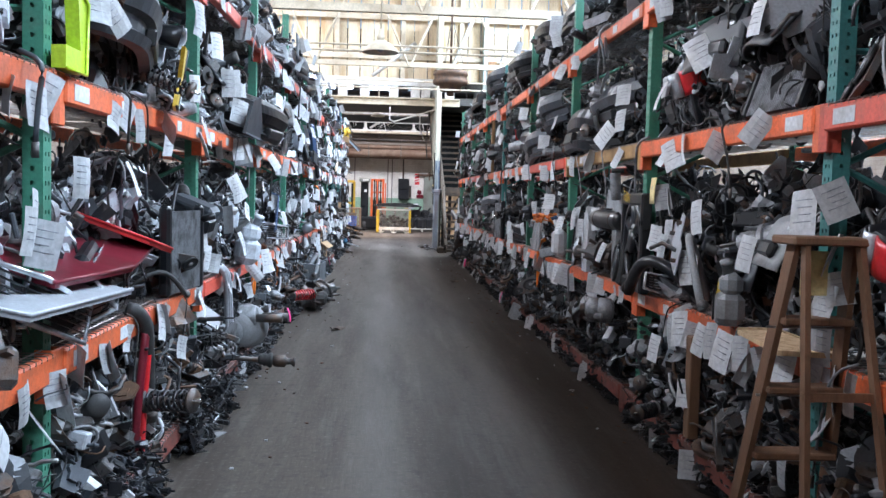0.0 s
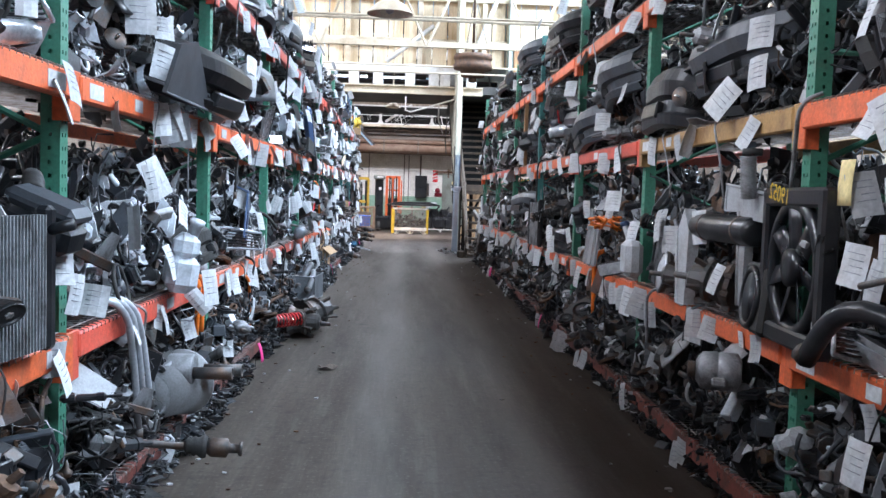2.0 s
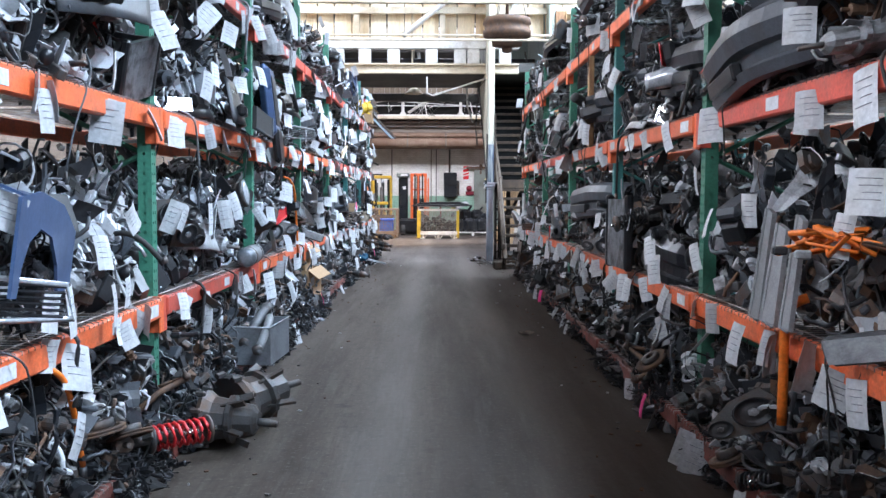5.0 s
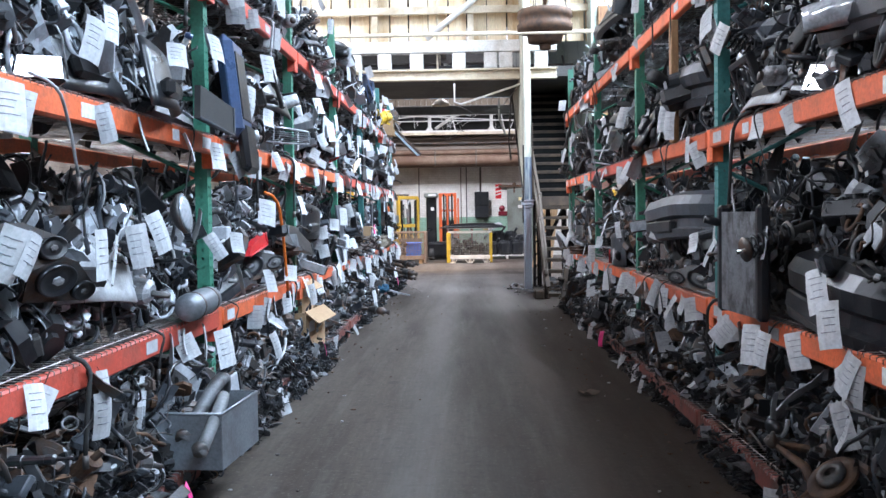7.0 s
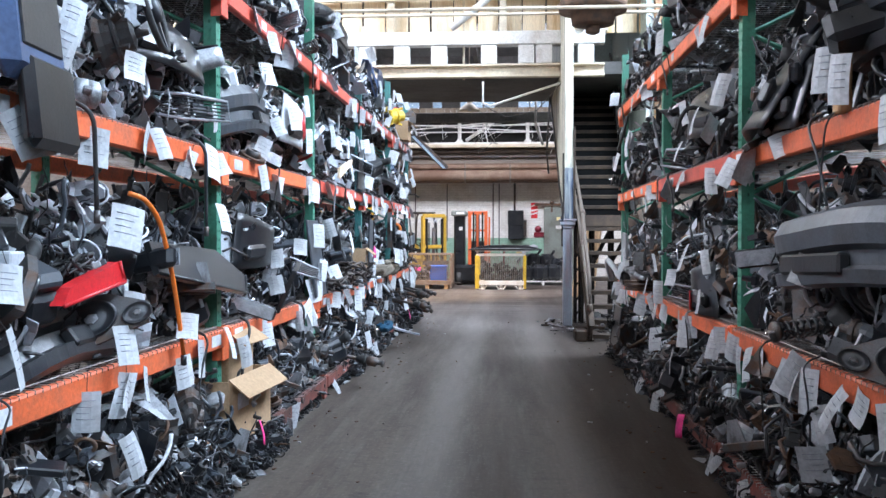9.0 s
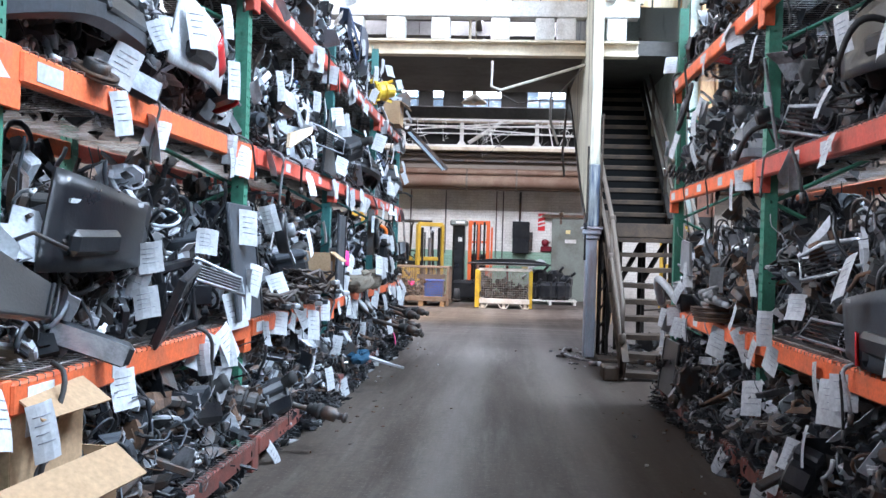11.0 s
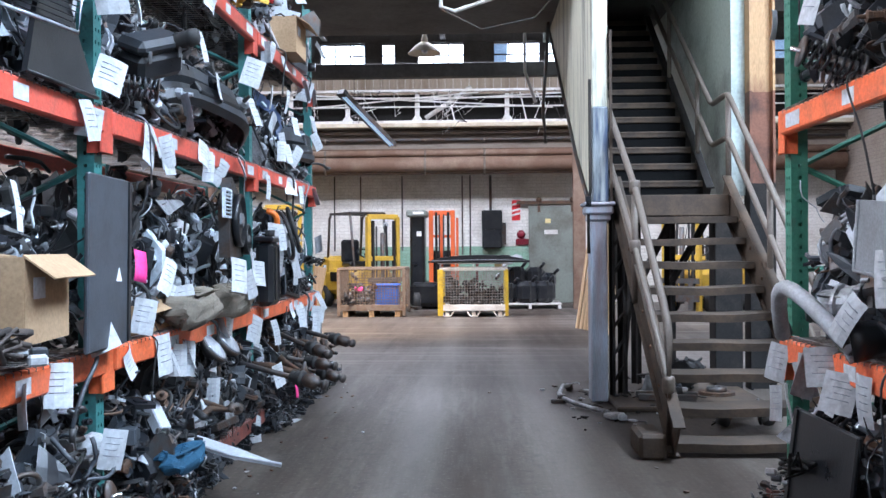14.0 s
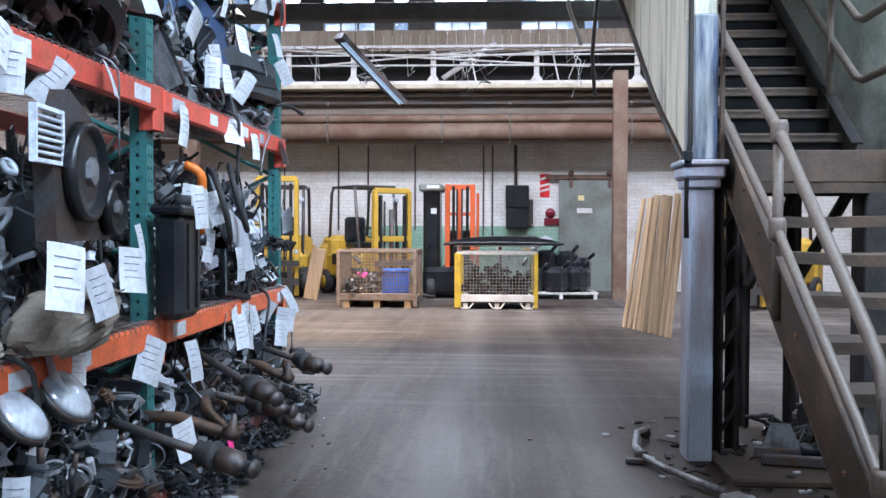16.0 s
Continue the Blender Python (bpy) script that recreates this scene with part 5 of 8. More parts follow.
def headlight(mat=None):
    r = thing("headlight", "used headlight with clouded clear lens and black housing", "headlight", group="headlights")
    part("housing", Geo().sheet(lambda u, v: (-0.12 - 0.1 * math.sin(math.pi * u) * math.sin(math.pi * v), 0.46 * (u - 0.5), 0.02 + 0.24 * v * (1 - 0.4 * u)), 8, 6, 0.01), M_blackpl, r)
    part("lens", Geo().sheet(lambda u, v: (-0.11 + 0.11 * math.sin(math.pi * (0.15 + 0.7 * u)) * math.sin(math.pi * (0.1 + 0.8 * v)), 0.46 * (u - 0.5), 0.01 + 0.25 * v * (1 - 0.4 * u)), 10, 7, 0.006), M_lens, r, "clouded clear lens")
    part("reflector", Geo().lathe([(0.02, 0), (0.05, 0.03), (0.065, 0.06)], 14, pose(-0.1, -0.06, 0.12, 0, 90, 0)), M_chrome, r)
    part("bulb_cap", Geo().cyl((-0.2, 0.05, 0.12), (-0.25, 0.05, 0.12), 0.045), M_blackpl, r)
    return r


def door_mirror():
    r = thing("door_mirror", "black door mirror with scratched glass", "mirror", group="door mirrors")
    part("housing", Geo().sheet(lambda u, v: (-0.1 * math.sin(math.pi * u) * math.sin(math.pi * v) - 0.01, 0.26 * (u - 0.5), 0.02 + 0.18 * v), 8, 6, 0.012), M_blackpl, r)
    part("glass", Geo().box((0.0, 0, 0.11), (0.006, 0.23, 0.15), 0.002), M_mirror, r, "silvered mirror glass")
    part("arm", Geo().box((-0.05, 0.17, 0.05), (0.06, 0.14, 0.07), 0.02), M_blackpl, r)
    part("wire", Geo().tube([(-0.05, 0.22, 0.05), (0.0, 0.28, 0.03), (0.02, 0.26, 0.0)], 0.006), M_rubber, r)
    return r


def radiator():
    r = thing("radiator", "dusty aluminium radiator standing on its side", "radiator", group="radiators")
    part("core", Geo().box((0, 0, 0.23), (0.03, 0.5, 0.44)), M_greypl, r, "finned grey core")
    g = Geo()
    for i in range(26):
        g.box((0.017, -0.245 + i * 0.0196, 0.23), (0.006, 0.006, 0.44))
    tagged(part("fin_core", g, M_alu, r), kind="stuff")
    for s in (-1, 1):
        t = part("tank", Geo().box((0, s * 0.275, 0.24), (0.06, 0.055, 0.48), 0.015), M_blackpl, r)
    part("neck", Geo().cyl((0.02, 0.27, 0.4), (0.1, 0.27, 0.42), 0.02), M_blackpl, r)
    return r


def fan_shroud():
    r = thing("fan_shroud", "black radiator fan in a square plastic shroud", "cooling fan", group="cooling fans")
    part("frame", Geo().box((0, 0, 0.03), (0.06, 0.5, 0.06), 0.01).box((0, 0, 0.47), (0.06, 0.5, 0.06), 0.01).box((0, -0.24, 0.25), (0.06, 0.05, 0.5), 0.01).box((0, 0.24, 0.25), (0.06, 0.05, 0.5), 0.01).ring(0.2, 0.025, 24, 6, pose(0, 0, 0.25, 0, 90, 0)), M_blackpl, r)
    part("hub", Geo().lathe([(0.03, -0.03), (0.06, -0.02), (0.06, 0.03), (0.03, 0.035)], 14, pose(0, 0, 0.25, 0, 90, 0)), M_blackpl, r)
    for k in range(7):
        m = pose(0, 0, 0.25) @ Euler((2 * math.pi * k / 7, 0, 0)).to_matrix().to_4x4()
        part("blade", Geo().sheet(lambda u, v: (0.02 * (v - 0.5) + 0.01 * u, 0.06 * (v - 0.5), 0.05 + 0.135 * u), 3, 3, 0.004, m), M_blackpl, r)
    return r


def alternator():
    r = thing("alternator", "oily aluminium alternator with grooved pulley", "alternator", group="alternators")
    part("case", Geo().lathe([(0.04, -0.075), (0.068, -0.06), (0.07, 0.0), (0.064, 0.005), (0.07, 0.01), (0.066, 0.06), (0.035, 0.08)], 16, pose(0, 0, 0.075, 0, 90, 0)), M_alu, r)
    part("pulley", Geo().lathe([(0.015, 0), (0.033, 0.002), (0.027, 0.008), (0.033, 0.014), (0.027, 0.02), (0.033, 0.026), (0.012, 0.03)], 14, pose(0.08, 0, 0.075, 0, 90, 0)), M_steel, r)
    for ly, lz in ((0.07, 0.1), (-0.07, 0.05)):
        part("lug", Geo().box((0, ly, lz), (0.05, 0.06, 0.03), 0.008), M_alu, r)
    return r


def tensioner():
    r = thing("belt_tensioner", "dark cast bracket carrying two belt pulleys", "belt tensioner", group="belt tensioners")
    part("bracket", Geo().prism([(-0.2, 0), (0.16, 0.0), (0.2, 0.12), (0.05, 0.28), (-0.12, 0.34), (-0.22, 0.2)], 0.05, pose(0, 0, 0, 90, 0, 90)), M_steel, r)
    for y, z, q in ((-0.06, 0.16, 0.115), (0.13, 0.08, 0.07)):
        p = part("pulley", Geo().lathe([(q * 0.35, 0.0), (q * 0.5, 0.012), (q * 0.82, 0.006), (q, 0.0), (q, 0.03), (q * 0.9, 0.034), (q * 0.85, 0.012), (q * 0.5, 0.022)], 22, pose(0.03, y, z, 0, 90, 0)), M_blackpl, r)
        part("bolt", Geo().lathe([(q * 0.3, 0), (q * 0.28, 0.03), (0.012, 0.034)], 6, pose(0.035, y, z, 0, 90, 0)), M_alu, p, "bright bolt head")
    return r


def steering_wheel():
    r = thing("steering_wheel", "black steering wheel leaning among other parts", "steering wheel", group="steering wheels")
    m = pose(0, 0, 0.19, 0, 75, 0)
    part("rim", Geo().ring(0.18, 0.015, 28, 8, m), M_rubber, r)
    part("hub", Geo().lathe([(0.03, -0.03), (0.065, -0.015), (0.06, 0.02), (0.02, 0.03)], 12, m), M_greypl, r)
    for a in (0.3, math.pi - 0.3, -math.pi / 2):
        part("spoke", Geo().add(*plate(0.13, 0.035, 0.016), m @ pose(0.11 * math.cos(a), 0.11 * math.sin(a), 0) @ Euler((0, 0, a)).to_matrix().to_4x4()), M_greypl, r)
    return r


def brake_disc():
    r = thing("brake_disc", "rusty vented brake disc", "brake disc", group="brake discs")
    part("disc", Geo().lathe([(0.08, 0.0), (0.145, 0.0), (0.145, 0.009), (0.135, 0.01), (0.135, 0.014), (0.145, 0.015), (0.145, 0.024), (0.08, 0.024)], 24, None, True), M_rust, r)
    part("hat", Geo().lathe([(0.082, 0.012), (0.08, 0.06), (0.035, 0.064), (0.033, 0.05), (0.075, 0.046)], 18), M_steel, r)
    return r


def shock_absorber(mat=None):
    r = thing("shock_absorber", "used shock absorber with coil spring", "shock absorber", group="shock absorbers")
    part("tube", Geo().cyl((-0.2, 0, 0.06), (0.12, 0.0, 0.06), 0.026), M_steel, r)
    part("rod", Geo().cyl((0.1, 0, 0.06), (0.3, 0, 0.06), 0.011), M_chrome, r)
    part("spring", Geo().tube([(-0.02 + 0.26 * i / 64, 0.055 * math.cos(i * 0.75), 0.06 + 0.055 * math.sin(i * 0.75)) for i in range(65)], 0.009, 5), mat or M_red, r)
    for x in (-0.03, 0.25):
        part("seat", Geo().cyl((x - 0.006, 0, 0.06), (x + 0.006, 0, 0.06), 0.068, n=14), M_steel, r)
    part("eye", Geo().ring(0.02, 0.01, 12, 6, pose(-0.22, 0, 0.06, 90, 0, 0)), M_rubber, r)
    return r


def muffler():
    r = thing("muffler", "grey exhaust muffler with twin tail pipes", "muffler", group="mufflers")
    part("can", Geo().lathe([(0.05, -0.2), (0.085, -0.19), (0.092, -0.18), (0.092, 0.18), (0.085, 0.19), (0.04, 0.2)], 18, pose(-0.1, 0, 0.1, 0, 90, 20)), M_alu, r)
    for y in (-0.05, 0.05):
        part("tail_pipe", Geo().lathe([(0.032, 0), (0.034, 0.2), (0.029, 0.2), (0.027, 0.0)], 12, pose(0.1, y + 0.07, 0.1, 0, 90, 20), True), M_steel, r)
    part("inlet", Geo().tube([(-0.3, -0.1, 0.13), (-0.5, -0.2, 0.15), (-0.7, -0.15, 0.2)], 0.03, 8), M_rust, r)
    return r


def bumper_cover(mat, words):
    r = thing("bumper_cover", words, "bumper cover", group="bumper covers")
    prof = [(0.02, 0.0), (0.07, 0.012), (0.085, 0.06), (0.05, 0.075), (0.05, 0.13), (0.085, 0.15), (0.1, 0.22), (0.07, 0.28), (0.0, 0.31), (-0.05, 0.315)]
    part("skin", Geo().sheet(lambda u, v: (prof[round(9 * v)][0] - 0.24 * abs(2 * u - 1) ** 4, 1.3 * (u - 0.5) * (1 - 0.05 * v), prof[round(9 * v)][1] + 0.01 * math.sin(6 * u)), 20, 9, 0.008, None, False), mat, r)
    part("grille", Geo().box((0.07, 0, 0.09), (0.05, 0.5, 0.08), 0.01), M_blackpl, r)
    for s in (-1, 1):
        part("bracket", Geo().box((-0.06, s * 0.45, 0.2), (0.14, 0.04, 0.1), 0.008), M_blackpl, r)
    return r


def fender(mat, words):
    r = thing("body_panel", words, "body panel", group="body panels")
    edge = [(-0.36, 0), (-0.3, 0), (-0.27, 0.1), (-0.2, 0.19), (-0.08, 0.24), (0.06, 0.22), (0.16, 0.12), (0.2, 0), (0.36, 0.02), (0.4, 0.26), (0.2, 0.35), (-0.1, 0.37), (-0.32, 0.33)]
    m = Matrix(((0, 0, 1, 0), (1, 0, 0, 0), (0, 1, 0, 0), (0, 0, 0, 1)))
    g = Geo().prism(edge, 0.012, m)
    g.add(*plate(0.09, 0.5, 0.01), pose(-0.04, -0.06, 0.355, 0, 20, 0))
    part("skin", g, mat, r)
    part("lamp_recess", Geo().box((-0.03, 0.33, 0.16), (0.06, 0.1, 0.14), 0.02), M_blackpl, r)
    part("flange", Geo().tube([(-0.16, 0.62 * (k / 8 - 0.5), 0.375) for k in range(9)], 0.008, 5), mat, r)
    return r


def tail_lamp():
    r = thing("tail_lamp", "red and white tail lamp cluster", "tail lamp", group="tail lamps")
    part("housing", Geo().box((-0.07, 0, 0.09), (0.12, 0.3, 0.17), 0.03), M_blackpl, r)
    part("red_lens", Geo().sheet(lambda u, v: (0.0 + 0.03 * math.sin(math.pi * u), 0.2 * u - 0.15, 0.01 + 0.17 * v), 6, 4, 0.01), M_red, r, "red plastic lens")
    part("clear_lens", Geo().sheet(lambda u, v: (0.0 + 0.02 * math.sin(math.pi * u), 0.1 * u + 0.052, 0.01 + 0.17 * v), 4, 4, 0.01), M_lens, r, "clear plastic lens")
    return r


def carton(words="brown cardboard carton with open flaps"):
    r = thing("carton", words, "carton", group="cardboard cartons")
    g = Geo()
    for c, s in (((0, 0, 0.004), (0.3, 0.4, 0.008)), ((0.15, 0, 0.14), (0.006, 0.4, 0.28)), ((-0.15, 0, 0.14), (0.006, 0.4, 0.28)), ((0, 0.2, 0.14), (0.3, 0.006, 0.28)), ((0, -0.2, 0.14), (0.3, 0.006, 0.28))):
        g.box(c, s)
    part("box", g, M_card, r)
    part("flap", Geo().add(*plate(0.13, 0.4, 0.006), pose(0.2, 0, 0.25, 0, 35, 0)), M_card, r)
    part("flap", Geo().add(*plate(0.13, 0.4, 0.006), pose(-0.1, 0, 0.29, 0, 8, 0)), M_card, r)
    part("label", Geo().box((0.1545, -0.08, 0.18), (0.002, 0.1, 0.07)), M_paper, r)
    return r


def gearbox(mat=None):
    r = thing("gearbox", "grimy cast aluminium gear housing", "gearbox", group="gear housings")
    case = Geo().lathe([(0.12, -0.12), (0.128, -0.1), (0.1, -0.06), (0.092, 0.0), (0.11, 0.01), (0.11, 0.03), (0.08, 0.04), (0.07, 0.12), (0.04, 0.14)], 12, pose(0, 0, 0.14, 0, 82, 15))
    case.s = [False] * len(case.s)
    for k in range(9):
        case.lathe([(0.014, -0.135), (0.014, -0.1), (0.006, -0.09)], 6, pose(0, 0, 0.14, 0, 82, 15) @ pose(0.132 * math.cos(k * 0.7), 0.132 * math.sin(k * 0.7), 0))
    for k in range(5):
        case.add(*plate(0.2, 0.012, 0.03), pose(0, 0, 0.14, 0, 82, 15) @ Euler((0, 0, k * 1.25)).to_matrix().to_4x4() @ pose(0.085, 0, 0, 0, -70, 0))
    part("case", case, mat or M_alu, r)
    part("shaft", Geo().cyl((0.08, 0.02, 0.15), (0.22, 0.05, 0.16), 0.022, 0.015), M_steel, r)
    part("pan", Geo().box((-0.05, 0.11, 0.08), (0.13, 0.1, 0.13), 0.02), M_steel, r)
    return r


def air_box():
    r = thing("air_filter_box", "black plastic air filter box with duct", "air filter box", group="air filter boxes")
    part("tray", Geo().box((0, 0, 0.07), (0.24, 0.3, 0.14), 0.03), M_blackpl, r)
    lid = part("lid", Geo().box((0, 0, 0.18), (0.25, 0.31, 0.08), 0.03), M_greypl, r)
    for y in (-0.1, 0.1):
        part("clip", Geo().box((0.13, y, 0.14), (0.012, 0.02, 0.06)), M_alu, lid)
    part("duct", Geo().lathe([(0.045, 0), (0.05, 0.02), (0.043, 0.04), (0.05, 0.06), (0.043, 0.08), (0.05, 0.1), (0.044, 0.14)], 14, pose(0.08, 0.1, 0.18, 0, 70, 30)), M_rubber, r)
    return r


def trim_panel(mat, words):
    r = thing("trim_panel", words, "trim panel", group="interior trim panels")
    part("skin", Geo().sheet(lambda u, v: (0.05 * math.sin(math.pi * u) - 0.05 * v, 0.7 * (u - 0.5) + 0.1 * v, 0.01 + 0.34 * v * (1 - 0.35 * u)), 10, 6, 0.012), mat, r)
    part("pocket", Geo().box((0.03, -0.08, 0.11), (0.05, 0.3, 0.09), 0.02), M_blackpl, r)
    part("clip_strip", Geo().box((-0.02, 0.05, 0.245), (0.02, 0.5, 0.015)), M_lightpl, r)
    return r


def flat_panel(mat, words, w=0.5, h=0.62):
    r = thing("flat_panel", words, "panel", group="flat panels")
    m = pose(0, 0, 0, 0, -7, 0)
    part("sheet", Geo().add(Geo().box((0, 0, 0), (0.02, w, h), 0.006).v, Geo().box((0, 0, 0), (0.02, w, h), 0.006).f, m @ Matrix.Translation((0, 0, h / 2 + 0.01))), mat, r)
    part("edge_strip", Geo().add(*plate(0.035, 0.03, h * 0.98), m @ Matrix.Translation((0, w / 2, h / 2 + 0.01))), M_blackpl, r)
    return r


def wiring(mat=None):
    r = thing("wiring_harness", "tangled black wiring harness", "wiring", group="wiring looms")
    rnd = random.Random(7)
    for i in range(7):
        y0 = rnd.uniform(-0.25, 0.25)
        pts = [(rnd.uniform(-0.15, 0.12), y0 + 0.12 * math.sin(k * 1.3 + i), 0.02 + 0.1 * abs(math.sin(k * 0.9 + i * 1.7))) for k in range(8)]
        part("cable", Geo().tube(pts, rnd.choice((0.006, 0.009, 0.012)), 5), mat or M_rubber, r)
    for i in range(3):
        part("plug", Geo().box((rnd.uniform(0.02, 0.14), rnd.uniform(-0.25, 0.25), 0.04), (0.05, 0.04, 0.03), 0.006), M_lightpl if i else M_greypl, r)
    return r


def hose(mat, words, r0=0.03, lift=0.22):
    r = thing("hose", words, "hose", group="bent hoses")
    part("pipe", Geo().tube(arc((-0.1, -0.25, r0), (0.05, 0.25, r0), lift, 11, 0.1), r0, 9), mat, r)
    for y in (-0.25, 0.25):
        part("clamp", Geo().cyl((-0.1 if y < 0 else 0.05, y - 0.01, r0 + 0.012), (-0.1 if y < 0 else 0.05, y + 0.02, r0 + 0.03), r0 + 0.006), M_steel, r)
    return r


def drive_shaft(mat=None):
    r = thing("drive_shaft", "greasy drive shaft with rubber boots", "drive shaft", group="drive shafts")
    part("shaft", Geo().cyl((-0.5, 0, 0.05), (0.35, 0, 0.045), 0.018, n=8), M_steel, r)
    for x in (-0.45, 0.2):
        part("boot", Geo().lathe([(0.02, 0), (0.04, 0.015), (0.032, 0.03), (0.048, 0.045), (0.04, 0.06), (0.055, 0.08), (0.05, 0.1)], 12, pose(x, 0, 0.05, 0, 90, 0)), M_rubber, r)
    part("joint", Geo().lathe([(0.03, 0), (0.045, 0.02), (0.045, 0.09), (0.024, 0.1), (0.022, 0.14), (0.034, 0.145), (0.034, 0.16)], 12, pose(0.3, 0, 0.05, 0, 90, 0)), M_steel, r)
    return r


def control_arm():
    r = thing("control_arm", "rusty steel suspension arm", "suspension arm", group="suspension arms")
    part("arm", Geo().tube([(-0.25, -0.2, 0.03), (-0.05, -0.05, 0.05), (0.2, 0.02, 0.04), (-0.05, 0.1, 0.05), (-0.25, 0.25, 0.03)], 0.026, 7), M_rust, r)
    for p in ((-0.25, -0.2), (-0.25, 0.25)):
        part("bush", Geo().cyl((p[0], p[1] - 0.04, 0.035), (p[0], p[1] + 0.04, 0.035), 0.034), M_rubber, r)
    part("ball_joint", Geo().lathe([(0.03, 0), (0.04, 0.03), (0.02, 0.05), (0.01, 0.1)], 12, pose(0.2, 0.02, 0.03)), M_steel, r)
    return r


def washer_tank():
    r = thing("washer_tank", "cloudy white plastic washer bottle", "fluid bottle", group="fluid bottles")
    part("bottle", Geo().box((0, 0, 0.12), (0.12, 0.2, 0.24), 0.035), M_lightpl, r)
    part("neck", Geo().cyl((0, 0.06, 0.23), (0.03, 0.1, 0.34), 0.022), M_lightpl, r)
    part("cap", Geo().cyl((0.028, 0.098, 0.33), (0.035, 0.105, 0.36), 0.03), M_blue, r)
    return r


def bracket_part():
    r = thing("seat_bracket", "pressed steel seat rail bracket", "bracket", group="steel brackets")
    part("rail", Geo().box((0, 0, 0.03), (0.05, 0.48, 0.05), 0.006), M_steel, r)
    part("rail", Geo().box((-0.16, 0, 0.03), (0.05, 0.44, 0.05), 0.006), M_steel, r)
    part("link", Geo().prism([(-0.1, -0.02), (0.1, -0.02), (0.06, 0.12), (-0.04, 0.12)], 0.008, pose(0.01, 0.1, 0.06, 90, 0, 90)), M_alu, r)
    part("motor", Geo().cyl((-0.08, -0.12, 0.07), (-0.08, 0.02, 0.07), 0.035), M_blackpl, r)
    return r


def regulator():
    r = thing("window_regulator", "bright steel window regulator rail with motor", "window regulator", group="window regulators")
    part("rail", Geo().box((0, 0, 0.27), (0.012, 0.035, 0.54), 0.003, Euler((0.12, 0, 0)).to_matrix().to_4x4()), M_alu, r)
    part("cable", Geo().tube([(0.01, 0.03, 0.52), (0.03, 0.16, 0.4), (0.02, 0.12, 0.2), (0.01, 0.03, 0.04)], 0.005, 5), M_rubber, r)
    part("motor", Geo().cyl((-0.02, 0.1, 0.2), (0.06, 0.1, 0.2), 0.045), M_blackpl, r)
    part("plate", Geo().box((0.01, 0.0, 0.3), (0.01, 0.1, 0.08)), M_lightpl, r)
    return r


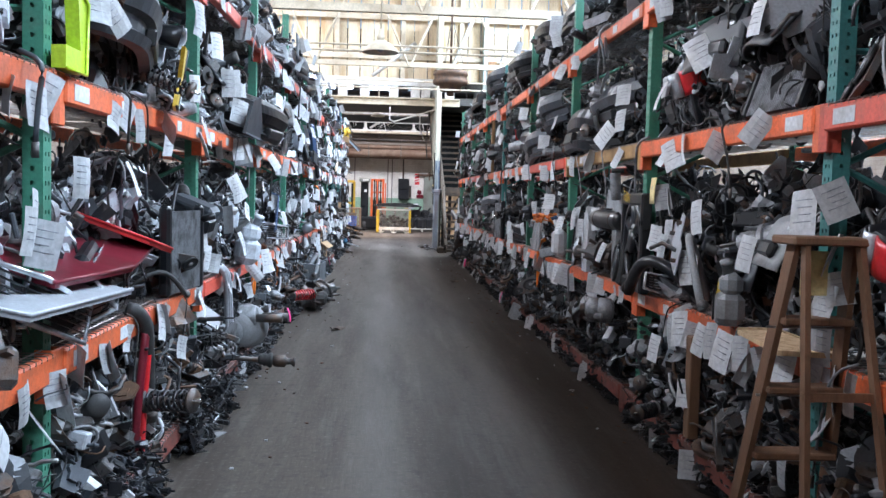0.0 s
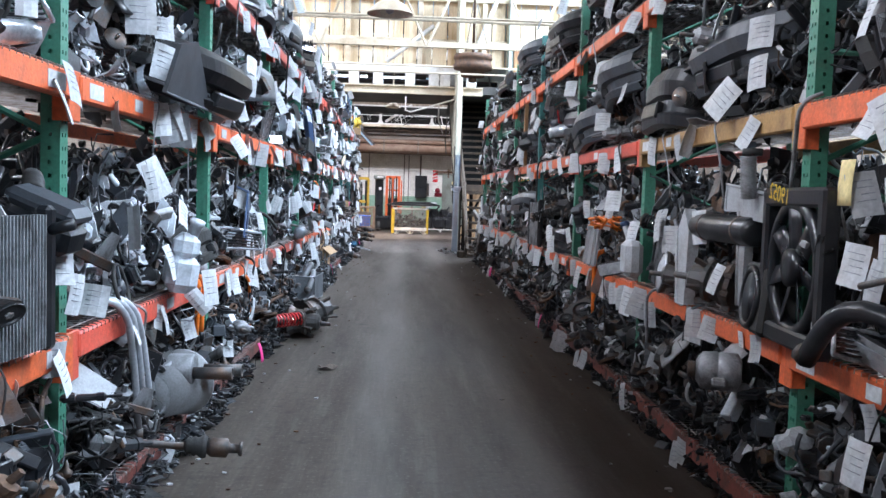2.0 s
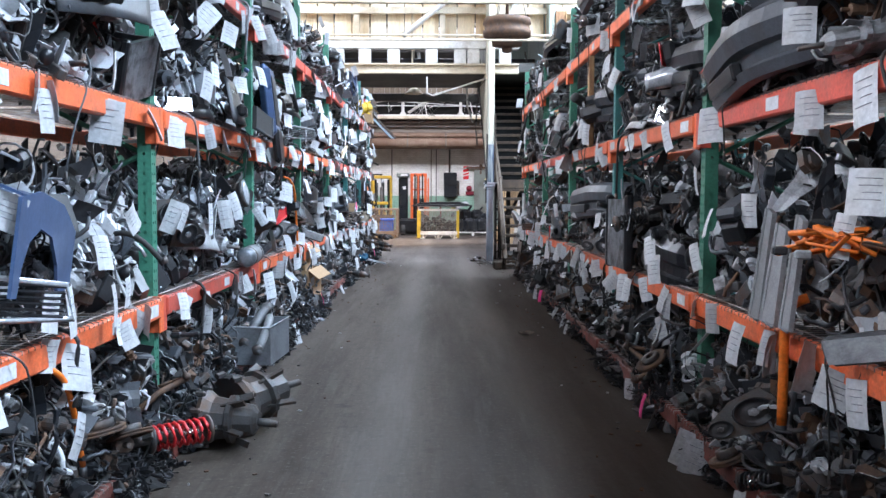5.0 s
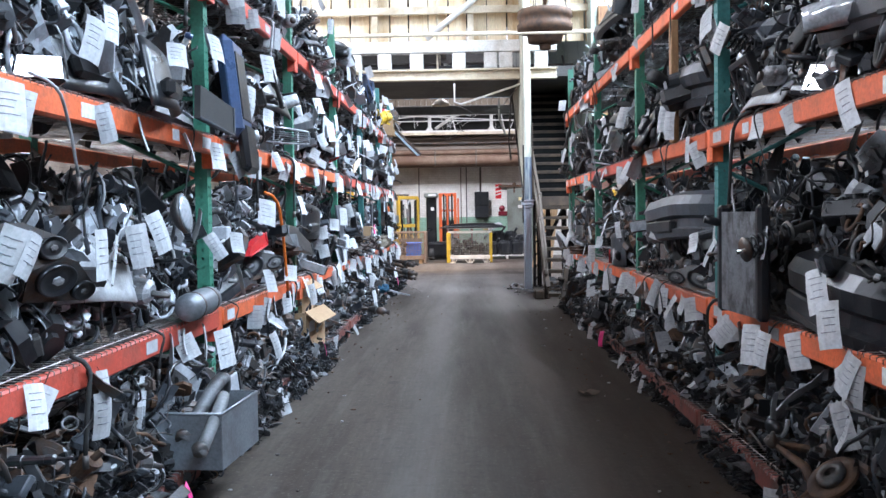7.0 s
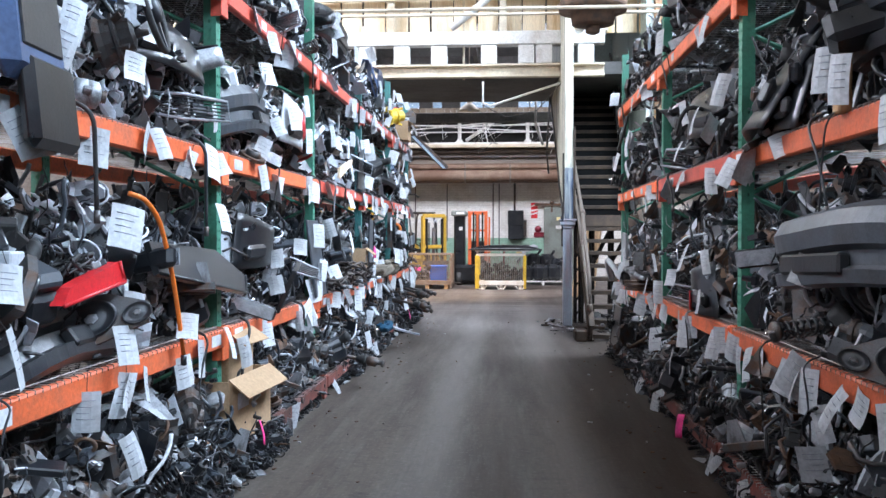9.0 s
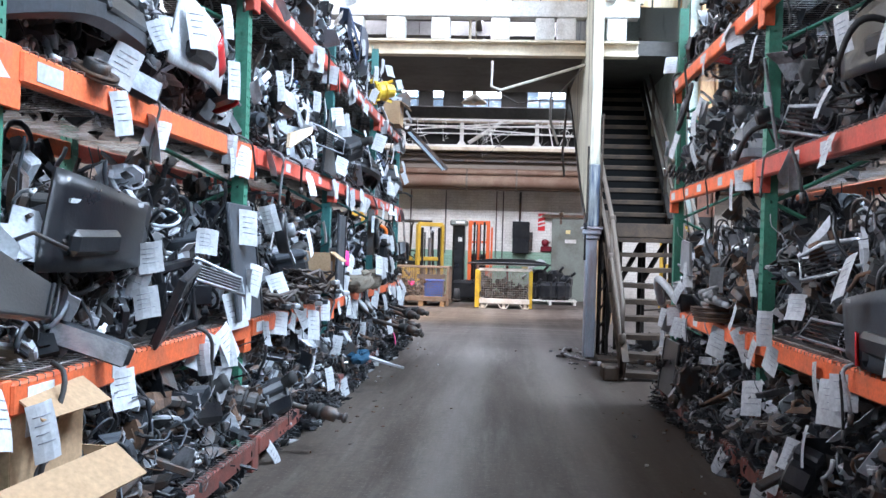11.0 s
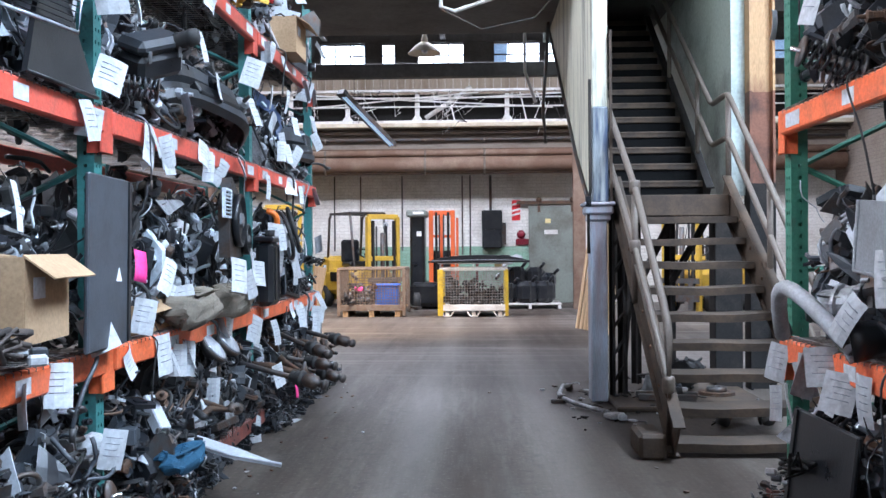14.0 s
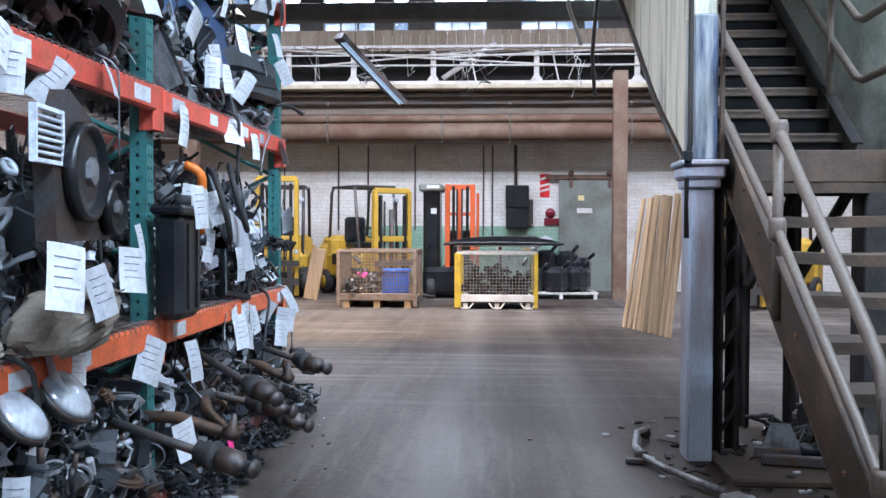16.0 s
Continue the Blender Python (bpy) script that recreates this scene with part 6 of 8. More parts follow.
# heaps of small mixed parts that fill the shelves behind the things in front
def heap(seed, dark, n=1000):
    rnd = random.Random(seed)
    g = Geo()
    W, H = 2.3, 0.66

    def rot(k=3.1):
        return Euler([rnd.uniform(-k, k) for _ in range(3)]).to_matrix().to_4x4()

    for i in range(n):
        d = min(0.9, abs(rnd.gauss(0.03, 0.16)))
        y = rnd.uniform(-W / 2, W / 2)
        top = H * (0.8 + 0.26 * math.sin(y * 3 + seed) * math.sin(y * 7.3 + 2 * seed))
        z = rnd.uniform(0.03, max(0.1, top))
        x = 0.03 - d - 0.22 * (z / H) ** 2 * rnd.random()
        q = rnd.random()
        # lit rack's mix has pale silver for glints; darker mixes hold shade in colour
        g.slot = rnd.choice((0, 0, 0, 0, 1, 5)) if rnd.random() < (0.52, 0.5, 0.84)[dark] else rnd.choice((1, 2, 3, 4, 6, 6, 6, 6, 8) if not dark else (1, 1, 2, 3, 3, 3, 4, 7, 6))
        m = Matrix.Translation((x, y, z)) @ rot()
        s = rnd.choice((0.3, 0.4, 0.5, 0.65, 0.8, 1.05))
        if q < 0.15:
            g.box((x, y, z), (rnd.uniform(0.02, 0.09) * s, rnd.uniform(0.05, 0.22) * s, rnd.uniform(0.02, 0.1) * s), 0.006, rot())
        elif q < 0.27:
            a, n = rnd.uniform(0.016, 0.06) * s, rnd.uniform(0.04, 0.18) * s
            k = rnd.choice((6, 8, 10))
            g.lathe([(a * 0.5, 0), (a, 0.06 * n), (a, 0.3 * n), (a * 0.78, 0.32 * n), (a * 0.78, 0.7 * n), (a * 0.95, 0.72 * n), (a * 0.95, 0.86 * n), (a * 0.35, 0.9 * n), (a * 0.3, 1.2 * n)], k, m)
            g.s[-9 * k - 2:] = [False] * (9 * k + 2)
        elif q < 0.44:
            pts = [Vector((x, y, z))]
            dv = Vector([rnd.uniform(-1, 1) for _ in range(3)]).normalized()
            if g.slot == 6:
                g.slot = 1
            for k in range(6):
                dv = (dv + 0.45 * Vector([rnd.uniform(-1, 1) for _ in range(3)])).normalized()
                nx = pts[-1] + dv * 0.065 * s
                nx.x, nx.z, nx.y = min(nx.x, 0.07), max(0.02, min(nx.z, H)), max(-W / 2, min(nx.y, W / 2))
                pts.append(nx + Vector((0, 0, 0.0005 * k)))
            g.tube(pts, rnd.choice((0.0025, 0.004, 0.006, 0.01)), 5)
        elif q < 0.68:
            # torn and folded sheet pieces with ragged corners
            w, h, b = rnd.uniform(0.08, 0.26) * s, rnd.uniform(0.05, 0.17) * s, rnd.uniform(0.0, 0.05)
            c, e = rnd.uniform(0.1, 0.8), rnd.uniform(-0.4, 0.4)
            g.sheet(lambda u, v: (w * (u - 0.5 + e * v), h * (v - 0.5) * (1 - c * u), b * (1 if u > 0.4 else 0) + 0.5 * b * (1 if v > 0.5 else 0)), 3, 2, 0.004, m, False)
        elif q < 0.92:
            # castings and brackets: irregular outlines with a step
            w, k = rnd.uniform(0.05, 0.17) * s, rnd.randint(5, 9)
            out = [(w * rnd.uniform(0.35, 1.0) * math.cos(6.283 * a / k), 0.6 * w * rnd.uniform(0.35, 1.0) * math.sin(6.283 * a / k)) for a in range(k)]
            t = rnd.uniform(0.006, 0.05) * s
            g.prism(out, t, m)
            g.prism([(0.5 * a, 0.55 * b2) for a, b2 in out], t * 1.9, m)
        else:
            g.ring(rnd.uniform(0.02, 0.09), rnd.uniform(0.004, 0.012), 14, 5, m)
    return g.mesh("mixed_parts", [M_blackpl, M_greypl, M_alu, M_steel, M_lightpl, M_rubber, M_silver, M_rust, M_foil])


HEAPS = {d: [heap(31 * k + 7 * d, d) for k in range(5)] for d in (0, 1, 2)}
KINDS = {}


def make(key, fn, m):
    """The first of a kind is built, the later ones are copies."""
    if key not in KINDS:
        KINDS[key] = fn()
        KINDS[key].matrix_basis = m
        return KINDS[key]
    return copy_thing(KINDS[key], m)


def grille_part():
    r = thing("grille", "black plastic radiator grille with slats", "grille", group="radiator grilles")
    part("surround", Geo().tube([(0, -0.34, 0.03), (0, -0.3, 0.19), (0.03, 0, 0.22), (0, 0.3, 0.19), (0, 0.34, 0.03), (0.03, 0, 0.015), (0, -0.34, 0.03)], 0.014, 6), M_lens, r)
    for k in range(6):
        part("slat", Geo().box((0.0, 0, 0.04 + k * 0.028), (0.03, 0.6, 0.006)), M_blackpl, r)
    return r


def pressed_plate():
    r = thing("pressed_plate", "zinc grey pressed steel mounting plate", "bracket", group="pressed steel plates")
    part("plate", Geo().prism([(-0.2, 0), (0.05, 0), (0.1, 0.08), (0.22, 0.1), (0.24, 0.2), (0.08, 0.2), (0.05, 0.3), (-0.06, 0.3), (-0.08, 0.18), (-0.2, 0.16)], 0.006, Matrix(((0, 0, 1, 0), (1, 0, 0, 0), (0, 1, 0, 0), (0, 0, 0, 1)))), M_silver, r)
    for y, z in ((-0.12, 0.06), (0.15, 0.15), (0.0, 0.25)):
        part("bolt", Geo().cyl((0.0, y, z), (0.03, y, z), 0.012, n=6), M_steel, r)
    part("arm", Geo().tube([(0.0, -0.05, 0.1), (0.08, -0.02, 0.12), (0.12, 0.1, 0.05)], 0.012, 6), M_steel, r)
    return r


def lens_cluster():
    r = thing("instrument_cluster", "black instrument cluster with round dials", "instrument cluster", group="instrument clusters")
    part("case", Geo().box((-0.03, 0, 0.08), (0.08, 0.36, 0.15), 0.03), M_blackpl, r)
    for y in (-0.09, 0.09):
        part("dial", Geo().lathe([(0.06, 0.0), (0.066, 0.01), (0.06, 0.016), (0.05, 0.006)], 18, pose(0.01, y, 0.085, 0, 90, 0)), M_greypl, r)
    part("window", Geo().box((0.024, 0, 0.085), (0.004, 0.32, 0.12)), M_lens, r)
    return r


SMALL = [
    ("grille", grille_part), ("plate", pressed_plate), ("cluster", lens_cluster), ("plate", pressed_plate),
    ("headlight", headlight), ("mirror", door_mirror), ("alternator", alternator), ("tensioner", tensioner), ("disc", brake_disc), ("shock_black", lambda: shock_absorber(M_blackpl)),
    ("tail", tail_lamp), ("gearbox", gearbox), ("gearbox_dark", lambda: gearbox(M_steel)), ("airbox", air_box), ("wiring", wiring), ("tank", washer_tank),
    ("bracket", bracket_part), ("regulator", regulator), ("fan", fan_shroud), ("radiator", radiator), ("wheel", steering_wheel),
    ("hose_black", lambda: hose(M_rubber, "black bent rubber hose", 0.018, 0.16)),
    ("cluster", lens_cluster), ("wiring", wiring), ("shock_black", lambda: shock_absorber(M_blackpl)),
]
LARGE = [
    ("bumper_black", lambda: bumper_cover(M_blackpl, "black plastic bumper cover with dusty skin")), ("bumper_grey", lambda: bumper_cover(M_greypl, "dark grey bumper cover with dusty skin")),
    ("fender_silver", lambda: fender(M_silver, "silver painted front wing panel")), ("fender_blue", lambda: fender(M_blue, "dark blue painted wing panel")),
    ("trim_black", lambda: trim_panel(M_blackpl, "black door trim panel")), ("trim_grey", lambda: trim_panel(M_greypl, "grey door trim panel")),
    ("trim_light", lambda: trim_panel(M_lightpl, "pale grey interior trim panel")),
]
FLOOR = [("gearbox_dark", lambda: gearbox(M_steel)), ("wiring", wiring), ("gearbox_dark", lambda: gearbox(M_steel)), ("disc", brake_disc), ("arm", control_arm), ("shaft", drive_shaft), ("arm", control_arm), ("bracket", bracket_part), ("wiring", wiring), ("tensioner", tensioner), ("airbox", air_box), ("alternator", alternator), ("bracket", bracket_part), ("disc", brake_disc), ("shock_black", lambda: shock_absorber(M_blackpl))]
TALL = {"fan", "radiator", "regulator", "wheel"}


DARK_OUT = {"tank", "fender_silver"}
# stretches kept free for things placed singly: side, level, from, to
KEPT = ((1, 2, 4.0, 5.6), (1, 1, 3.95, 4.6), (1, 0, 3.9, 4.8), (-1, 1, 3.2, 5.1), (1, 0, 9.3, 10.5), (1, 1, 9.6, 10.3), (1, 1, 14.9, 18.2), (-1, 1, 15.9, 17.5), (1, 1, 19.2, 20.85), (-1, 1, 6.5, 7.3))


def kept_free(side, level, y):
    return any(a == side and b == level and c < y < d for a, b, c, d in KEPT)


def fill(x, y0, y1, z, side, level, dark, rnd):
    """Stocks one shelf bay: a heap of small parts with larger things set in front of and on it."""
    face = Matrix.Diagonal((side, 1, 1, 1))
    top = z + 0.066
    hs = {0: 0.85, 1: 1.12, 2: 1.05, 3: 0.95}[level]
    # the shaded rack's upper levels take the darkest mix
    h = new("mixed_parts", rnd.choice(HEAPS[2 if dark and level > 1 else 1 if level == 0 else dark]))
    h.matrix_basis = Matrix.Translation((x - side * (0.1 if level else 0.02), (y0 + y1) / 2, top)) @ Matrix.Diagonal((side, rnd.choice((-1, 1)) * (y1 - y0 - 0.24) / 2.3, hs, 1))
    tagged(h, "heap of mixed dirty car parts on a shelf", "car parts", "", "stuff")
    # darkest mix again, as painted shade deep in the shelf
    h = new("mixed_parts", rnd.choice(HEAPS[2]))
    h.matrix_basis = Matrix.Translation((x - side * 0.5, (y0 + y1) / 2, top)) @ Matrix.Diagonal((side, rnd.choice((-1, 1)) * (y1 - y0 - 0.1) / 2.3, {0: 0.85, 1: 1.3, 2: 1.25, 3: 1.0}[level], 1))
    tagged(h, "heap of mixed dirty car parts coloured dark for shade at a shelf back", "car parts", "", "stuff")
    if level == 0:
        for k in range(2):
            w = rnd.uniform(0.3, 0.62)
            yc = y0 + (y1 - y0) * (0.25 + 0.5 * k) + rnd.uniform(-0.25, 0.25)
            h = new("mixed_parts", rnd.choice(HEAPS[2]))
            h.matrix_basis = Matrix.Translation((x + side * rnd.uniform(0.0, 0.14 if side > 0 else 0.06), yc, 0.0)) @ Matrix.Diagonal((side * 0.7, rnd.choice((-1, 1)) * w, rnd.uniform(0.3, 0.6), 1))
            tagged(h, "oily car parts spilling from the bottom shelf onto the floor", "car parts", "", "stuff")
    room = y1 - y0 - 0.36
    n = {0: 8, 1: 9, 2: 9, 3: 7}[level]
    for i in range(n):
        pool = FLOOR if level == 0 else SMALL
        key, fn = rnd.choice([p for p in pool if p[0] not in DARK_OUT] if dark else pool)
        y = y0 + 0.2 + room * (i + rnd.uniform(0.1, 0.9)) / n
        if kept_free(side, level, y):
            continue
        zz = top + (0.0 if key in TALL else rnd.choice((0.0, 0.1, 0.22, 0.34)) * (0.6 if level == 0 else 1))
        xx = x - side * (rnd.uniform(-0.04, 0.18) + (0.3 if key == "shaft" else 0.0) - (0.06 if level == 0 else 0))
        turn = rnd.uniform(-80, 80) if key not in TALL else rnd.uniform(-18, 18)
        make(key, fn, Matrix.Translation((xx, y, zz)) @ face @ pose(0, 0, 0, rnd.uniform(-26, 26), rnd.uniform(-30, 24), turn) @ Matrix.Diagonal((*[rnd.uniform(0.66, 1.02) for _ in range(3)], 1)))
    for i in range({0: 0, 1: 1, 2: 2, 3: 2}[level]):
        key, fn = rnd.choice([p for p in LARGE if p[0] not in DARK_OUT] if dark else LARGE)
        y = y0 + 0.5 + (room - 0.6) * (i + rnd.uniform(0.1, 0.7)) / 2
        if kept_free(side, level, y):
            continue
        make(key, fn, Matrix.Translation((x + side * rnd.uniform(-0.12, 0.06), y, top + rnd.choice((0.0, 0.16, 0.3)))) @ face @ pose(0, 0, 0, rnd.uniform(-6, 6), rnd.uniform(-40, 15), rnd.uniform(-14, 14)))


rnd = random.Random(99)
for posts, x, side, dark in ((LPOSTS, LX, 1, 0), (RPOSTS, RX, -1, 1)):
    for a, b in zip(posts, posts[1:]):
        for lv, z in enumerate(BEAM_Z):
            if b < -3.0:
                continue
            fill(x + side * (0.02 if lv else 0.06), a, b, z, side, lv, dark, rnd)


# paper tags
def tag_meshes(w, h, curl):
    p = Geo().sheet(lambda u, v: (curl * math.sin(2.2 * v + 0.5) + 0.01 * math.sin(3 * u), w * (u - 0.5), -h * v), 3, 5, 0.0012, None, False).mesh("paper_tag", M_paper)
    q = Geo()
    for k in range(4):
        v = 0.2 + 0.15 * k
        q.sheet(lambda u, s: (curl * math.sin(2.2 * (v + 0.018 * s) + 0.5) + 0.01 * math.sin(3 * (0.15 + 0.6 * u)) + 0.0022, w * (0.15 + (0.66 - 0.1 * ((k * 7) % 3)) * u - 0.5), -h * (v + 0.018 * s)), 2, 1, 0.0006)
    return p, [q.mesh("print", M_ink)]


TAGS = [tag_meshes(w, h, c) for w, h, c in ((0.1, 0.16, 0.008), (0.12, 0.15, -0.006), (0.085, 0.18, 0.014), (0.135, 0.19, 0.005), (0.1, 0.125, -0.012), (0.07, 0.15, 0.01))]
rnd = random.Random(17)
bulk = Geo()
made_tags = 0
for posts, x, side in ((LPOSTS, LX, 1), (RPOSTS, RX, -1)):
    for a, b in zip(posts, posts[1:]):
        if b < -2.5:
            continue
        for lv, z in enumerate(BEAM_Z):
            for i in range(((5, 14, 14, 10) if side > 0 else (6, 14, 9, 5))[lv]):
                y = rnd.uniform(a + 0.08, b - 0.08)
                if rnd.random() < 0.5:
                    zz, xx = z + rnd.uniform(-0.02, 0.06), x + side * 0.062 + (side * 0.06 if lv == 0 else 0)
                else:
                    zz, xx = z + rnd.uniform(0.2, 0.75), x + side * rnd.uniform(0.06, 0.12)
                me, bars = rnd.choice(TAGS)
                m = Matrix.Translation((xx, y, zz)) @ Matrix.Diagonal((side, 1, 1, 1)) @ pose(0, 0, 0, rnd.gauss(0, 17), rnd.uniform(-24, 10), rnd.gauss(-14, 34))
                if lv in (1, 2) and 1.0 < y < 22 and made_tags < 290 and rnd.random() < 0.88:
                    made_tags += 1
                    t = tagged(new("paper_tag", me), "white printed paper tag hanging from a car part", "paper tag", "paper tags")
                    t.matrix_basis = m
                    for q in bars:
                        part("print", q, M_ink, t)
                    part("string", Geo().cyl((0, 0, -0.01), (-0.03, 0, 0.06), 0.0015, n=4), M_rubber, t) if made_tags % 3 == 0 else None
                else:
                    bulk.slot = 0
                    bulk.add([tuple(v.co) for v in me.vertices], [tuple(p.vertices) for p in me.polygons], m, False)
                    bulk.slot = 1
                    for q in bars:
                        bulk.add([tuple(v.co) for v in q.vertices], [tuple(p.vertices) for p in q.polygons], m, True)
thing("paper_tags", "many white printed paper tags hanging from parts", "paper tags", kind="stuff", geo=bulk, mats=[M_paper, M_ink])


# hoses, belts and cables that hang from the shelf fronts
def hanging(name, cat, words, mat, r, drop, sway, m, group=""):
    pts = [(0.0, 0.0, 0.02), (0.05, sway * 0.1, 0.0), (0.075, sway * 0.3, -0.12 * drop), (0.06, sway * 0.7, -0.5 * drop), (0.05, sway, -drop)]
    fine = []
    for i in range(len(pts) - 1):
        a, b = Vector(pts[i]), Vector(pts[i + 1])
        fine += [a.lerp(b, k / 3) for k in range(3)]
    fine.append(Vector(pts[-1]))
    sm = [fine[0]] + [(fine[i - 1] + fine[i] * 2 + fine[i + 1]) / 4 for i in range(1, len(fine) - 1)] + [fine[-1]]
    t = thing(name, words, cat, m, group)
    part("line", Geo().tube(sm, r, 7), mat, t)
    e = sm[-1]
    part("end_fitting", Geo().cyl(e, (e.x, e.y, e.z - 0.05), r * 1.35), M_steel if mat is not M_orangecab else M_blackpl, t)
    return t


rnd = random.Random(55)
for posts, x, side in ((LPOSTS, LX, 1), (RPOSTS, RX, -1)):
    for a, b in zip(posts, posts[1:]):
        if b < -2:
            continue
        for lv in (1, 2, 3):
            for i in range(2):
                y = rnd.uniform(a + 0.15, b - 0.15)
                mat, words, cat = rnd.choice(((M_rubber, "black hose hanging over the shelf edge", "hose"), (M_rubber, "black cable hanging over the shelf edge", "cable"), (M_alu, "silver pipe hanging over the shelf edge", "pipe"), (M_greypl, "grey strap hanging over the shelf edge", "strap")))
                hanging("hanging_" + cat, cat, words, mat, rnd.choice((0.004, 0.006, 0.009)), rnd.uniform(0.15, 0.45), rnd.uniform(-0.25, 0.25), Matrix.Translation((x + side * 0.03, y, BEAM_Z[lv] + 0.06)) @ Matrix.Diagonal((side, 1, 1, 1)), "hanging lines")

# things that stand out, each in its own place
LF, RF = Matrix.Diagonal((1, 1, 1, 1)), Matrix.Diagonal((-1, 1, 1, 1))


def put(fn, x, y, z, rx=0, ry=0, rz=0, side=1):
    o = fn()
    o.matrix_basis = Matrix.Translation((x, y, z)) @ (LF if side > 0 else RF) @ pose(0, 0, 0, rx, ry, rz)
    return o


def sized(o, a, b, c):
    o.matrix_basis = o.matrix_basis @ Matrix.Diagonal((a, b, c, 1))
    return o


def shaped_panel(name, cat, words, mat, outline, thick, m, rib=None):
    o = thing(name, words, cat, m)
    part("sheet", Geo().prism(outline, thick), mat, o)
    n = len(outline)
    part("folded_edge", Geo().tube([(p[0], p[1], thick * 0.6) for p in outline[: n // 2 + 1]], 0.008, 5), rib or mat, o)
    return o


UP = Matrix(((0, 0, 1, 0), (1, 0, 0, 0), (0, 1, 0, 0), (0, 0, 0, 1)))
S0, S1, S2, S3 = (z + 0.066 for z in BEAM_Z)
# facing the aisle from the brighter rack
shaped_panel("wing_panel", "body panel", "yellow painted plastic panel standing on the shelf", M_yellow, [(-0.22, 0.0), (0.1, 0.0), (0.26, 0.2), (0.2, 0.34), (-0.2, 0.3), (-0.1, 0.15)], 0.02, Matrix.Translation((-0.52, 2.0, S2)) @ pose(0, 0, 0, 0, 8, 12) @ UP, M_blackpl)
shaped_panel("neon_bracket", "bracket", "neon yellow-green plastic bracket on the shelf", material("neon_plastic", (0.5, 0.7, 0.03), 0.4, 0, (0.3, 0.4, 0.05), 5, 0.4), [(-0.1, 0), (0.1, 0), (0.12, 0.26), (0.02, 0.3), (0.05, 0.08), (-0.1, 0.08)], 0.05, Matrix.Translation((-0.56, 0.55, S2)) @ UP)
shaped_panel("bonnet_panel", "body panel", "dark red painted body panel lying on the shelf", M_maroon, [(-0.5, -0.6), (0.1, -0.65), (0.2, -0.1), (0.12, 0.55), (-0.4, 0.5)], 0.02, Matrix.Translation((-0.62, 1.0, S1 + 0.3)) @ pose(0, 0, 0, 4, 14, 0))
shaped_panel("bonnet_panel", "body panel", "bright red torn plastic panel lying on the shelf", M_red, [(-0.3, -0.35), (0.08, -0.3), (0.16, 0.0), (0.05, 0.3), (-0.3, 0.35)], 0.02, Matrix.Translation((-0.58, 1.55, S1 + 0.33)) @ pose(0, 0, 0, -6, 20, 8))
shaped_panel("bonnet_panel", "body panel", "grey painted body panel lying on the shelf", M_silver, [(-0.5, -0.5), (0.14, -0.55), (0.2, 0.3), (-0.4, 0.4)], 0.02, Matrix.Translation((-0.6, 0.5, S1 + 0.2)) @ pose(0, 0, 0, 0, 10, 0))
put(radiator, -0.54, 2.3, S1, 0, 0, -6)
for k in range(2):
    hanging("red_hose", "hose", "red braided hose hanging down to the bottom shelf", M_red if k else M_maroon, 0.02, 0.72, -0.16 + 0.06 * k, Matrix.Translation((LX + 0.02, 1.5 + 0.05 * k, S1 - 0.02)))
hanging("black_duct", "hose", "black flexible duct hanging over the shelf", M_rubber, 0.035, 0.5, 0.2, Matrix.Translation((LX + 0.02, 1.4, S1)))
for k in range(3):
    hanging("chrome_strip", "trim strip", "curved chrome trim strip hanging from the shelf", M_silver, 0.016, 0.62 - 0.05 * k, 0.36 + 0.04 * k, Matrix.Translation((LX + 0.03, 3.36 + 0.05 * k, S1 + 0.05)))
put(muffler, -0.5, 4.25, S0 + 0.16, 0, 0, -20)
put(drive_shaft, -0.5, 3.6, S0 + 0.02, 0, 5, 8)
for y in (4.85, 4.98):
    hanging("orange_strap", "strap", "orange strap hanging from the shelf", M_orangecab, 0.016, 0.34, 0.05, Matrix.Translation((LX + 0.02, y, S1 + 0.02)))
put(lambda: shock_absorber(M_red), -0.42, 7.4, S0 + 0.02, 0, 0, 40)
hanging("orange_cable", "cable", "orange cable lying over small parts", M_orangecab, 0.012, 0.45, 0.3, Matrix.Translation((LX + 0.0, 6.6, S0 + 0.55)))
put(lambda: hose(M_alu, "bent silver exhaust pipe elbow", 0.035, 0.24), -0.45, 9.85, S0 + 0.1, 0, 0, 15)
put(lambda: flat_panel(M_silver, "grey metal radiator tank on the bottom shelf", 0.5, 0.3), -0.42, 10.2, S0, 0, 0, 0)
sized(put(lambda: carton("brown cardboard carton standing on the bottom shelf"), -0.66, 13.3, S0, 0, 0, -4), 1.1, 1.7, 1.3)
put(lambda: carton("brown carton leaning behind another carton"), -0.72, 13.35, S0 + 0.33, 0, 0, -4)
sized(put(lambda: carton("brown cardboard carton on the middle shelf"), -0.56, 17.25, S1 + 0.1, 0, 0, 5), 0.9, 0.9, 0.95)
sized(put(lambda: carton("brown cardboard carton crushed on one side"), -0.72, 18.75, S1, 4, 0, -6), 0.8, 0.9, 0.5)
put(lambda: flat_panel(M_greypl, "dark grey flat screen panel leaning outward"), -0.5, 15.35, S1, 0, 0, 2)
put(lambda: flat_panel(M_greypl, "dark flat condenser panel leaning on the shelf", 0.45, 0.66), -0.48, 17.85, S1, 0, 8, 4)
shaped_panel("red_trim", "trim panel", "bright red plastic trim wedge on the shelf", M_red, [(-0.25, 0), (0.25, 0.06), (0.2, 0.14), (-0.2, 0.06)], 0.05, Matrix.Translation((-0.55, 11.35, S1 + 0.26)) @ UP)
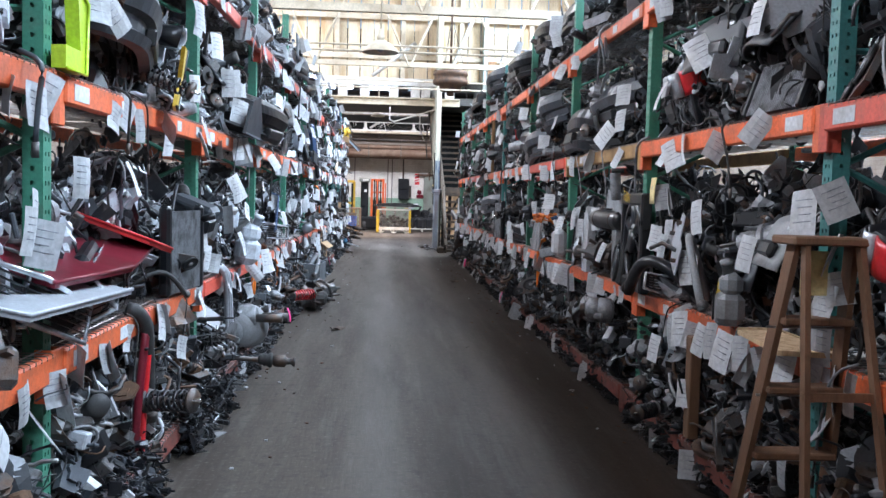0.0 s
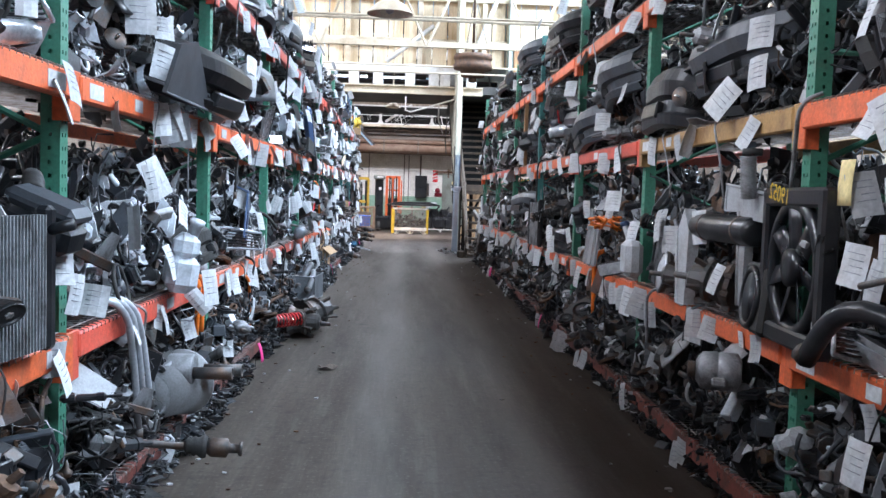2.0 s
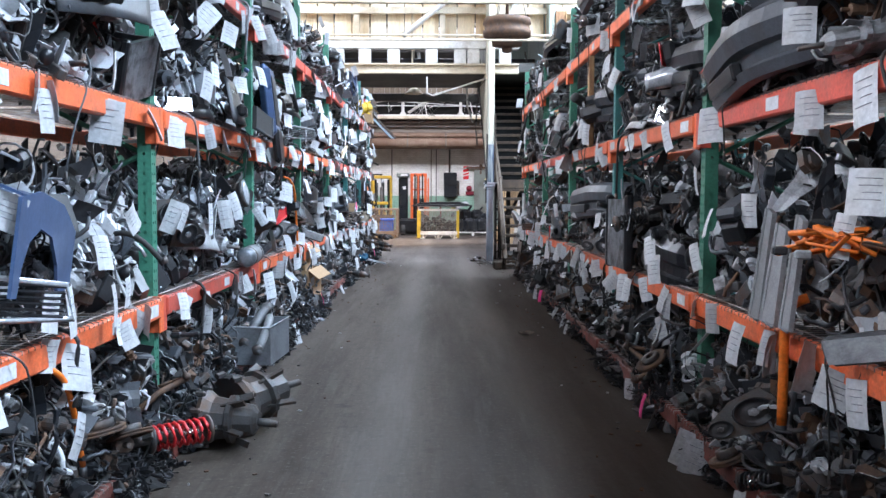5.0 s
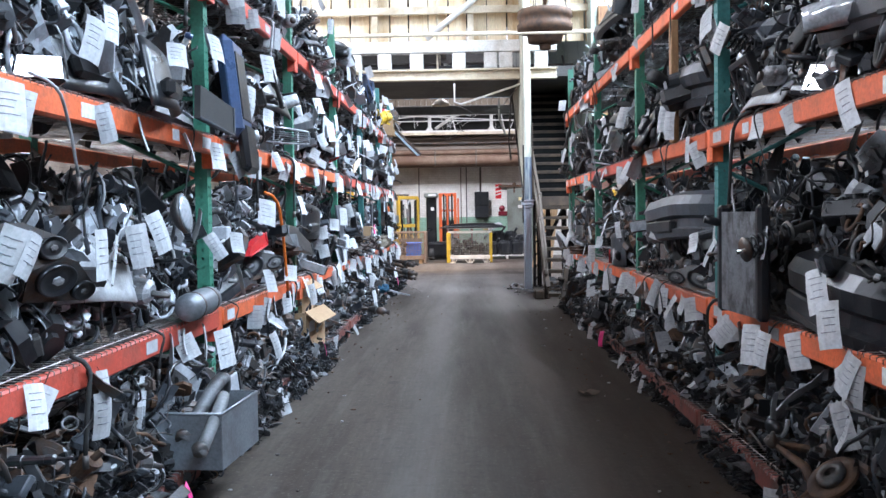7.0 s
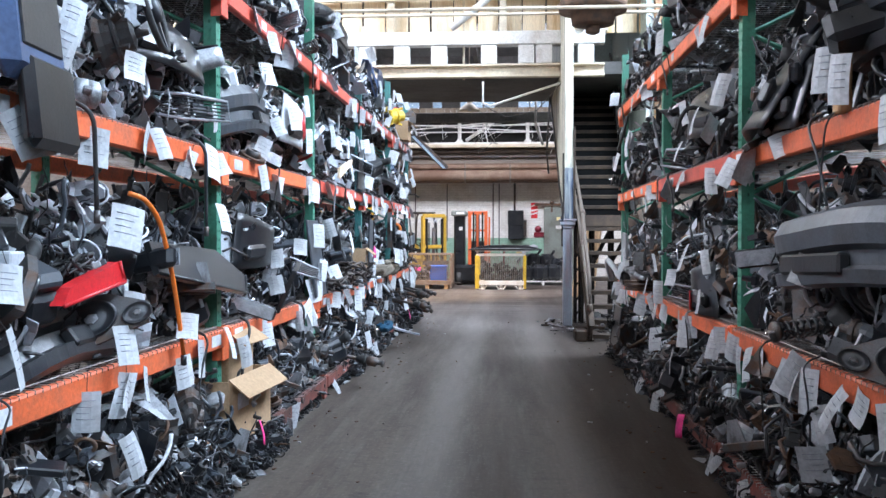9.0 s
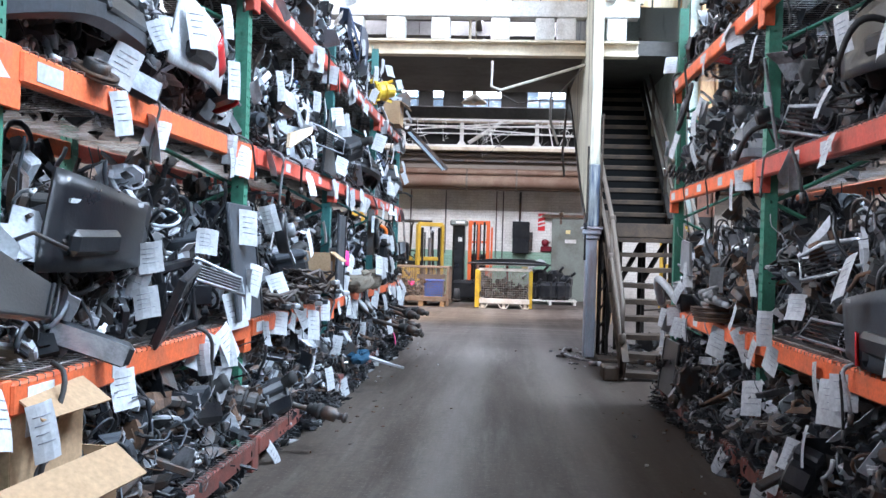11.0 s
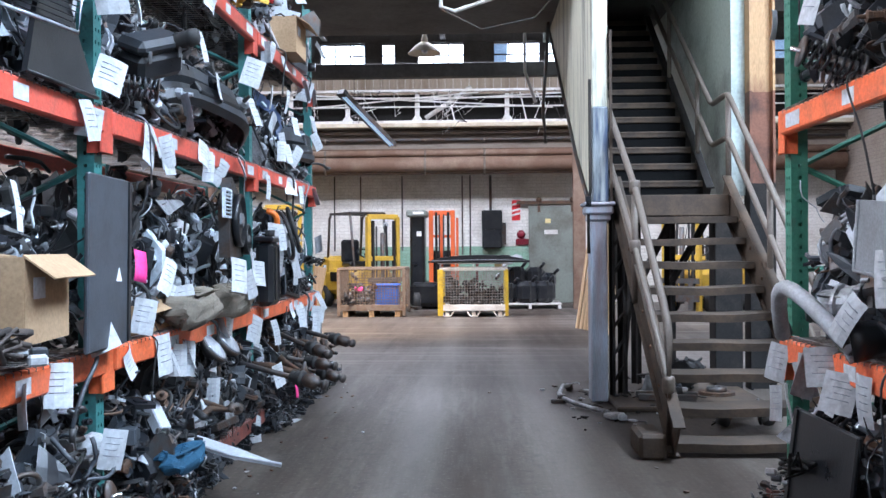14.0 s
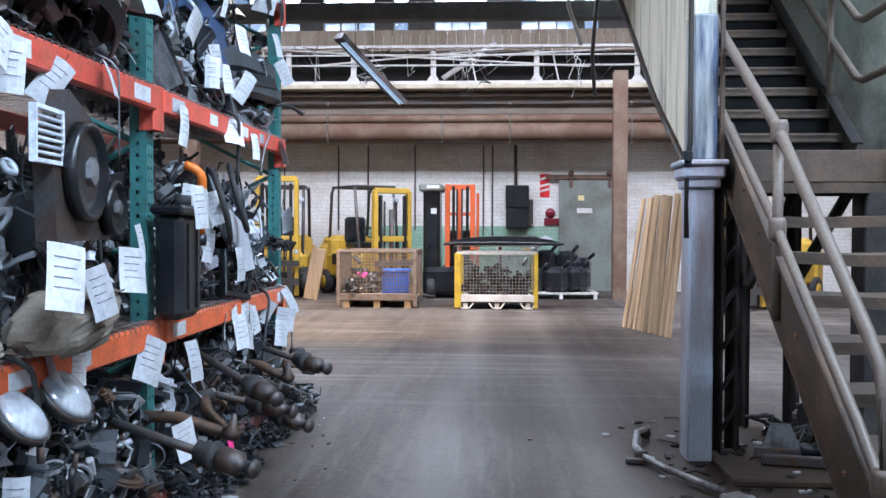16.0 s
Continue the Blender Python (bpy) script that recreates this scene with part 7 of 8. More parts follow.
shaped_panel("black_trim", "trim panel", "long black plastic scuttle panel across the shelf", M_blackpl, [(-0.6, 0.12), (0.5, -0.05), (0.62, 0.05), (0.3, 0.22), (-0.55, 0.28)], 0.03, Matrix.Translation((-0.5, 12.6, S1 + 0.22)) @ pose(0, 0, 0, 0, -25, 0) @ UP)
hanging("orange_cable", "cable", "orange cable hanging across the shelf front", M_orangecab, 0.011, 0.72, 0.5, Matrix.Translation((LX + 0.04, 11.75, S1 + 0.66)))
put(steering_wheel, -0.5, 11.85, S2 + 0.3, 0, 0, 10)
o = thing("moulded_panel", "dark blue moulded panel standing on the shelf", "trim panel", Matrix.Translation((-0.5, 10.85, S2)) @ pose(0, 0, 0, 0, -6, 4))
part("shell", Geo().box((0, 0, 0.3), (0.1, 0.4, 0.6), 0.05), M_blue, o)
part("recess", Geo().box((0.052, 0, 0.3), (0.012, 0.28, 0.4), 0.02), M_blackpl, o)
part("base_trim", Geo().box((0.03, 0.05, -0.06), (0.06, 0.34, 0.3), 0.03), M_blackpl, o)
put(tail_lamp, -0.55, 14.9, S2 + 0.3, 40, 0, 8)
shaped_panel("dark_wing", "trim panel", "dark triangular trim panel standing up", M_blackpl, [(-0.25, 0), (0.3, 0.0), (-0.1, 0.5)], 0.02, Matrix.Translation((-0.54, 17.6, S2)) @ UP)
put(lambda: gearbox(M_yellow), -0.5, 20.25, S3 + 0.05, 0, 0, 20)
put(carton, -0.6, 21.6, S3, 0, 0, 0)
sized(put(tensioner, -0.5, 19.72, S1 + 0.34, 0, 0, 6), 1.2, 1.35, 1.35)
put(steering_wheel, -0.52, 21.6, S1 + 0.35, 0, 0, 14)
hanging("orange_cable", "cable", "orange strap hanging between pulleys", M_orangecab, 0.022, 0.3, 0.06, Matrix.Translation((LX + 0.02, 20.98, S1 + 0.65)))
for i, (y, rz, z) in enumerate(((21.2, -15, 0.2), (21.6, -28, 0.08), (22.0, -34, 0.3), (16.2, -10, 0.05))):
    put(drive_shaft, -0.55 + 0.05 * (i % 3), y, S0 + z, 0, 8 if z > 0.1 else 10, rz)
shaped_panel("silver_plate", "bracket", "pale silver suspension plate on the bottom shelf", M_silver, [(-0.3, 0), (0.1, -0.06), (0.35, 0.02), (0.1, 0.1), (-0.25, 0.16)], 0.015, Matrix.Translation((-0.38, 18.9, S0 + 0.06)) @ pose(0, 0, 0, 0, 15, 0))
# facing the aisle from the shaded rack
o = put(fan_shroud, 2.2, 3.0, S1, 0, 0, 4, -1)
sized(o, 1.1, 1.25, 1.25)
fc = bpy.data.curves.new("marking", "FONT")
fc.body, fc.size, fc.align_x = "19052", 0.075, "CENTER"
fo = new("marking", fc)
dg = bpy.context.evaluated_depsgraph_get()
fm = bpy.data.meshes.new_from_object(fo.evaluated_get(dg))
bpy.data.objects.remove(fo)
fm.materials.append(M_yellow)
lt = part("marking", fm, M_yellow, o, "yellow hand-written number")
lt.matrix_basis = pose(0.034, 0.1, 0.455, 90, 0, 90) @ pose(0, 0, 0, 0, 0, 8)
y = tagged(new("yellow_tag", Geo().sheet(lambda u, v: (0.01 * math.sin(2 * v), 0.1 * (u - 0.5), -0.16 * v), 3, 4, 0.0015).mesh("yellow_tag", M_yellowtag)), "yellow card tag hanging from a fan shroud", "card tag")
y.matrix_basis = Matrix.Translation((2.2, 2.62, S1 + 0.72)) @ RF
shaped_panel("white_bracket", "bracket", "pale grey moulded bracket hanging on the shelf", M_lightpl, [(-0.3, 0.3), (0.3, 0.36), (0.32, 0.2), (0.1, 0.2), (0.06, -0.35), (0.0, -0.35), (-0.02, 0.16), (-0.3, 0.14)], 0.05, Matrix.Translation((2.26, 3.65, S1 + 0.36)) @ RF @ Matrix.Diagonal((0.8, 0.8, 0.8, 1)) @ UP)
shaped_panel("white_bracket", "bracket", "pale grey moulded duct standing on the shelf", M_lightpl, [(-0.06, 0.0), (0.06, 0.0), (0.1, 0.4), (0.0, 0.52), (-0.09, 0.4)], 0.06, Matrix.Translation((2.22, 4.4, S1)) @ RF @ UP)
sized(put(lambda: bumper_cover(M_blackpl, "big glossy black bumper cover on the shelf"), 2.22, 5.1, S2, 0, -10, 0, -1), 0.9, 0.62, 1.25)
hanging("orange_cable", "cable", "orange hook hanging from the shelf", M_orangecab, 0.02, 0.5, 0.1, Matrix.Translation((RX - 0.02, 6.75, S1 + 0.12)) @ RF)
put(lambda: wiring(M_orangecab), 2.2, 6.45, S1 + 0.3, 0, 0, 10, -1)
sized(put(lambda: gearbox(M_steel), 2.24, 4.55, S1 + 0.02, 0, 0, 10, -1), 0.8, 0.8, 0.8)
put(washer_tank, 2.18, 5.45, S1 + 0.05, 0, 0, 0, -1)
sized(put(lambda: trim_panel(M_blackpl, "domed black wheel arch liner on the shelf"), 2.2, 12.6, S2, 0, -25, 10, -1), 1.2, 1.0, 1.7)
thing("wooden_strut", "yellow wooden strut wedged between shelves", "strut", geo=Geo().box((2.25, 11.55, (S2 + BEAM_Z[3]) / 2 - 0.05), (0.05, 0.07, BEAM_Z[3] - S2 - 0.06), 0.006), mats=M_rustcol)
thing("wooden_strut", "tan wooden strut standing on the bottom shelf", "strut", geo=Geo().box((2.22, 1.85, (S0 + BEAM_Z[1]) / 2 - 0.03), (0.06, 0.08, BEAM_Z[1] - S0 - 0.06), 0.006), mats=M_oldwood)
sized(put(radiator, 2.16, 9.75, S1, 0, 0, -4, -1), 1.0, 0.9, 1.1)
put(lambda: hose(M_lightpl, "pale metal exhaust manifold pipe", 0.03, 0.2), 2.16, 17.8, S1, 0, 0, 10, -1)
for k in range(3):
    put(brake_disc, 2.24, 16.5 + 0.05 * k, S1 + 0.03 * k, 0, 0, 0, -1)
put(lambda: flat_panel(M_blackpl, "black flat panel leaning on the bottom shelf", 0.55, 0.42), 2.14, 17.7, S0, 0, 0, 0, -1)
put(steering_wheel, 2.22, 17.65, S2 + 0.4, 0, 0, 5, -1)


def dented(fn, amount, seed):
    """The surface fn pushed in and out by noise, for crumpled and slumped things."""
    def out(u, v):
        p = Vector(fn(u, v))
        return p + Vector((1, 1, 0.5)) * amount * (noise.noise(p * 9 + Vector((seed, 0, 0))) + 0.5 * noise.noise(p * 24 + Vector((0, seed, 0))))
    return out


def reservoir(mat, words):
    r = thing("reservoir", words, "fluid bottle")
    g = Geo().box((0, 0, 0.11), (0.16, 0.3, 0.2), 0.045).box((0.0, -0.06, 0.25), (0.13, 0.17, 0.14), 0.04).box((0.01, 0.12, 0.03), (0.12, 0.18, 0.07), 0.02)
    part("tank", g, mat, r)
    part("neck", Geo().lathe([(0.03, 0), (0.032, 0.06), (0.04, 0.062), (0.04, 0.085), (0.01, 0.09)], 14, pose(0.02, -0.08, 0.31, 15, 10, 0)), mat, r)
    part("bracket", Geo().box((0.085, 0.05, 0.12), (0.012, 0.06, 0.18), 0.004).cyl((0.09, 0.05, 0.18), (0.105, 0.05, 0.18), 0.012), M_blackpl, r)
    return r


def bucket():
    r = thing("bin", "grey plastic bin lying on its side among oily parts", "bin")
    m = pose(0, -0.2, 0.17, -90, 0, 12)
    part("shell", Geo().lathe([(0.12, 0.0), (0.165, 0.36), (0.178, 0.365), (0.178, 0.38), (0.158, 0.38), (0.112, 0.01)], 28, m, True), M_lightgrey, r)
    part("bottom", Geo().lathe([(0.01, 0.004), (0.118, 0.004), (0.118, 0.012), (0.01, 0.012)], 28, m), M_lightgrey, r)
    return r


def speaker():
    r = thing("speaker", "black subwoofer box with round cone", "speaker")
    part("cabinet", Geo().box((-0.1, 0, 0.15), (0.2, 0.36, 0.3), 0.02), M_rubber, r)
    part("surround", Geo().ring(0.125, 0.016, 28, 8, pose(0.004, 0, 0.15, 0, 90, 0)), M_blackpl, r)
    part("cone", Geo().lathe([(0.12, 0.004), (0.07, -0.02), (0.04, -0.024), (0.03, -0.004), (0.005, 0.0)], 24, pose(0.006, 0, 0.15, 0, 90, 0)), M_greypl, r)
    return r


def canister(mat, length, rad, words):
    r = thing("canister", words, "canister")
    part("body", Geo().lathe([(rad * 0.5, 0), (rad * 0.92, 0.01), (rad, 0.03), (rad, length - 0.03), (rad * 0.92, length - 0.01), (rad * 0.5, length)], 20, pose(0, -length / 2, rad, -90, 0, 0)), mat, r)
    for y in (-0.3, 0.3):
        part("band", Geo().lathe([(rad * 1.0, -0.012), (rad * 1.04, -0.01), (rad * 1.04, 0.01), (rad, 0.012)], 20, pose(0, y * length, rad, -90, 0, 0)), M_steel, r)
    part("outlet", Geo().cyl((0, length / 2, rad), (0, length / 2 + 0.07, rad), rad * 0.35), M_steel, r)
    return r


def flex_duct(mat, words):
    r = thing("flexible_duct", words, "duct")
    prof = []
    for k in range(14):
        prof += [(0.032, k * 0.014), (0.04, k * 0.014 + 0.007)]
    part("bellows", Geo().lathe(prof, 14, pose(0, 0, 0, 8, 6, 0)), mat, r)
    part("collar", Geo().cyl((0, -0.02, 0.19), (0, -0.02, 0.22), 0.045), M_rubber, r)
    return r


def lamp_bowl(rad, words):
    r = thing("lamp_bowl", words, "lamp", group="round lamps")
    m = pose(0, 0, rad + 0.01, 0, 80, 0)
    part("bowl", Geo().lathe([(rad * 0.25, -rad * 0.7), (rad * 0.7, -rad * 0.45), (rad * 0.97, -0.02), (rad, 0.0), (rad * 0.95, 0.0), (rad * 0.65, -rad * 0.38), (rad * 0.2, -rad * 0.6)], 24, m, True), M_steel, r)
    part("lens", Geo().lathe([(0.005, rad * 0.22), (rad * 0.4, rad * 0.18), (rad * 0.75, rad * 0.09), (rad * 0.96, 0.002)], 24, m), M_lens, r, "domed clear lens")
    return r


def blower():
    r = thing("blower", "round black heater blower with louvred face", "blower")
    m = pose(0, 0, 0.14, 0, 82, 0)
    part("drum", Geo().lathe([(0.1, -0.06), (0.135, -0.05), (0.14, 0.0), (0.13, 0.012), (0.1, 0.014)], 24, m), M_blackpl, r)
    for k in range(18):
        part("fin", Geo().add(*plate(0.008, 0.004, 0.05), m @ pose(0.09 * math.cos(k * 0.349), 0.09 * math.sin(k * 0.349), 0.012, 0, 0, math.degrees(k * 0.349)) @ pose(0, 0, 0, 0, 90, 0)), M_lightgrey, r)
    part("motor", Geo().lathe([(0.045, 0.0), (0.045, 0.05), (0.03, 0.06), (0.005, 0.062)], 16, m), M_alu, r)
    return r


def bag(mat, words):
    r = thing("bag", words, "bag")
    def body(u, v):
        w = math.sin(math.pi * v) ** 0.5
        return (0.12 * math.copysign(abs(math.cos(6.283 * u)) ** 0.7, math.cos(6.283 * u)) * w, 0.2 * math.copysign(abs(math.sin(6.283 * u)) ** 0.7, math.sin(6.283 * u)) * w, 0.085 - 0.085 * math.cos(math.pi * v) + 0.03 * v * math.sin(12.566 * u))

    part("sack", Geo().sheet(dented(body, 0.05, len(words)), 30, 14, 0.004, None, False), mat, r)
    part("fold", Geo().sheet(dented(lambda u, v: (0.02 + 0.08 * v, 0.26 * (u - 0.5), 0.15 + 0.02 * v), 0.05, 3), 12, 4, 0.004, None, False), mat, r)
    return r


def tray():
    r = thing("metal_tray", "grey sheet metal tray with turned-up sides", "tray")
    g = Geo().box((0, 0, 0.004), (0.36, 0.55, 0.006))
    for c, q in (((0.18, 0, 0.13), (0.006, 0.55, 0.26)), ((-0.18, 0, 0.13), (0.006, 0.55, 0.26)), ((0, 0.275, 0.13), (0.36, 0.006, 0.26)), ((0, -0.275, 0.13), (0.36, 0.006, 0.26))):
        g.box(c, q)
    part("pan", g, M_zinc, r)
    part("rim", Geo().tube([(0.18, -0.275, 0.262), (0.18, 0.275, 0.262), (-0.18, 0.275, 0.262), (-0.18, -0.275, 0.262), (0.18, -0.275, 0.262)], 0.008, 5), M_zinc, r)
    return r


def slatted_card():
    r = thing("slatted_vent", "white slatted plastic vent hanging on parts", "vent")
    part("frame", Geo().box((0, 0, 0.005), (0.02, 0.2, 0.012)).box((0, 0, 0.155), (0.02, 0.2, 0.012)).box((0, -0.1, 0.08), (0.02, 0.012, 0.16)).box((0, 0.1, 0.08), (0.02, 0.012, 0.16)), M_foil, r)
    for k in range(6):
        part("slat", Geo().box((0.002, 0, 0.028 + 0.02 * k), (0.016, 0.19, 0.009), 0.002), M_foil, r)
    return r


def pipe_bundle():
    r = thing("pipe_bundle", "bundle of pale bent pipes lying on the shelf", "pipe")
    for k in range(6):
        part("pipe", Geo().tube([(0.03 * k - 0.05, -0.28 + 0.03 * k, 0.03 + 0.012 * k), (0.05 - 0.01 * k, -0.05, 0.05 + 0.014 * k), (0.03 * k - 0.08, 0.15, 0.04 + 0.012 * (k % 3)), (0.02, 0.28 - 0.02 * k, 0.03)], 0.02, 8), M_lightgrey if k % 2 else M_lightpl, r)
    return r


M_lightgrey = material("mid_grey_plastic", (0.26, 0.27, 0.28), 0.5, 0, (0.14, 0.13, 0.12), 5, 0.6, 0.2, 90, 0.2)
M_zinc = material("zinc_sheet", (0.3, 0.33, 0.36), 0.4, 0.6, (0.17, 0.17, 0.17), 4, 0.6, 0.15, 70, 0.1)
M_olive = material("brown_sacking", (0.2, 0.17, 0.13), 0.9, 0, (0.1, 0.085, 0.065), 7, 0.6, 0.3, 90, 0.1)
put(lambda: bumper_cover(M_blackpl, "large black plastic bumper cover jutting over the shelf edge"), -0.46, 4.85, S2, 0, 20, -6)
shaped_panel("wing_panel", "body panel", "slate grey triangular undertray panel on the shelf", M_greypl, [(-0.5, 0.0), (0.45, 0.0), (0.3, 0.08), (-0.1, 0.3), (-0.4, 0.24)], 0.02, Matrix.Translation((-0.44, 4.25, S2)) @ pose(0, 0, 0, 0, 10, 0) @ UP)
put(lambda: reservoir(M_foil, "frosted white plastic reservoir standing on the shelf"), -0.5, 4.28, S1, 0, 8, 20)
put(bucket, -0.5, 4.25, S0, 0, 0, -25)
put(lambda: flat_panel(M_zinc, "grey sheet metal standing behind the bin", 0.4, 0.4), -0.72, 4.7, S0, 0, 0, -20)
sized(put(lambda: bumper_cover(M_rubber, "folded black bumper cover lying on the shelf"), -0.5, 5.0, S1 + 0.1, 0, -25, 8), 0.9, 0.5, 0.8)
put(speaker, 2.18, 3.42, S1, 0, -6, 8, -1)
put(lambda: canister(M_blackpl, 0.8, 0.07, "long black cylindrical canister lying on other parts"), 2.26, 3.95, S1 + 0.36, 0, 0, 0, -1)
sized(put(lambda: gearbox(M_steel), 2.24, 4.0, S1 + 0.02, 0, 0, 30, -1), 1.0, 1.1, 1.0)
put(lambda: flex_duct(M_alu, "ribbed silver flexible duct standing on parts"), 2.2, 3.52, S1 + 0.58, 0, 0, 0, -1)
put(lambda: lamp_bowl(0.13, "round clear driving lamp in a dark bowl"), 2.2, 4.8, S1, 0, 0, 6, -1)
for y, z in ((4.55, 0.34), (3.75, 0.42)):
    sized(put(lambda: trim_panel(M_lightgrey, "pale grey torn trim piece on dark parts"), 2.16, y, S0 + z, 10, -35, 14, -1), 0.6, 0.55, 0.6)
sized(put(alternator, 2.13, 3.58, S0 + 0.36, 0, 0, 20, -1), 1.3, 1.3, 1.3)
sized(put(lambda: trim_panel(M_blackpl, "curved black wheel arch liner on the shelf"), -0.5, 9.5, S2, 0, 0, 10), 1.3, 0.8, 0.9)
shaped_panel("undertray", "trim panel", "dark slotted undertray panel hanging off the shelf edge", M_rubber, [(-0.32, 0.0), (0.3, -0.03), (0.3, 0.12), (-0.3, 0.16)], 0.03, Matrix.Translation((-0.44, 10.1, S2 + 0.01)) @ UP, M_greypl)
put(lambda: lamp_bowl(0.1, "round fog lamp with clear lens"), -0.5, 9.75, S1 + 0.42, 0, 0, 0)
put(lambda: canister(M_zinc, 0.5, 0.07, "silver receiver tank lying along the shelf edge"), -0.52, 10.0, S1, 0, 0, 4)
put(tray, -0.46, 9.85, S0, 0, 0, -4)
put(lambda: hose(M_lightgrey, "grey bent exhaust elbow in a metal tray", 0.03, 0.2), -0.4, 9.7, S0 + 0.08, 0, 0, 30)
sized(put(lambda: gearbox(M_steel), -0.22, 8.65, 0.0, 0, 0, 35), 1.5, 1.7, 1.35)
sized(put(lambda: gearbox(M_steel), -0.3, 8.2, 0.0, 0, 10, -20), 1.2, 1.2, 1.2)
for y, w, h in ((7.05, 0.05, 0.46), (6.9, 0.07, 0.4), (6.72, 0.04, 0.44)):
    shaped_panel("hanging_strip", "trim strip", "pale grey plastic strip standing against parts", M_lightgrey, [(-w, 0), (w, 0), (0.7 * w, h), (-0.6 * w, h * 0.96)], 0.02, Matrix.Translation((2.2, y, S1 + 0.02)) @ RF @ pose(0, 0, 0, 6 * w * 10, -6, 0) @ UP)
put(blower, -0.48, 16.0, S1 + 0.36, 0, 0, 10)
for k, (y, z) in enumerate(((15.75, 0.02), (16.2, 0.05), (16.55, 0.0), (16.95, 0.05), (16.4, 0.14))):
    put(lambda: wiring(M_cable), -0.47 + 0.02 * (k % 2), y, S1 + z, 0, 0, 25 * k - 40)
sized(put(lambda: air_box(), -0.58, 16.5, S1 + 0.2, 0, -12, 30), 1.0, 1.0, 0.8)
sized(put(lambda: bag(material("blue_cloth", (0.012, 0.07, 0.13), 0.85, 0, (0.01, 0.04, 0.07), 8, 0.5, 0.3), "crumpled blue cloth among parts"), -0.4, 18.45, S0 + 0.06), 0.7, 0.8, 0.6)
shaped_panel("cream_strip", "trim strip", "cream plastic trim strip leaning across the shelf", M_board, [(-0.3, -0.05), (0.3, 0.12), (0.32, 0.16), (-0.28, 0.04)], 0.02, Matrix.Translation((-0.48, 16.3, S2 + 0.08)) @ UP)
put(lambda: lens_cluster(), -0.5, 16.1, S2 + 0.25, 0, -15, 0)
put(pipe_bundle, 2.18, 16.3, S1 + 0.1, 0, 0, 8, -1)
shaped_panel("grey_panel", "trim panel", "pale grey trim panel hanging from the shelf above", M_lightgrey, [(-0.16, 0.0), (0.16, 0.03), (0.12, 0.26), (-0.12, 0.24)], 0.02, Matrix.Translation((2.2, 17.3, 1.14)) @ RF @ UP)
put(slatted_card, -0.44, 19.4, 1.43, 0, 0, 6)
put(lambda: bag(M_olive, "slumped brown sacking bag on the shelf"), -0.48, 19.6, S1)
put(lambda: bag(M_olive, "brown paper bag slumped on the shelf"), -0.5, 18.9, S1)
o = thing("black_tank", "tall black plastic tank standing at the shelf edge", "tank", Matrix.Translation((-0.5, 20.63, S1)))
part("shell", Geo().box((0, 0, 0.22), (0.12, 0.26, 0.44), 0.03).box((0, 0, 0.455), (0.14, 0.29, 0.04), 0.012), M_blackpl, o)
part("cap", Geo().cyl((0, 0.06, 0.47), (0, 0.06, 0.52), 0.035, n=14), M_rubber, o)
part("rib", Geo().box((0.062, -0.05, 0.22), (0.012, 0.02, 0.36)).box((0.062, 0.06, 0.22), (0.012, 0.02, 0.36)), M_blackpl, o)
put(steering_wheel, -0.5, 21.2, S1 + 0.3, 0, 0, 24)
for y, r0 in ((19.4, 0.1), (19.68, 0.115)):
    put(lambda: lamp_bowl(r0, "dusty round chrome lamp lying on its back"), -0.46, y, S0 + 0.42, 0, -30, 0)
for k, (y, z) in enumerate(((20.1, 0.25), (20.6, 0.2), (21.0, 0.35), (21.9, 0.22))):
    put(control_arm if k % 2 else drive_shaft, -0.42, y, S0 + z, 0, 10, -20 - 12 * k)
sized(put(lambda: trim_panel(M_lightgrey, "pale grey door trim piece on the shelf"), 2.2, 1.0, S1 + 0.3, 0, -20, 12, -1), 0.8, 0.7, 0.8)
put(lambda: hose(M_lightgrey, "pale bent coolant pipe standing on the shelf", 0.02, 0.34), 2.19, 1.7, S1 + 0.04, 0, 0, 40, -1)
put(pressed_plate, 2.19, 2.2, S1 + 0.22, 12, -10, 10, -1)
sized(put(lambda: reservoir(M_lightgrey, "grey plastic reservoir with a black bracket"), 2.2, 1.35, S1, 0, 0, 15, -1), 0.8, 0.7, 0.8)
put(lambda: hose(M_blackpl, "black curved wheel arch strip on the shelf", 0.035, 0.2), 2.17, 2.3, S1, 0, 0, -20, -1)
shaped_panel("wood_board", "board", "pale plywood offcut lying on the shelf edge", M_plank, [(-0.3, -0.1), (0.3, -0.08), (0.28, 0.1), (-0.26, 0.12)], 0.02, Matrix.Translation((2.2, 0.75, S1 + 0.02)) @ pose(0, 0, 0, 0, 0, 86))
for yy, z, rz, k in ((0.7, 0.86, 6, 1), (1.15, 0.85, -8, 0), (1.32, 0.84, 10, 3), (1.5, 0.86, -4, 2), (1.62, 0.83, 12, 0), (2.0, 0.85, -10, 3), (1.1, 1.3, 8, 0), (1.8, 1.45, -14, 2), (2.5, 1.3, 6, 1), (0.6, 1.5, -6, 3), (2.4, 0.66, 4, 0), (1.9, 0.5, -8, 1), (5.5, 0.84, 5, 3), (5.7, 0.83, -9, 0), (7.2, 0.84, 8, 2), (9.7, 0.83, -5, 3), (9.5, 0.82, 7, 0)):
    t = tagged(new("paper_tag", TAGS[k][0]), "white printed paper tag hanging over the shelf edge", "paper tag", "paper tags")
    t.matrix_basis = Matrix.Translation((2.19, yy, z)) @ RF @ pose(0, 0, 0, rz, -8, -16)
    for q in TAGS[k][1]:
        part("print", q, M_ink, t)
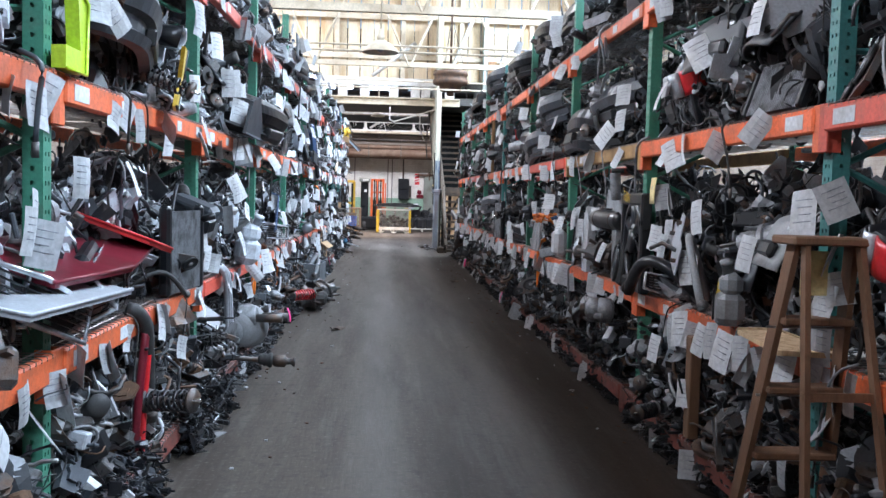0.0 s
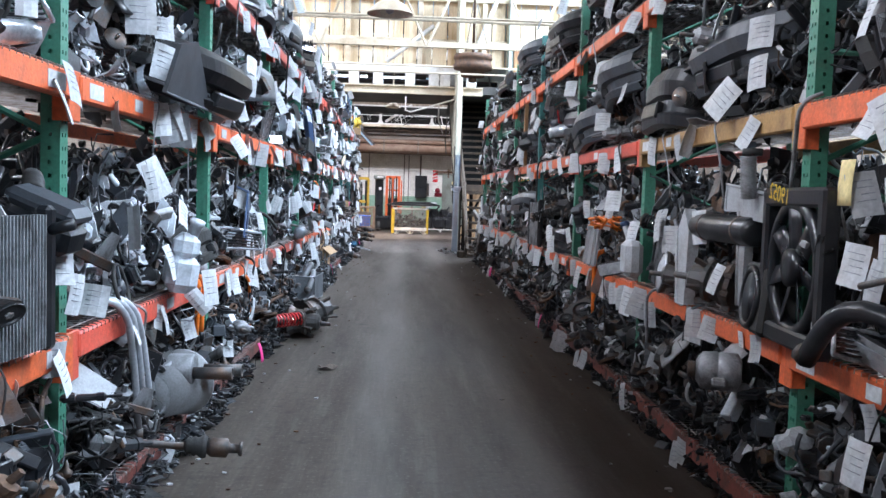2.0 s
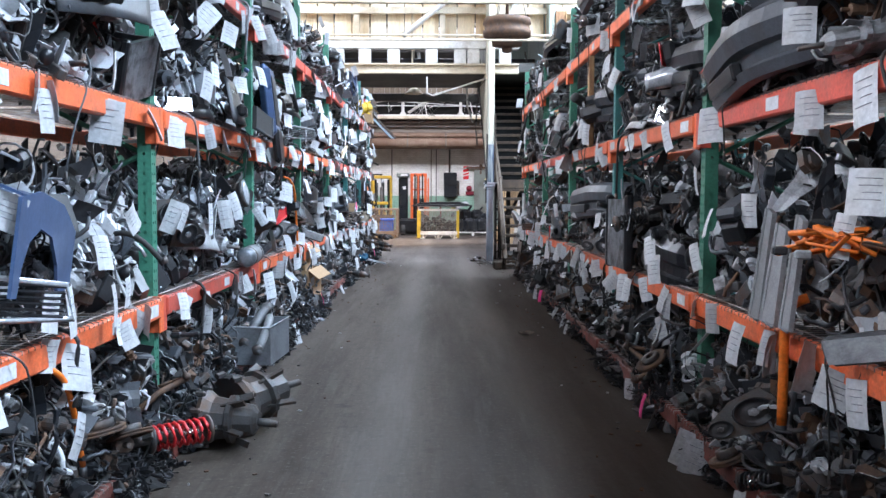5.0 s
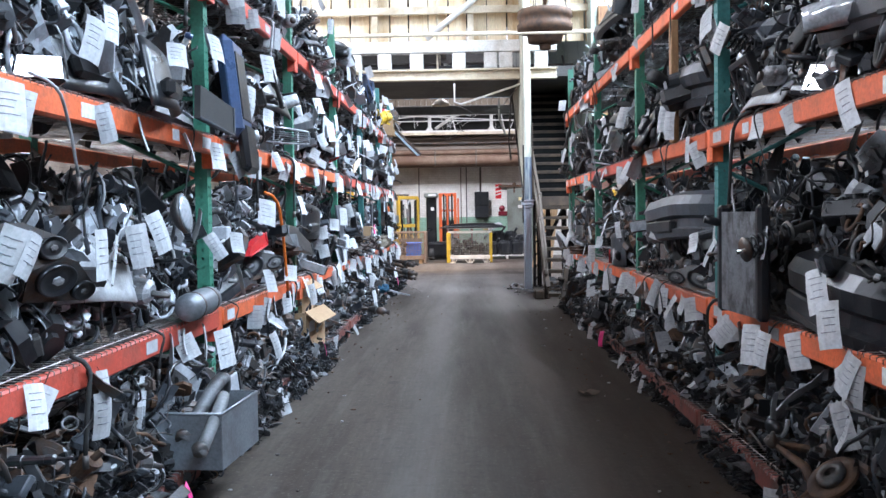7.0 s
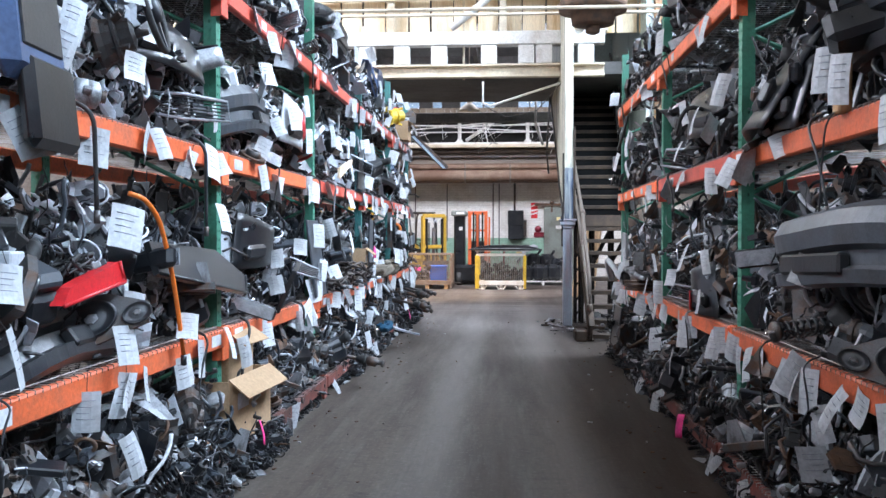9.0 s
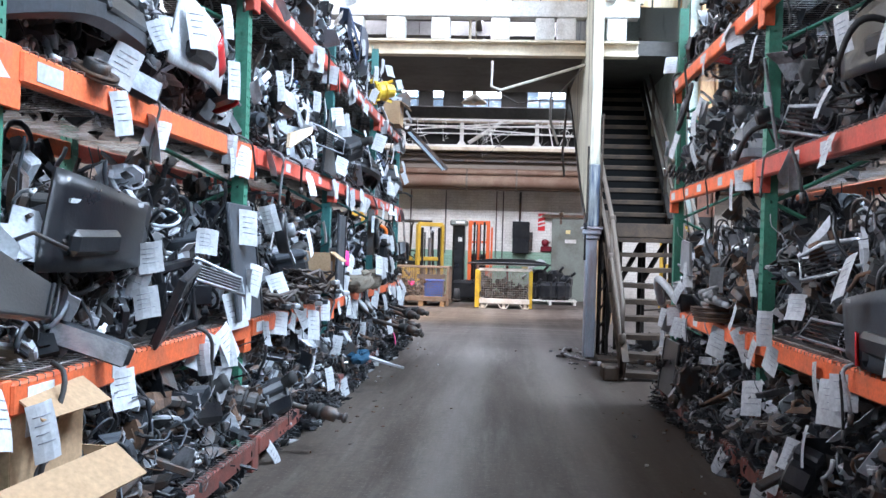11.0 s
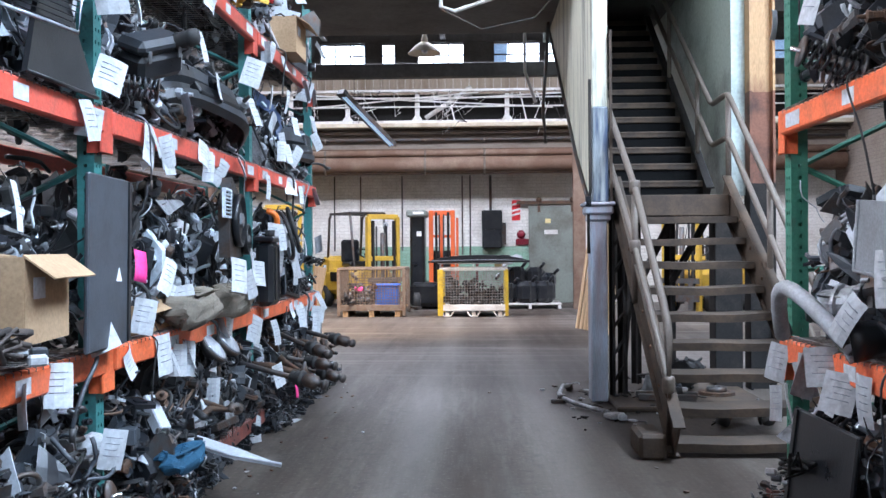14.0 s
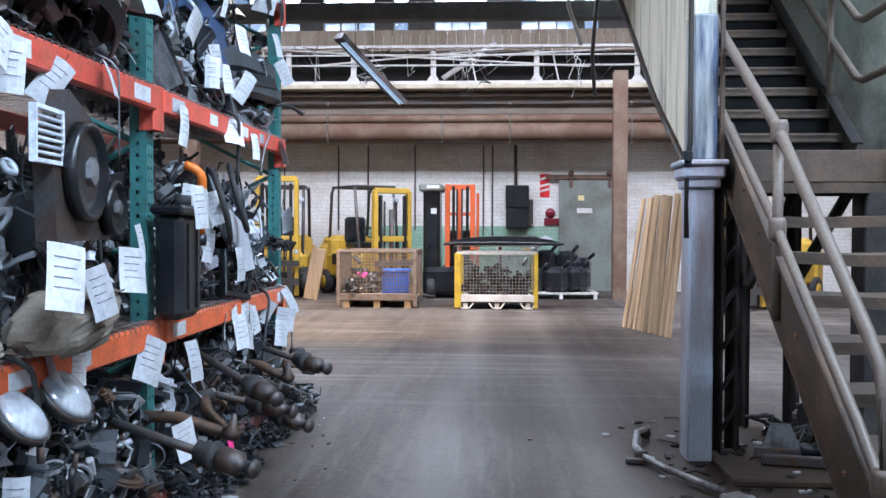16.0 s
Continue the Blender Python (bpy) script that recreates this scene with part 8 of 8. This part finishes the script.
t = tagged(new("yellow_tag", Geo().sheet(lambda u, v: (0.008 * math.sin(2 * v), 0.06 * (u - 0.5) * (1 - 0.5 * v), -0.15 * v), 3, 4, 0.0015, None, False).mesh("yellow_tag", M_yellow)), "bright yellow tag on the shelf edge", "card tag")
t.matrix_basis = Matrix.Translation((2.18, 1.4, S1 + 0.2)) @ RF @ pose(0, 0, 0, 10, 0, -10)
for yy, z, rz, k in ((19.36, 1.2, -10, 3), (19.52, 1.13, 14, 0), (19.83, 1.18, -6, 1), (20.6, 1.42, 4, 2), (21.05, 0.84, 5, 0), (21.25, 0.78, -12, 4), (20.3, 0.5, 10, 1), (16.35, 0.86, -8, 3), (16.9, 0.42, 6, 0), (4.4, 0.98, 0, 3), (9.85, 0.82, 4, 3)):
    t = tagged(new("paper_tag", TAGS[k][0]), "white printed paper tag wired to a car part", "paper tag", "paper tags")
    t.matrix_basis = Matrix.Translation((-0.37 if z < 1.3 else -0.42, yy, z)) @ pose(0, 0, 0, rz, -8, -20)
    for q in TAGS[k][1]:
        part("print", q, M_ink, t)
random.seed(71)
PINKS = ((-0.36, 6.1, 0.3, 1), (-0.42, 13.2, 0.3, 1), (-0.36, 9.2, 0.24, 1), (2.05, 13.55, 0.3, -1), (-0.5, 18.25, 1.25, 1), (-0.4, 21.0, 0.3, 1), (2.06, 8.4, 0.26, -1))
for x, yy, z, sd in PINKS:
    t = tagged(new("pink_tag", Geo().sheet(lambda u, v: (0.012 * math.sin(2.5 * v), 0.07 * (u - 0.5), -0.14 * v), 3, 4, 0.002).mesh("pink_tag", M_pink)), "bright pink tag hanging from a car part", "pink tag", "pink tags")
    t.matrix_basis = Matrix.Translation((x, yy, z)) @ (LF if sd > 0 else RF) @ pose(0, 0, 0, random.uniform(-15, 15), -10, random.uniform(-30, 10))

# loose parts left under the stairs
put(lambda: shock_absorber(M_lightpl), 2.95, 20.75, 0.02, 0, 0, 60)
put(lambda: gearbox(M_rubber), 2.75, 22.2, 0.045, 0, 0, 30)
put(bracket_part, 2.45, 21.7, 0.042, 0, 0, 80)
put(control_arm, 2.8, 21.0, 0.01, 0, 0, 20)
put(brake_disc, 2.9, 21.9, 0.042, 0, 0, 0)
put(wiring, 2.5, 22.1, 0.042, 0, 0, 10)
# grit, paper scraps and small debris along the foot of the racks
rnd = random.Random(123)
g = Geo()
for i in range(240):
    y = rnd.uniform(-2, 23)
    x = rnd.choice((LX + 0.2 + abs(rnd.gauss(0, 0.28)), RX - 0.2 - abs(rnd.gauss(0, 0.25)))) if rnd.random() < 0.97 else rnd.uniform(-0.3, 2)
    g.slot = rnd.choice((0, 0, 0, 1, 1, 2))
    w = rnd.uniform(0.004, 0.02)
    g.prism([(w * (0.6 + 0.5 * rnd.random()) * math.cos(k * 1.26), w * (0.6 + 0.5 * rnd.random()) * math.sin(k * 1.26)) for k in range(5)], rnd.uniform(0.003, 0.01), pose(x, y, 0.006, rnd.uniform(-8, 8), rnd.uniform(-8, 8), rnd.uniform(0, 90)))
thing("floor_debris", "small dark debris scattered along the floor", "debris", kind="stuff", geo=g, mats=[M_rust, M_steel, M_lightpl])
for x, y, rz in ((0.1, 6.7, 20), (1.75, 12.2, 10)):
    thing("paper_scrap", "crumpled grey paper scrap lying on the floor", "paper scrap", pose(x, y, 0.004, 0, 0, rz), geo=Geo().sheet(lambda u, v: (0.14 * (u - 0.5), 0.1 * (v - 0.5), 0.014 * math.sin(7 * u + 3 * v) + 0.016), 7, 5, 0.0012, None, False), mats=M_girder)
